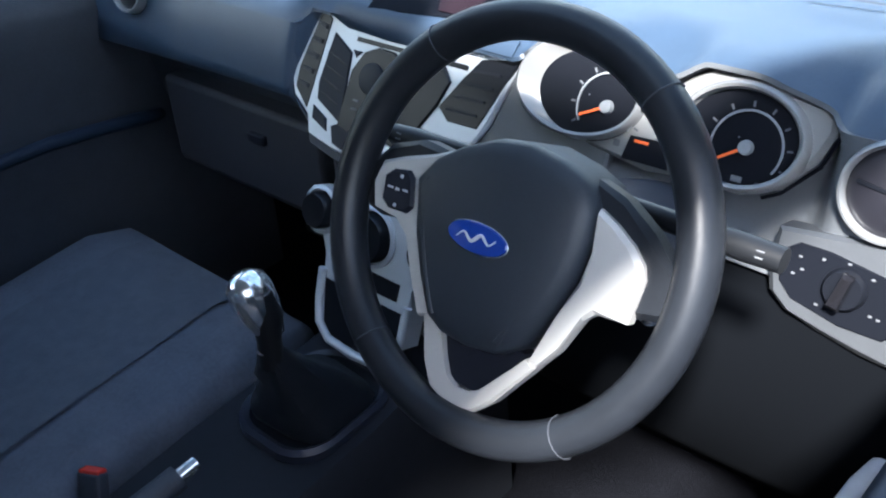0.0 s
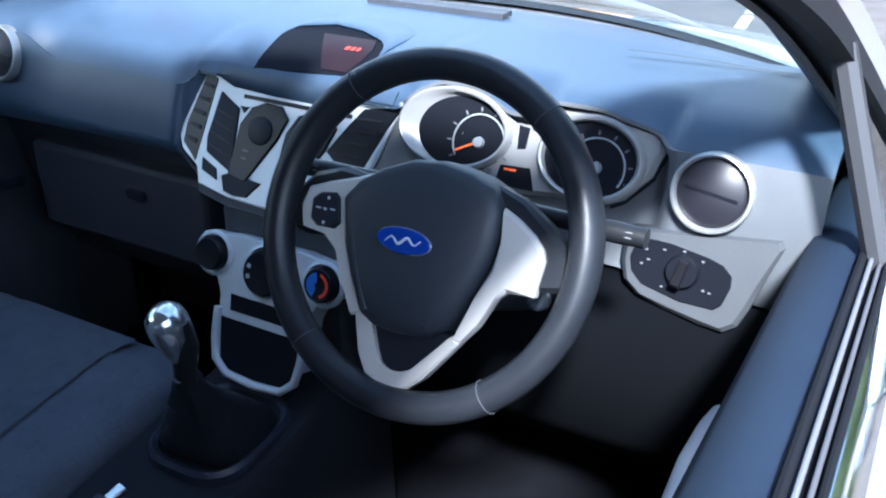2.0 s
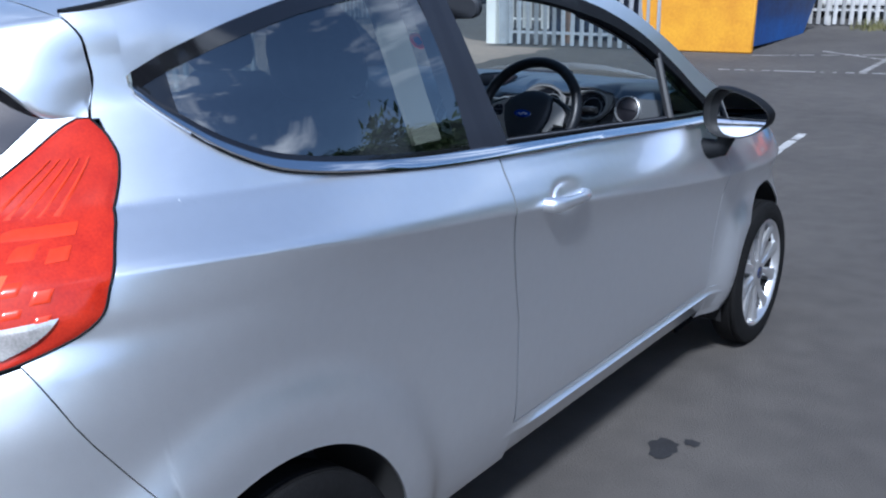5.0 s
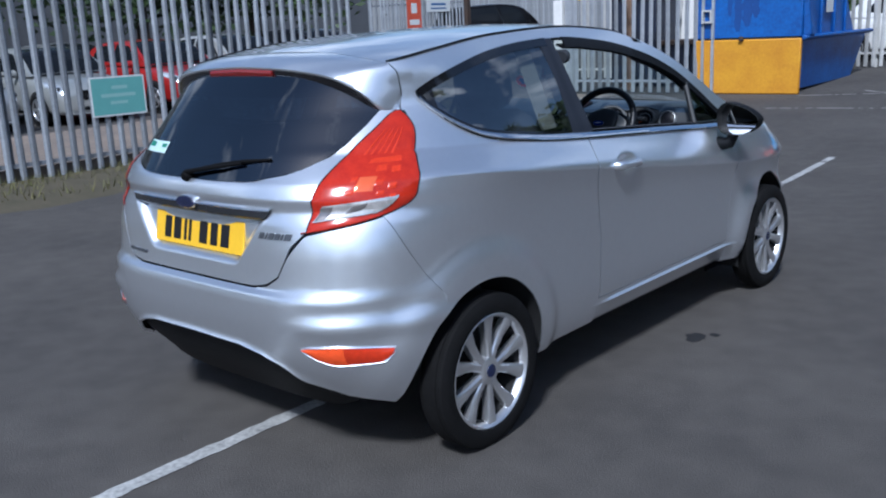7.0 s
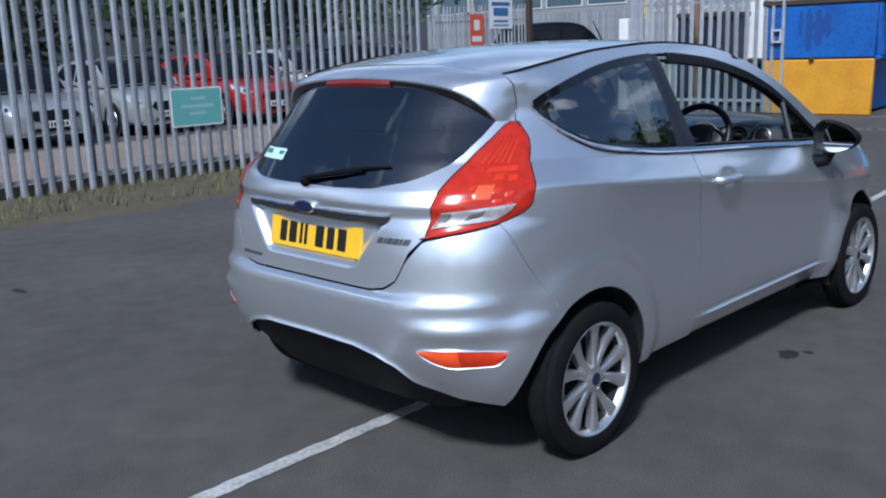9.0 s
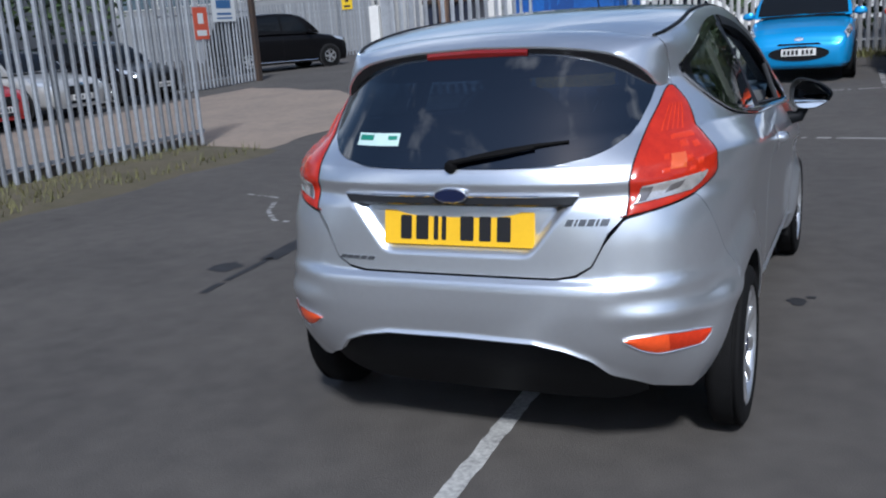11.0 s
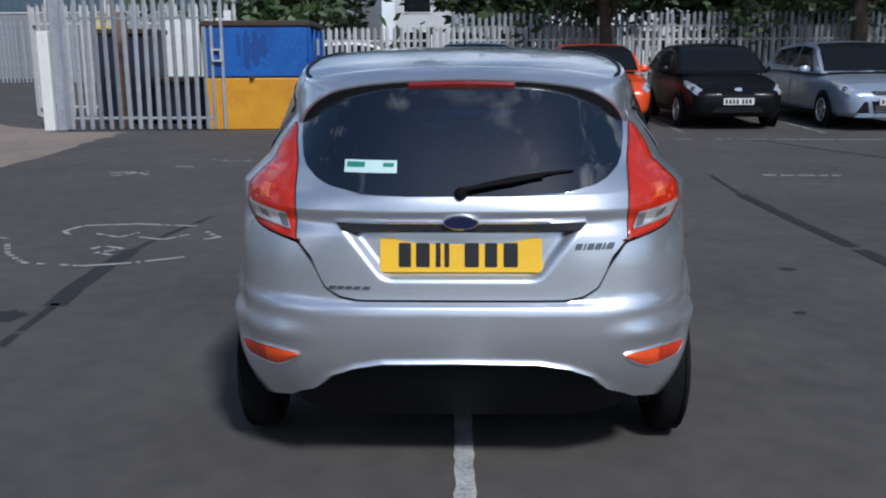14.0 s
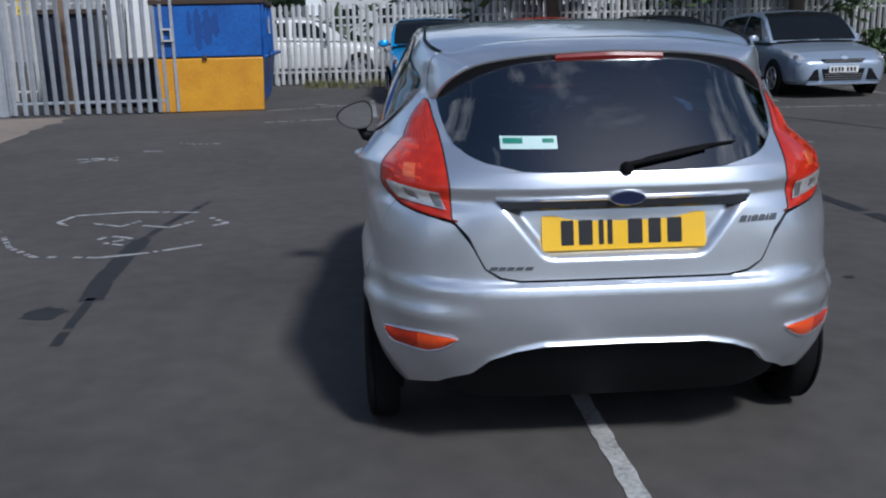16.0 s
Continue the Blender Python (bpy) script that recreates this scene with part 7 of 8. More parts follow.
# column and stalks
M_STALK = mat("stalk_black", (0.009, 0.010, 0.012), 0.4, spec=0.3)
g = Geo()
rows = []
for d, w, h in ((-0.03, 0.060, 0.060), (-0.09, 0.068, 0.062), (-0.18, 0.075, 0.065), (-0.30, 0.080, 0.07)):
    rows.append([tuple(M_SW @ Vector((w * math.cos(a), h * math.sin(a) - 0.015, d))) for a in np.linspace(0, 2 * math.pi, 25)[:-1]])
g.grid(rows, loop=True)
part("steering_column", g, M_CABIN, car)
for s in (1, -1):
    base = M_SW @ Vector((s * 0.05, 0.045, -0.060))
    tip = M_SW @ Vector((0.205, 0.044, -0.055)) if s > 0 else M_SW @ Vector((-0.182, 0.040, -0.055))
    mid = base.lerp(tip, 0.55)
    g = Geo().tube([base, mid, base.lerp(tip, 0.8), tip], [0.009, 0.0095, 0.011, 0.010], 14)
    part("stalk", g, M_STALK, car, "black column stalk")
    for dz in (-0.0035, 0.0015):
        g = Geo().box((-0.003, dz, 0.009), (0.003, dz + 0.0012, 0.0105), Matrix.Translation(base.lerp(tip, 0.9)) @ M_SW.to_3x3().to_4x4())
        part("stalk_mark", g, M_MARK, car)
g = Geo().lathe([(0.012, 0), (0.012, 0.012), (0.0, 0.014)], Matrix.Translation((0.452, 1.59, 0.865)) @ M_SW.to_3x3().to_4x4(), 16)
part("ignition_lock", g, M_KNOB, car)

# ---------- console, gear lever, handbrake ----------
g = Geo()
rows = []
for y, w, z in ((1.80, 0.11, 0.60), (1.66, 0.115, 0.565), (1.55, 0.12, 0.548), (1.40, 0.12, 0.535), (1.25, 0.115, 0.52), (1.0, 0.11, 0.50), (0.7, 0.10, 0.48)):
    rows.append([(-w - 0.012, y, 0.25), (-w, y, z - 0.03), (-w + 0.02, y, z), (w - 0.02, y, z), (w, y, z - 0.03), (w + 0.012, y, 0.25)])
g.grid(rows)
console = part("centre_console", g, mat("console_black", (0.014, 0.016, 0.021), 0.6, spec=0.12, vary=0.1), car, "black centre console")
gx, gy = 0.004, 1.535
sur = rounded(0.160, 0.185, 0.055, 6)
g = Geo()
rows = []
for k, h in ((1.0, 0.535), (1.0, 0.556), (0.94, 0.562), (0.86, 0.558)):
    rows.append([(gx + x * k, gy + y * k, h + 0.06 * (y * k)) for x, y in sur])
g.grid(rows, loop=True)
part("gear_surround", g, mat("gear_surround_black", (0.018, 0.022, 0.036), 0.4, spec=0.35), console)
g = Geo()
rows = []
for i, (k, h) in enumerate(((0.86, 0.556), (0.82, 0.575), (0.66, 0.592), (0.60, 0.606), (0.44, 0.624), (0.40, 0.640), (0.26, 0.664), (0.16, 0.690))):
    t = i / 7
    rows.append([(gx + 0.014 * t + x * k * (1 + 0.05 * math.sin(9 * a + i)), gy - 0.062 * t + y * k * (0.86 + 0.05 * math.cos(7 * a - i)), h + 0.05 * y * k * (1 - t)) for a, (x, y) in enumerate(sur)])
g.grid(rows, loop=True)
part("gear_gaiter", g, M_LEATHER, console, "black leather gaiter")
g = Geo().tube([(0.018, 1.472, 0.665), (0.022, 1.472, 0.705), (0.022, 1.474, 0.735), (0.020, 1.472, 0.770)], [0.016, 0.015, 0.020, 0.014], 14)
lever = part("gear_lever", g, M_STALK, console, "black gear lever with a polished knob")
g = Geo().lathe([(0.013, -0.036), (0.018, -0.022), (0.0225, -0.004), (0.0235, 0.012), (0.021, 0.024), (0.012, 0.0315), (0.0, 0.033)], pose(0.012, 1.470, 0.752, 10, -14, 0) @ Matrix.Diagonal((1.06, 1.2, 1.28, 1.0)), 28)
part("gear_knob", g, M_KNOB, lever)
g = Geo().lathe([(0.015, -0.004), (0.016, 0.0), (0.014, 0.005)], pose(0.019, 1.472, 0.690), 20)
part("lever_collar", g, M_KNOB, lever)
g = Geo().tube([(0.018, 0.98, 0.540), (0.020, 1.14, 0.565), (0.021, 1.27, 0.592), (0.021, 1.320, 0.599)], [0.018, 0.017, 0.018, 0.016], 12)
hb = part("handbrake", g, M_CABIN, console, "black handbrake with a bright button")
g = Geo().tube([(0.021, 1.320, 0.599), (0.022, 1.345, 0.603)], 0.009, 12)
part("handbrake_button", g, M_KNOB, hb)
g = Geo().box((-0.018, -0.010, 0.0), (0.018, 0.010, 0.05), pose(-0.100, 1.262, 0.510, -25, -10, 20))
bk = part("belt_buckle", g, M_CABIN, console, bevel=0.004)
g = Geo().box((-0.016, -0.008, 0.046), (0.016, 0.008, 0.054), pose(-0.100, 1.262, 0.510, -25, -10, 20))
part("buckle_button", g, M_RED, bk, bevel=0.002)

# ---------- seats ----------
def seat(cx, name, slide):
    """Front seat: bolstered cushion, back and headrest."""
    root = part(name, Geo().box((cx - 0.2, 0.55 + slide, 0.24), (cx + 0.2, 1.1 + slide, 0.34)), M_CABIN, car, "dark grey cloth front seat")

    def cushion(nm, rows_, m, u):
        g = Geo()
        rr = []
        for row in rows_:
            y0, z0, wx, th, ny, nz = row
            pts = []
            for k in range(28):
                a = 2 * math.pi * k / 28
                c, s_ = math.cos(a), math.sin(a)
                x = wx * math.copysign(abs(c) ** 0.55, c)
                t = th * math.copysign(abs(s_) ** 0.7, s_)
                t += 0.028 * max(0, abs(x / wx) - 0.55) / 0.45 if s_ > 0 else 0
                pts.append((cx + x, y0 + t * ny, z0 + t * nz))
            rr.append(pts)
        g.grid(rr, loop=True)
        for r in (0, -1):
            b = len(g.v)
            g.add(rr[r], [tuple(range(28))])
        return part(nm, g, m, root, angle=50)
    y = slide
    cushion("seat_cushion", [(0.72 + y, 0.45, 0.235, 0.07, 0, 1), (0.80 + y, 0.455, 0.25, 0.085, 0, 1), (1.0 + y, 0.475, 0.255, 0.09, 0, 1), (1.18 + y, 0.495, 0.255, 0.09, 0, 1), (1.25 + y, 0.49, 0.245, 0.075, 0, 1), (1.285 + y, 0.475, 0.22, 0.04, 0, 1)], M_CLOTH, 0)
    cushion("backrest", [(0.70 + y, 0.50, 0.23, 0.06, 0.96, 0.27), (0.66 + y, 0.62, 0.25, 0.08, 0.96, 0.27), (0.60 + y, 0.82, 0.255, 0.08, 0.96, 0.27), (0.55 + y, 0.98, 0.24, 0.07, 0.96, 0.27), (0.52 + y, 1.07, 0.20, 0.055, 0.96, 0.27), (0.51 + y, 1.11, 0.14, 0.03, 0.96, 0.27)], M_CLOTH, 0)
    cushion("headrest", [(0.50 + y, 1.13, 0.10, 0.04, 0.96, 0.27), (0.49 + y, 1.16, 0.125, 0.05, 0.96, 0.27), (0.475 + y, 1.24, 0.125, 0.05, 0.96, 0.27), (0.465 + y, 1.29, 0.11, 0.04, 0.96, 0.27), (0.462 + y, 1.31, 0.08, 0.02, 0.96, 0.27)], M_CLOTH, 0)
    g = Geo().grid([[(cx + x, yy + y, z) for x in np.linspace(-0.13, 0.13, 6)] for yy, z in ((0.80, 0.5455), (1.0, 0.5685), (1.18, 0.5885), (1.24, 0.578))])
    part("seat_panel", g, M_CLOTHLIGHT, root)
    return root


seat(0.37, "driver_seat", 0.06)
seat(-0.37, "passenger_seat", 0.38)
g = Geo()
rows = [[(x, y, z) for x in np.linspace(-0.60, 0.60, 13)] for y, z in ((0.34, 0.40), (0.36, 0.53), (0.28, 0.56), (-0.05, 0.53), (-0.12, 0.56), (-0.20, 0.80), (-0.26, 0.98), (-0.30, 1.0), (-0.34, 0.96), (-0.30, 0.5))]
g.grid(rows)
bench = part("rear_bench", g, M_CLOTH, car, "dark cloth rear seat", thick=0.03)
for x in (-0.33, 0.33):
    g = Geo().prism(rounded(0.22, 0.13, 0.04), -0.04, 0.04, Matrix.Translation((x, -0.275, 1.05)) @ Matrix.Rotation(radians(80), 4, "X"), 0.02)
    part("rear_headrest", g, M_CLOTH, bench)

# ---------- inner trim ----------
for s in (1, -1):
    def inn(y, z, d):
        return (s * (float(side_x(y, z)) - d), y, z)
    # door card with a padded top
    g = Geo()
    rows = []
    for y in np.linspace(0.70, 2.02, 34):
        zb = float(belt(y))
        rows.append([(s * (float(side_x(y, zb)) - 0.016), y, zb + 0.008), (s * (float(side_x(y, zb)) - 0.040), y, zb + 0.013), (s * (float(side_x(y, zb)) - 0.074), y, zb - 0.004), (s * (float(side_x(y, zb)) - 0.088), y, zb - 0.04),
                     (s * 0.700, y, 0.84), (s * 0.705, y, 0.72), (s * 0.70, y, 0.45), (s * 0.70, y, 0.25)])
    g.grid(rows)
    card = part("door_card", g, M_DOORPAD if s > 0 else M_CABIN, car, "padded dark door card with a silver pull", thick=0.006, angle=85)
    g = Geo().tube([(s * 0.698, 1.800, 0.690), (s * 0.668, 1.770, 0.705), (s * 0.648, 1.710, 0.720), (s * 0.640, 1.640, 0.730), (s * 0.638, 1.560, 0.737), (s * 0.642, 1.480, 0.735), (s * 0.655, 1.400, 0.725), (s * 0.698, 1.340, 0.710)], [0.010, 0.0115, 0.012, 0.012, 0.012, 0.012, 0.0115, 0.010], 12)
    part("door_pull", g, M_PULL if s > 0 else M_DOORPAD, card, "bright silver door pull" if s > 0 else "")
    # windscreen pillar trim
    g = Geo()
    rows = []
    for y in np.linspace(1.36, 2.16, 24):
        zr = float(rail(y))
        x = float(side_x(y, zr))
        rows.append([(s * (x - 0.012), y, zr - 0.012), (s * (x - 0.075), y + 0.02, zr - 0.005), (s * (x - 0.080), y - 0.01, zr - 0.04), (s * (float(side_x(y, min(zr, float(win_top(y)))) ) - 0.03), y - 0.01, float(win_top(y)) - 0.03)])
    g.grid(rows)
    part("pillar_trim", g, M_CABIN, car, thick=0.006)
    # pale trim on the pillar behind the door
    g = Geo()
    rows = []
    for v in np.linspace(0, 1, 8):
        y = 0.535 + 0.02 * v
        z = float(belt(0.6)) + 0.03 + (1.36 - float(belt(0.6)) - 0.03) * v
        rows.append([(s * (float(side_x(y, z)) - 0.05), y + d, z) for d in (-0.045, 0.0, 0.045)])
    g.grid(rows)
    part("pillar_lining", g, M_TRIM, car, "pale grey pillar lining", thick=0.01)
    # lower side lining by the rear seat
    g = Geo()
    rows = []
    for y in np.linspace(-0.35, 0.72, 24):
        zt = float(belt(max(y, -0.09)))
        rows.append([(s * (float(side_x(y, zt)) - 0.022), y, zt + 0.0), (s * (float(side_x(y, zt)) - 0.05), y, zt - 0.01), (s * 0.60, y, 0.86), (s * 0.585, y, 0.5), (s * 0.56, y, 0.24)])
    g.grid(rows)
    part("side_lining", g, M_CABIN, car, thick=0.006)
g = Geo()
rows = []
for y in np.linspace(-0.20, 1.38, 24):
    zr, zc = float(rail(y)), float(roof_c(y))
    w = float(side_x(y, zr)) - 0.02
    rows.append([(w * u, y, zr - 0.03 + (zc - zr - 0.004) * (1 - abs(u) ** 2.6)) for u in np.linspace(-1, 1, 21)])
g.grid(rows)
part("roof_lining", g, M_ROOFLINING, car, thick=0.006)
g = Geo().prism(rounded(0.235, 0.068, 0.03), -0.012, 0.022, Matrix.Translation((0.02, 1.53, 1.285)) @ Matrix.Rotation(radians(97), 4, "X") @ Matrix.Rotation(radians(12), 4, "Y"), 0.008)
im = part("rear_view_mirror", g, M_CABIN, car, "black rear-view mirror")
g = Geo().tube([(0.02, 1.545, 1.30), (0.01, 1.56, 1.34)], 0.012, 10)
part("mirror_stem", g, M_CABIN, im)
g = Geo().lathe([(0.038, 0.0), (0.036, 0.002), (0.0, 0.002)], Matrix.Translation((-0.46, 1.965, 1.135)) @ Matrix.Rotation(radians(30), 4, "X") @ Matrix.Rotation(radians(-90), 4, "X"), 28)
td = part("windscreen_disc", g, M_RED, ws, "round red and blue disc on the windscreen")
g = Geo().lathe([(0.020, 0.002), (0.0, 0.003)], Matrix.Translation((-0.46, 1.963, 1.135)) @ Matrix.Rotation(radians(-60), 4, "X"), 24)
part("disc_centre", g, M_BADGEBLUE, td)
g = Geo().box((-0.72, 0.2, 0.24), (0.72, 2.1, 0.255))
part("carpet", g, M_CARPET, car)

# scent tag hung from the mirror
tag = thing("air_freshener", "small red card air freshener hung from the rear-view mirror", "air freshener")
part("card", Geo().prism(rounded(0.032, 0.055, 0.008, 3), -0.0015, 0.0015, Matrix.Translation((-0.01, 1.548, 1.205)) @ Matrix.Rotation(radians(90), 4, "X") @ Matrix.Rotation(radians(25), 4, "Y"), 0.0005), mat("red_card", (0.35, 0.05, 0.05), 0.6, second=(0.12, 0.03, 0.04)), tag)
part("cord", Geo().tube([(-0.01, 1.548, 1.232), (-0.004, 1.545, 1.255), (0.008, 1.54, 1.272)], 0.0012, 5), M_CABIN, tag)

# ---------- other parked cars ----------
M_WINDOW = mat("car_window", (0.010, 0.012, 0.015), 0.05, spec=0.14)
M_LENS = mat("headlamp_lens", (0.70, 0.73, 0.76), 0.10, 0.55, coat=1.0, vary=0.2, scale=20)
M_DARKLAMP = mat("dark_lamp", (0.05, 0.052, 0.055), 0.2, 0.3, coat=0.8)
PAINTS = {}


def paint(name, c, metal=0.3):
    if name not in PAINTS:
        dark = max(c) < 0.03
        PAINTS[name] = mat(name + "_car_paint", c, 0.3, metal, vary=0.03, scale=30, coat=0.10 if dark else 0.8, spec=0.12 if dark else 0.5)
    return PAINTS[name]


def parked_car(name, label, m, body, L=3.95, W=1.72, H=1.46, nose=0.78, boot=0.0, style="hexagon", group="cars parked along the fence"):
    """A small car with its nose towards -y: lofted hull and glasshouse, panes, lamps, grille, plate and wheels."""
    root = thing(name, label, "car", group)
    hw = W / 2
    hull = np.array([(0.0, 0.70, 0.27, 0.57), (0.04, 0.80, 0.21, 0.62), (0.12, 0.885, 0.19, nose - 0.10), (0.28, 0.95, 0.185, nose - 0.02), (0.6, 0.985, 0.18, nose + 0.055), (1.05, 1.0, 0.18, nose + 0.125), (1.5, 1.0, 0.18, max(0.93, nose + 0.14)),
                     (2.4, 1.0, 0.18, max(0.96, nose + 0.15)), (3.2, 0.985, 0.18, max(1.0, nose + 0.17)), (L - 0.35, 0.94, 0.2, max(1.0, nose + 0.17)), (L - 0.08, 0.88, 0.26, 0.98), (L, 0.78, 0.34, 0.86)])
    ring_h = np.array([(0.0, 0.0), (0.55, 0.0), (0.88, 0.03), (0.955, 0.13), (0.985, 0.36), (1.0, 0.60), (0.985, 0.80), (0.935, 0.92), (0.80, 0.975), (0.42, 1.0), (0.0, 1.006)])
    base_z = np.interp(2.0, hull[:, 0], hull[:, 3])
    gh = np.array([(1.10, 0.90, nose + 0.12, nose + 0.135), (1.33, 0.87, nose + 0.13, nose + 0.135 + (H - nose - 0.135) * 0.42), (1.62, 0.82, base_z - 0.03, nose + 0.135 + (H - nose - 0.135) * 0.80), (1.95, 0.765, base_z - 0.02, H - 0.03), (2.4, 0.745, base_z, H), (3.0, 0.745, base_z, H - 0.02),
                   (3.45 + boot, 0.73, base_z + 0.01, H - 0.085), (3.70 + boot * 0.9, 0.76, base_z + 0.01, 1.13 + 0.5 * (H - 1.46)), (L - 0.05, 0.80, 0.97, 0.99)])

    def sec(table, y, c):
        return float(np.interp(y, table[:, 0], table[:, c]))

    def hull_pt(y, q, s=1, out=0.0):
        """q runs along the half ring from the floor's middle to the roof side's middle."""
        u, v = (float(np.interp(q, range(len(ring_h)), ring_h[:, c])) for c in (0, 1))
        w, zb, zt = hw * sec(hull, y, 1), sec(hull, y, 2), sec(hull, y, 3)
        return Vector((s * (u * w + out * min(1.0, u * 1.2)), y - (out if y < 0.3 else 0.0), zb + (zt - zb) * v + (out if q > 6 else 0.0)))

    def house_pt(y, q, s=1, out=0.0):
        kt, zb, zt = sec(gh, y, 1), sec(gh, y, 2), sec(gh, y, 3)
        wb = hw * 0.93
        wm = wb + (hw * kt - wb) * min(1.0, (zt - zb) / (H - 0.95))
        half = [(wb, zb), (wb + (wm - wb) * 0.55, zb + (zt - zb) * 0.55), (wm, zb + (zt - zb) * 0.86), (wm * 0.90, zb + (zt - zb) * 0.965), (wm * 0.5, zt), (0.0, zt + 0.012)]
        x, z = (float(np.interp(q, range(6), [p[c] for p in half])) for c in (0, 1))
        return Vector((s * (x + (out if q < 2.6 else 0.0)), y - (out if y < 1.9 else 0.0), z + (out if q > 2 else 0.0)))

    def patch(nm, fn, corners, mm, n=(8, 7), thick=0.004, label="", out=0.006, s=1):
        """A piece laid on a surface between four (y, q) corners."""
        (a, b, c, d) = corners
        rows = []
        for i in range(n[0]):
            t = i / (n[0] - 1)
            p0, p1 = (a[0] + (b[0] - a[0]) * t, a[1] + (b[1] - a[1]) * t), (d[0] + (c[0] - d[0]) * t, d[1] + (c[1] - d[1]) * t)
            rows.append([tuple(m @ fn(p0[0] + (p1[0] - p0[0]) * k / (n[1] - 1), p0[1] + (p1[1] - p0[1]) * k / (n[1] - 1), s, out)) for k in range(n[1])])
        return part(nm, Geo().grid(rows), mm, root, label, thick=thick)

    ys_h = sorted(set(list(hull[:, 0]) + list(np.linspace(0, 1.2, 19)) + list(np.linspace(1.4, L, 14))))
    rows = []
    for y in ys_h:
        r_ = [hull_pt(y, q) for q in np.linspace(0, 10, 31)]
        rows.append([tuple(m @ Vector((-p.x, p.y, p.z))) for p in r_[::-1]][:-1] + [tuple(m @ p) for p in r_])
    g = Geo().grid(rows)
    g.add(rows[0], [tuple(range(len(rows[0])))])
    g.add(rows[-1], [tuple(range(len(rows[0])))])
    part("hull", g, body, root, angle=48)
    rows = []
    for y in sorted(set(list(gh[:, 0]) + list(np.linspace(1.10, L - 0.05, 26)))):
        r_ = [house_pt(y, q) for q in np.linspace(0, 5, 21)]
        rows.append([tuple(m @ Vector((-p.x, p.y, p.z))) for p in r_][:-1] + [tuple(m @ p) for p in r_[::-1]])
    part("roof", Geo().grid(rows), body, root, angle=48)
    # windscreen across both halves
    rows = []
    for y in np.linspace(1.135, 1.90, 9):
        half = [house_pt(y, q, 1, 0.006) for q in np.linspace(2.75, 5, 9)]
        rows.append([tuple(m @ Vector((-p.x, p.y, p.z))) for p in half][:-1] + [tuple(m @ p) for p in half[::-1]])
    part("windscreen", Geo().grid(rows), M_WINDOW, root, thick=0.004)
    part("scuttle", Geo().grid([[tuple(m @ Vector((x * hw, y + 0.05 * x * x, z))) for y, z in ((1.02, nose + 0.128), (1.09, nose + 0.150), (1.15, nose + 0.165))] for x in np.linspace(-0.80, 0.80, 11)]), M_BLACKPLASTIC, root, thick=0.006)
    for k in (-0.45, 0.10):
        part("wiper", Geo().tube([m @ Vector((hw * (k + t * 0.5), 1.10 + 0.03 * t, nose + 0.175 + 0.02 * t)) for t in (0, 0.5, 1)], 0.007, 6), M_BLACKPLASTIC, root)
    for s in (1, -1):
        patch("side_window", house_pt, ((1.50, 0.25), (1.86, 1.85), (2.42, 1.95), (2.42, 0.25)), M_WINDOW, s=s)
        patch("side_window", house_pt, ((2.50, 0.25), (2.50, 1.95), (3.15 + boot, 1.85), (3.35 + boot, 0.45)), M_WINDOW, s=s)
        if style == "oval":
            lamp_c = ((0.10, 6.2), (0.12, 7.4), (0.46, 7.35), (0.40, 6.5))
        else:
            lamp_c = ((0.050, 6.1), (0.085, 7.9), (0.62, 7.15), (0.50, 6.35))
        lamp = patch("headlamp", hull_pt, lamp_c, M_LENS, (7, 9), 0.006, s=s, out=0.010)
        c = m @ hull_pt(0.17, 6.9, s, 0.017)
        bowl = Geo().lathe([(0.0, 0.02), (0.030, 0.014), (0.044, 0.0)], Matrix.Translation(c) @ m.to_3x3().to_4x4() @ Matrix.Rotation(radians(62), 4, "X"), 16)
        ob = part("lamp_bowl", bowl, M_DARKLAMP, root)
        g = Geo().lathe([(0.0, 0.05), (0.05, 0.045), (0.085, 0.0), (0.08, -0.05), (0.0, -0.09)], m @ Matrix.Translation((s * (hw + 0.07), 1.55, base_z + 0.05)) @ Matrix.Diagonal((1.3, 0.7, 1.0, 1)), 14)
        part("door_mirror", g, body, root)
        part("mirror_arm", Geo().tube([m @ Vector((s * hw * 0.93, 1.56, base_z + 0.01)), m @ Vector((s * (hw + 0.06), 1.55, base_z + 0.03))], 0.018, 8), M_BLACKPLASTIC, root)
        for y in (0.80, L - 0.66):
            big = 0.05 if H > 1.7 else 0.0
            mw = m @ Matrix.Translation((s * (hw - 0.035), y, 0.295 + big)) @ Matrix.Rotation(radians(90 * s), 4, "Y")
            part("wheel_arch", Geo().lathe([(0.345 + big, 0.030), (0.345 + big, 0.036), (0.19, 0.036), (0.0, 0.036)], mw, 32), M_LINER, root)
            wh = part("wheel", Geo().lathe([(0.195, 0.050), (0.26 + big, 0.058), (0.285 + big, 0.050), (0.295 + big, 0.03), (0.295 + big, -0.14), (0.2, -0.16)], mw, 32), M_RUBBER, root)
            part("rim", Geo().lathe([(0.205, 0.052), (0.20, 0.060), (0.188, 0.058), (0.178, 0.040)], mw, 28), M_ALLOY, wh)
            part("rim_back", Geo().lathe([(0.19, 0.039), (0.0, 0.0385)], mw, 24), M_LINER, wh)
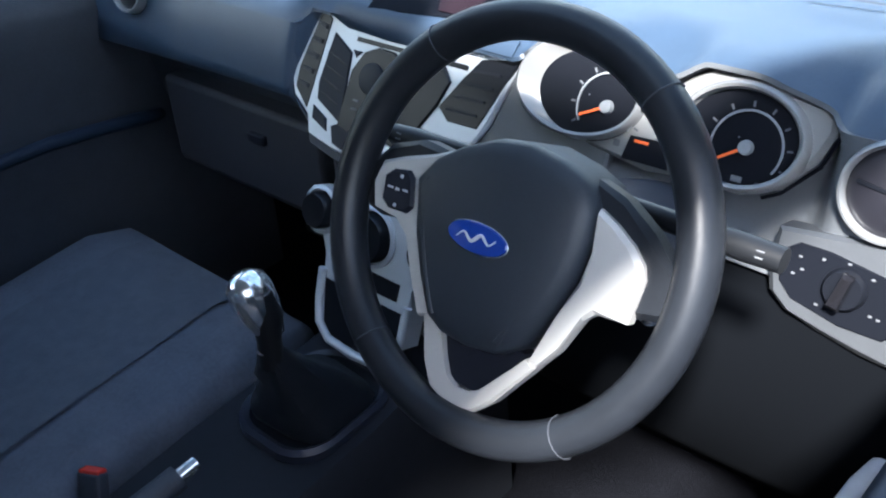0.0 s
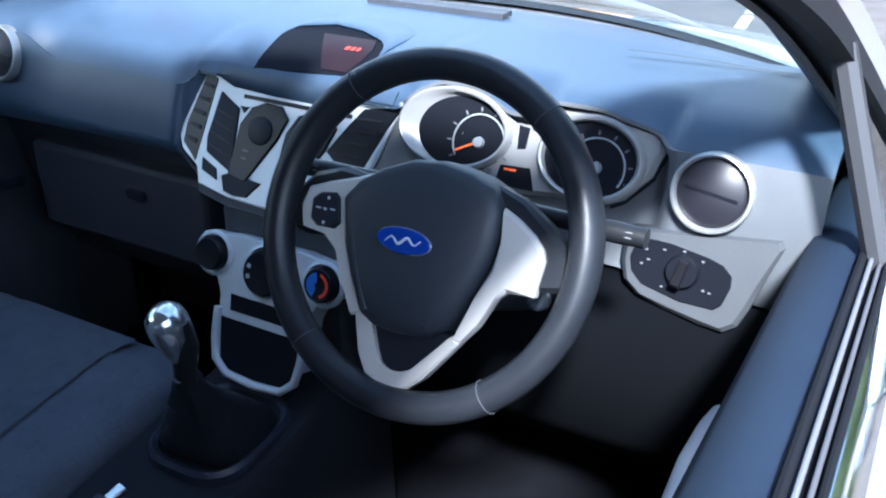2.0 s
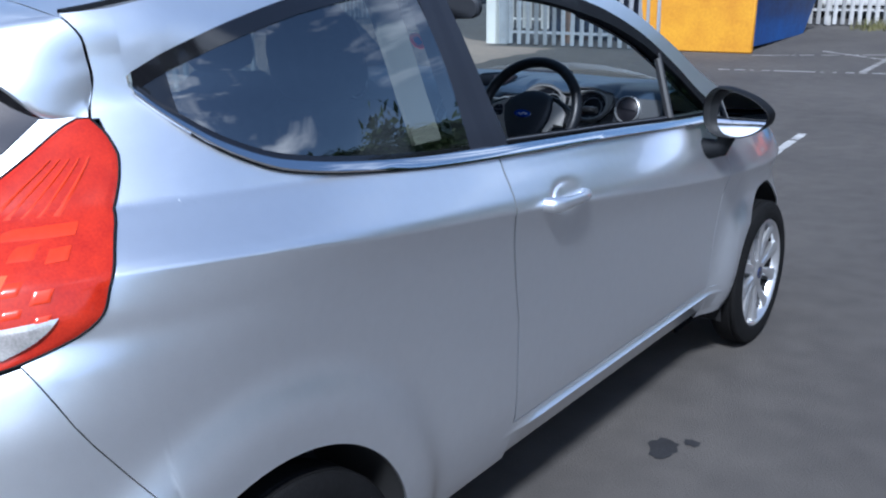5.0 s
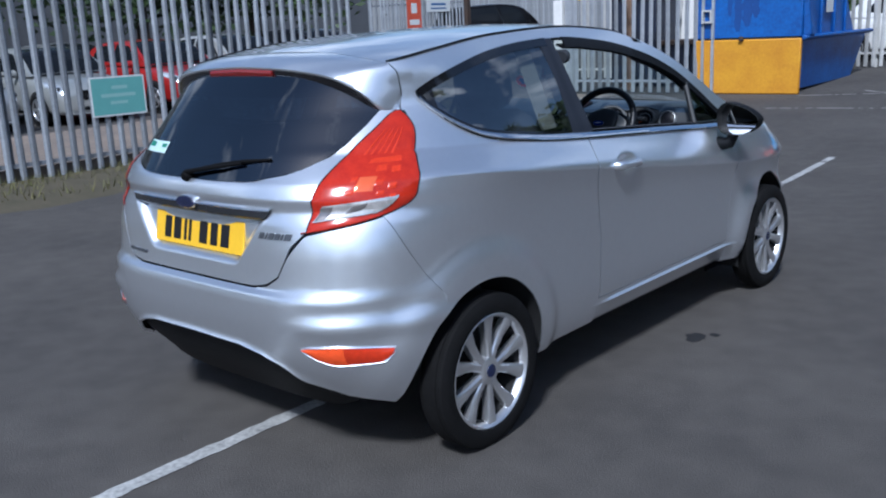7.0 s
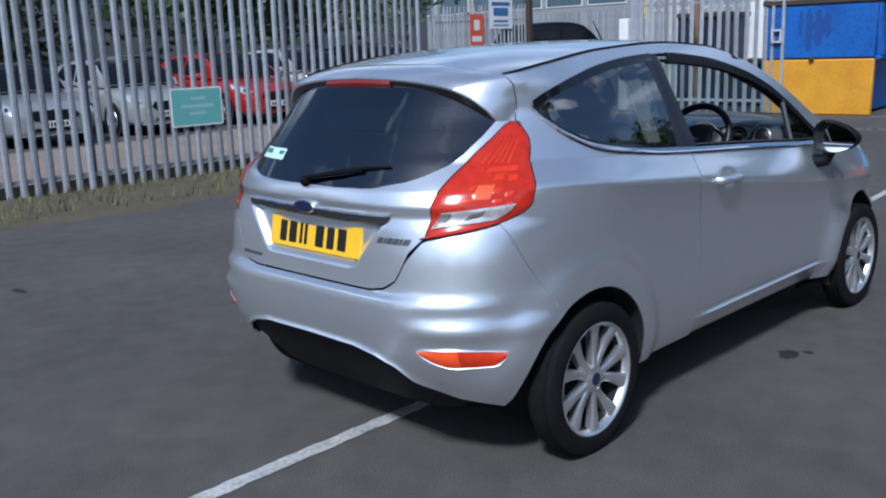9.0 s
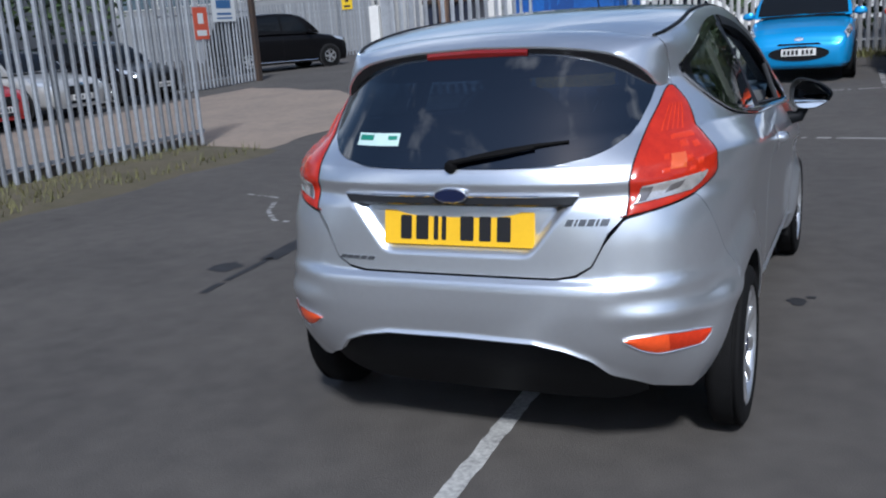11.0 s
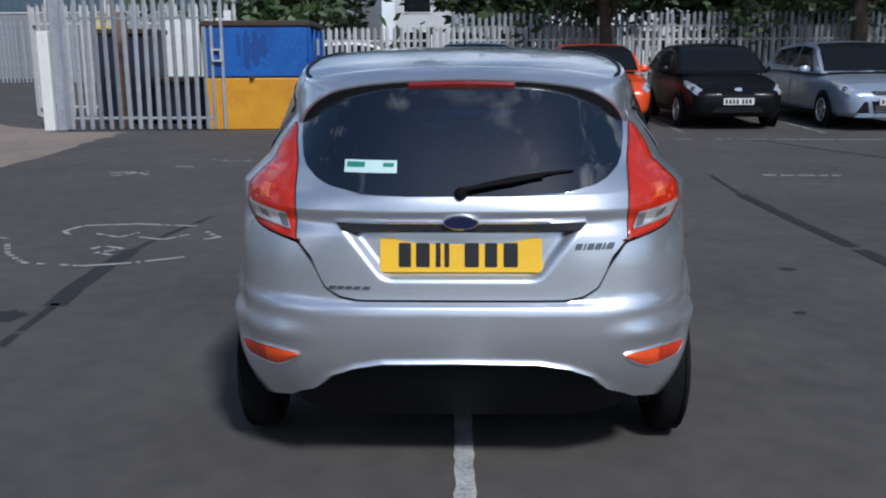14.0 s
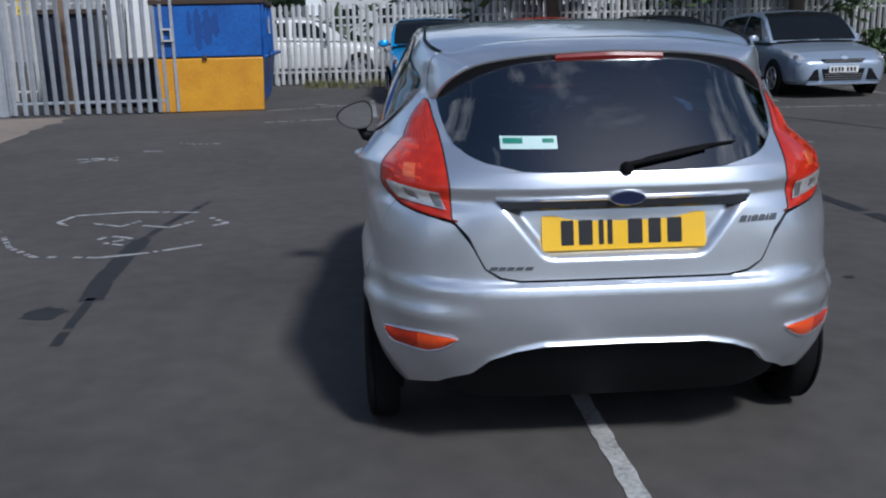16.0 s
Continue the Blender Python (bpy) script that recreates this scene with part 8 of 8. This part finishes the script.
            for k in range(5):
                a = radians(72 * k + 18)
                mk = mw @ Matrix.Rotation(a, 4, "Z")
                part("spoke", Geo().add([mk @ Vector(p) for p in ((0.02, -0.028, 0.050), (0.02, 0.028, 0.050), (0.192, 0.036, 0.052), (0.192, -0.036, 0.052), (0.02, -0.028, 0.039), (0.02, 0.028, 0.039), (0.192, 0.036, 0.039), (0.192, -0.036, 0.039))],
                                        [(0, 3, 2, 1), (0, 1, 5, 4), (1, 2, 6, 5), (2, 3, 7, 6), (3, 0, 4, 7)]), M_ALLOY, wh, smooth=False)
            part("hub", Geo().lathe([(0.045, 0.046), (0.035, 0.056), (0.0, 0.058)], mw, 14), M_ALLOY, wh)
        part("side_sill", Geo().tube([m @ hull_pt(1.16, 2.6, s, 0.004), m @ hull_pt(L - 1.05, 2.6, s, 0.004)], 0.022, 8), M_CHROME if H > 1.7 else M_BLACKPLASTIC, root)
        part("door_line", Geo().tube([m @ hull_pt(2.46, q, s, 0.001) for q in (3.2, 4, 5, 6, 7)], 0.004, 5), M_LINER, root)
        part("door_handle", Geo().tube([m @ hull_pt(2.18, 6.2, s, 0.010), m @ hull_pt(2.34, 6.2, s, 0.010)], 0.011, 8), body, root)

    def front(nm, poly, mm, lift, y0=0.0, tilt=90):
        return part(nm, Geo().prism([(x * hw, z) for x, z in poly], -0.05, lift, m @ Matrix.Translation((0, y0, 0)) @ Matrix.Rotation(radians(tilt), 4, "X")), mm, root, smooth=False)

    def bars(z0, z1, n, wx, mm, y0=-0.012):
        for k in range(n):
            z = z0 + (z1 - z0) * (k + 0.5) / n
            part("grille_bar", Geo().box((-wx * hw, y0 - 0.006, z - 0.006), (wx * hw, y0 + 0.01, z + 0.006), m), mm, root)
    plate_z = 0.46
    if style == "hexagon":
        front("grille", [(-0.40, 0.46), (0.40, 0.46), (0.52, 0.54), (0.42, 0.635), (-0.42, 0.635), (-0.52, 0.54)], M_BLACKPLASTIC, 0.012)
        bars(0.48, 0.63, 4, 0.42, M_LINER)
        front("lower_intake", [(-0.46, 0.27), (0.46, 0.27), (0.40, 0.335), (-0.40, 0.335)], M_BLACKPLASTIC, 0.012)
        front("splitter", [(-0.74, 0.205), (0.74, 0.205), (0.70, 0.235), (-0.70, 0.235)], body, 0.045, 0.02)
        plate_z = 0.395
    elif style == "oval":
        front("grille", [(0.55 * math.cos(a), 0.44 + 0.115 * math.sin(a)) for a in np.linspace(0, 2 * math.pi, 25)[:-1]], M_BLACKPLASTIC, 0.014)
        front("grille_lip", [(-0.40, 0.575), (0.40, 0.575), (0.36, 0.60), (-0.36, 0.60)], M_BLACKPLASTIC, 0.008)
        plate_z = 0.46
    elif style == "trapezoid":
        front("grille", [(-0.36, 0.27), (0.36, 0.27), (0.42, 0.47), (-0.42, 0.47)], M_BLACKPLASTIC, 0.014)
        bars(0.28, 0.40, 3, 0.36, M_CHROME)
        for s in (1, -1):
            front("side_intake", [(s * 0.46, 0.27), (s * 0.70, 0.27), (s * 0.56, 0.46), (s * 0.50, 0.47)], M_BLACKPLASTIC, 0.012)
        front("upper_grille", [(-0.36, 0.575), (0.36, 0.575), (0.42, 0.635), (-0.42, 0.635)], M_BLACKPLASTIC, 0.010)
        bars(0.58, 0.63, 2, 0.38, M_CHROME)
        front("lower_lip", [(-0.72, 0.205), (0.72, 0.205), (0.68, 0.24), (-0.68, 0.24)], body, 0.035, 0.01)
    else:
        front("grille", [(-0.50, 0.27), (0.50, 0.27), (0.42, 0.37), (-0.42, 0.37)], M_BLACKPLASTIC, 0.012)
        front("upper_grille", [(-0.30, 0.575), (0.30, 0.575), (0.34, 0.61), (-0.34, 0.61)], M_BLACKPLASTIC, 0.010)
    part("badge", Geo().lathe([(0.0, 0.010), (0.040, 0.008), (0.046, 0.0)], m @ Matrix.Translation((0, -0.002 if style in ("hexagon", "trapezoid") else 0.05, 0.66)) @ Matrix.Rotation(radians(80), 4, "X") @ Matrix.Diagonal((1.6, 0.75, 1, 1)), 20), M_CHROME, root, "small oval chrome badge")
    for s in (1, -1):
        part("fog_lamp", Geo().lathe([(0.055, -0.03), (0.055, 0.004), (0.04, 0.012), (0.0, 0.014)], m @ Matrix.Translation((s * hw * 0.72, 0.035, 0.36)) @ Matrix.Rotation(radians(90), 4, "X") @ Matrix.Rotation(radians(25 * s), 4, "Y"), 16), M_DARKLAMP, root)
    pl = part("number_plate", Geo().box((-0.26, -0.030, plate_z - 0.055), (0.26, -0.012, plate_z + 0.055), m), M_PLATEW, root, "white number plate with dark bars", bevel=0.003)
    for k in range(7):
        x = -0.20 + 0.062 * k + (0.03 if k > 3 else 0) - 0.03
        part("plate_bar", Geo().box((x, -0.032, plate_z - 0.036), (x + 0.04, -0.0305, plate_z + 0.036), m), M_INK, pl)
    return root


def park(x, y, turn=0.0):
    return pose(x, y, ground_z(y + 1.5), 0, 0, turn)


parked_car("blue_hatchback", "bright blue small hatchback parked nose out", park(0.15, 12.75, 1.0), paint("bright_blue", (0.02, 0.33, 0.72), 0.35), L=3.62, W=1.66, H=1.50, nose=0.86, style="oval")
parked_car("orange_hatchback", "orange-red sporty hatchback parked nose out", park(2.45, 13.1, 1.0), paint("orange_red", (0.80, 0.08, 0.015), 0.1), L=3.97)
parked_car("black_hatchback", "black small hatchback parked nose out", park(4.60, 12.55, 1.0), paint("black", (0.006, 0.006, 0.007), 0.0), L=3.92, style="slot")
parked_car("silver_estate_car", "silver-blue family estate car parked nose out", park(7.15, 12.35, 1.0), paint("silver_blue", (0.30, 0.36, 0.45), 0.3), L=4.45, W=1.82, H=1.50, boot=0.45, style="trapezoid")
parked_car("white_car", "white car parked behind the far fence", pose(-0.6, 20.6, ground_z(20.6), 0, 0, 90), paint("white", (0.78, 0.78, 0.76), 0.0), L=4.2, group="cars behind the fences")
parked_car("black_pickup", "large black four-wheel-drive in the far yard", pose(-15.35, 24.45, ground_z(23), 0, 0, 152), paint("black", (0.006, 0.006, 0.007), 0.0), L=4.4, W=1.86, H=1.78, nose=0.98, boot=0.45, style="slot", group="cars behind the fences")
for k, (x, y, c, nm) in enumerate(((-13.4, 4.2, (0.30, 0.31, 0.32), "silver"), (-13.6, 6.6, (0.36, 0.37, 0.36), "pale_silver"), (-13.3, 8.9, (0.42, 0.02, 0.018), "red"), (-13.6, 11.2, (0.45, 0.45, 0.44), "off_white"), (-13.4, 1.6, (0.02, 0.03, 0.06), "navy"),
                                   (-13.5, -1.0, (0.10, 0.11, 0.13), "grey"), (-13.5, 13.6, (0.02, 0.025, 0.03), "black"), (-19.5, 7.2, (0.04, 0.08, 0.2), "dark_blue"), (-19.5, 10.0, (0.30, 0.31, 0.32), "silver"), (-19.5, 3.5, (0.02, 0.02, 0.02), "black"))):
    parked_car("parked_hatchback", nm.replace("_", " ") + " hatchback parked behind the palisade fence", pose(x, y, ground_z(y) + 0.01, 0, 0, 90 + 2 * math.sin(k * 3)), paint(nm, c, 0.3), L=3.9 + 0.1 * (k % 3), group="cars behind the fences")


# ---------- trees and far things ----------
def tree(name, label, x, y, z, h, crown_r, crown_z, seed, leaves=2600, leaf=0.16, squash=0.8):
    r = random.Random(seed)
    root = thing(name, label, "tree")
    g = Geo()
    g.tube([(x, y, z - 0.2), (x + 0.05, y, z + h * 0.25), (x - 0.06, y + 0.05, z + h * 0.5), (x, y, z + h * 0.8)], [h * 0.035, h * 0.027, h * 0.018, h * 0.006], 10)
    part("trunk", g, M_BARK, root)
    ends = []
    for k in range(11):
        a, b = r.uniform(0, 6.28), r.uniform(0.25, 1.0)
        p0 = Vector((x, y, z + h * r.uniform(0.25, 0.65)))
        p2 = Vector((x + crown_r * b * 0.8 * math.cos(a), y + crown_r * b * 0.8 * math.sin(a), z + crown_z + crown_r * squash * r.uniform(-0.6, 0.8)))
        p1 = p0.lerp(p2, 0.5) + Vector((0, 0, 0.1 * h))
        part("limb", Geo().tube([p0, p1, p2], [h * 0.012, h * 0.008, h * 0.002], 6), M_BARK, root)
        ends.append(p2)
    clumps = ends + [Vector((x + crown_r * r.gauss(0, 0.5), y + crown_r * r.gauss(0, 0.5), z + crown_z + crown_r * squash * r.gauss(0, 0.5))) for _ in range(26)]
    v, f = [], []
    for _ in range(leaves):
        c = r.choice(clumps)
        q = c + Vector((r.gauss(0, 1), r.gauss(0, 1), r.gauss(0, 0.8))) * crown_r * 0.17
        a = Vector((r.gauss(0, 1), r.gauss(0, 1), r.gauss(0, 0.6))).normalized()
        b = a.cross(Vector((r.gauss(0, 1), r.gauss(0, 1), r.gauss(0, 1)))).normalized()
        s = leaf * r.uniform(0.6, 1.3)
        k = len(v)
        v += [tuple(q - a * s), tuple(q + b * s * 0.45), tuple(q + a * s), tuple(q - b * s * 0.45)]
        f.append((k, k + 1, k + 2, k + 3))
    me = bpy.data.meshes.new("crown")
    me.from_pydata(v, [], f)
    me.materials.append(M_LEAF)
    ob = new("crown", me)
    ob.parent = root
    return root


tree("tree", "dark leafy tree overhanging the far fence", 3.0, 17.75, 0.3, 5.6, 1.55, 3.15, 1, 4600, 0.11, 0.95)
tree("tree", "dark leafy tree overhanging the far fence", 8.6, 17.75, 0.3, 6.6, 2.1, 3.75, 2, 5600, 0.12, 0.95)
tree("tree", "dark leafy tree behind the far fence", 14.6, 20.4, 0.4, 7.0, 3.0, 3.6, 3, 4000, 0.15)
for k, (x, y, h) in enumerate(((26.0, -1.0, 12.4), (25.5, 4.0, 12.8), (25.0, 9.0, 12.6), (23.5, 13.8, 11.6), (21.5, 18.6, 10.2), (18.6, 23.0, 9.4), (15.2, 27.0, 9.0), (11.0, 30.0, 9.0))):
    tree("tree", "broad dark leafy tree beyond the car park", x, y, 0.0, h, 3.9, h * 0.50, 20 + k, 15000, 0.30, 1.0)
for k, (x, y, h) in enumerate(( (27, -14, 6), (30, -6, 7), (28, 1.5, 6), (31, 8, 7), (28, 14, 6.5), (20, -26, 7), (8, -32, 7), (-3, -34, 6.5), (33, 19, 7.5), (-10, -27, 10), (-15, -23, 10.5), (-20, -18, 10))):
    tree("tree", "leafy tree at the edge of the car park", x, y, 0, h, h * 0.42, h * 0.52, 40 + k, 3400, 0.32)
for k, (x, y, h) in enumerate(((-24, 2, 7), (-25, 8, 8), (-24, 14, 7), (-26, 20, 8), (-24, -5, 7), (0.5, 23, 6.5), (7.2, 22, 6.5), (12, 24, 7), (-6, 25, 6), (17.5, 21, 7))):
    tree("tree", "dark leafy tree behind the parked cars", x, y, 0.3, h, h * 0.45, h * 0.50, 70 + k, 4200, 0.2)
g = Geo()
r = random.Random(77)
v, f = [], []
for _ in range(5000):
    c = Vector((r.uniform(10.2, 16.5), r.uniform(17.2, 17.9), r.uniform(0.2, 1.25)))
    a = Vector((r.gauss(0, 1), r.gauss(0, 1), r.gauss(0, 1))).normalized()
    b = a.cross(Vector((r.gauss(0, 1), r.gauss(0, 1), r.gauss(0, 1)))).normalized()
    k = len(v)
    v += [tuple(c - a * 0.09), tuple(c + b * 0.05), tuple(c + a * 0.09), tuple(c - b * 0.05)]
    f.append((k, k + 1, k + 2, k + 3))
me = bpy.data.meshes.new("hedge")
me.from_pydata(v, [], f)
me.materials.append(M_LEAF)
tagged(new("hedge", me), "dark clipped hedge at the foot of the fence", "hedge", kind="stuff")


def building(name, label, x0, y0, x1, y1, h, wall_m, roof_m, rows, cols, win=(1.2, 1.1), sill=0.0, pane_m=None):
    root = thing(name, label, "building")
    part("wall", Geo().box((x0, y0, -0.2), (x1, y1, h)), wall_m, root)
    part("roof", Geo().box((x0 - 0.3, y0 - 0.3, h), (x1 + 0.3, y1 + 0.3, h + 0.35)), roof_m, root)
    for i in range(rows):
        for j in range(cols):
            cx = x0 + (x1 - x0) * (j + 0.5) / cols
            cz = sill + win[1] / 2 if sill else 1.6 + (h - 1.6) * (i + 0.4) / rows
            w = part("window", Geo().box((cx - win[0] / 2, y0 - 0.05, cz - win[1] / 2), (cx + win[0] / 2, y0 - 0.01, cz + win[1] / 2)), M_WHITE, root)
            part("pane", Geo().box((cx - win[0] / 2 + 0.06, y0 - 0.058, cz - win[1] / 2 + 0.06), (cx + win[0] / 2 - 0.06, y0 - 0.052, cz + win[1] / 2 - 0.06)), pane_m or M_WINDOW, w)
    return root


M_CLAD = mat("grey_cladding", (0.26, 0.27, 0.28), 0.6, vary=0.1, scale=1.5)
building("warehouse", "grey clad warehouse beyond the far yard", -46, 44, -6, 60, 7.5, M_CLAD, M_RUST, 1, 13, (2.7, 2.6), 3.7, mat("blue_grey_glazing", (0.09, 0.13, 0.16), 0.2, vary=0.3, scale=1.0))
building("warehouse", "pale industrial building behind the far fence", -4, 46, 34, 60, 5.2, mat("pale_cladding", (0.55, 0.56, 0.56), 0.6, vary=0.1, scale=1.5), M_WHITE, 2, 16, (1.5, 0.9))
building("outbuilding", "low white building beside the hedge", 12.0, 20.0, 26, 30, 3.4, M_WHITE, M_CLAD, 1, 4)
# made-up dark block: keeps bright sky from showing through the left-hand trees
building("warehouse", "dark grey block added beyond the next yard to shut out sky between leaves", -44, -16, -34, 34, 8.5, mat("dark_backdrop_cladding", (0.10, 0.105, 0.115), 0.6, vary=0.15, scale=1.2), M_RUST, 0, 0)
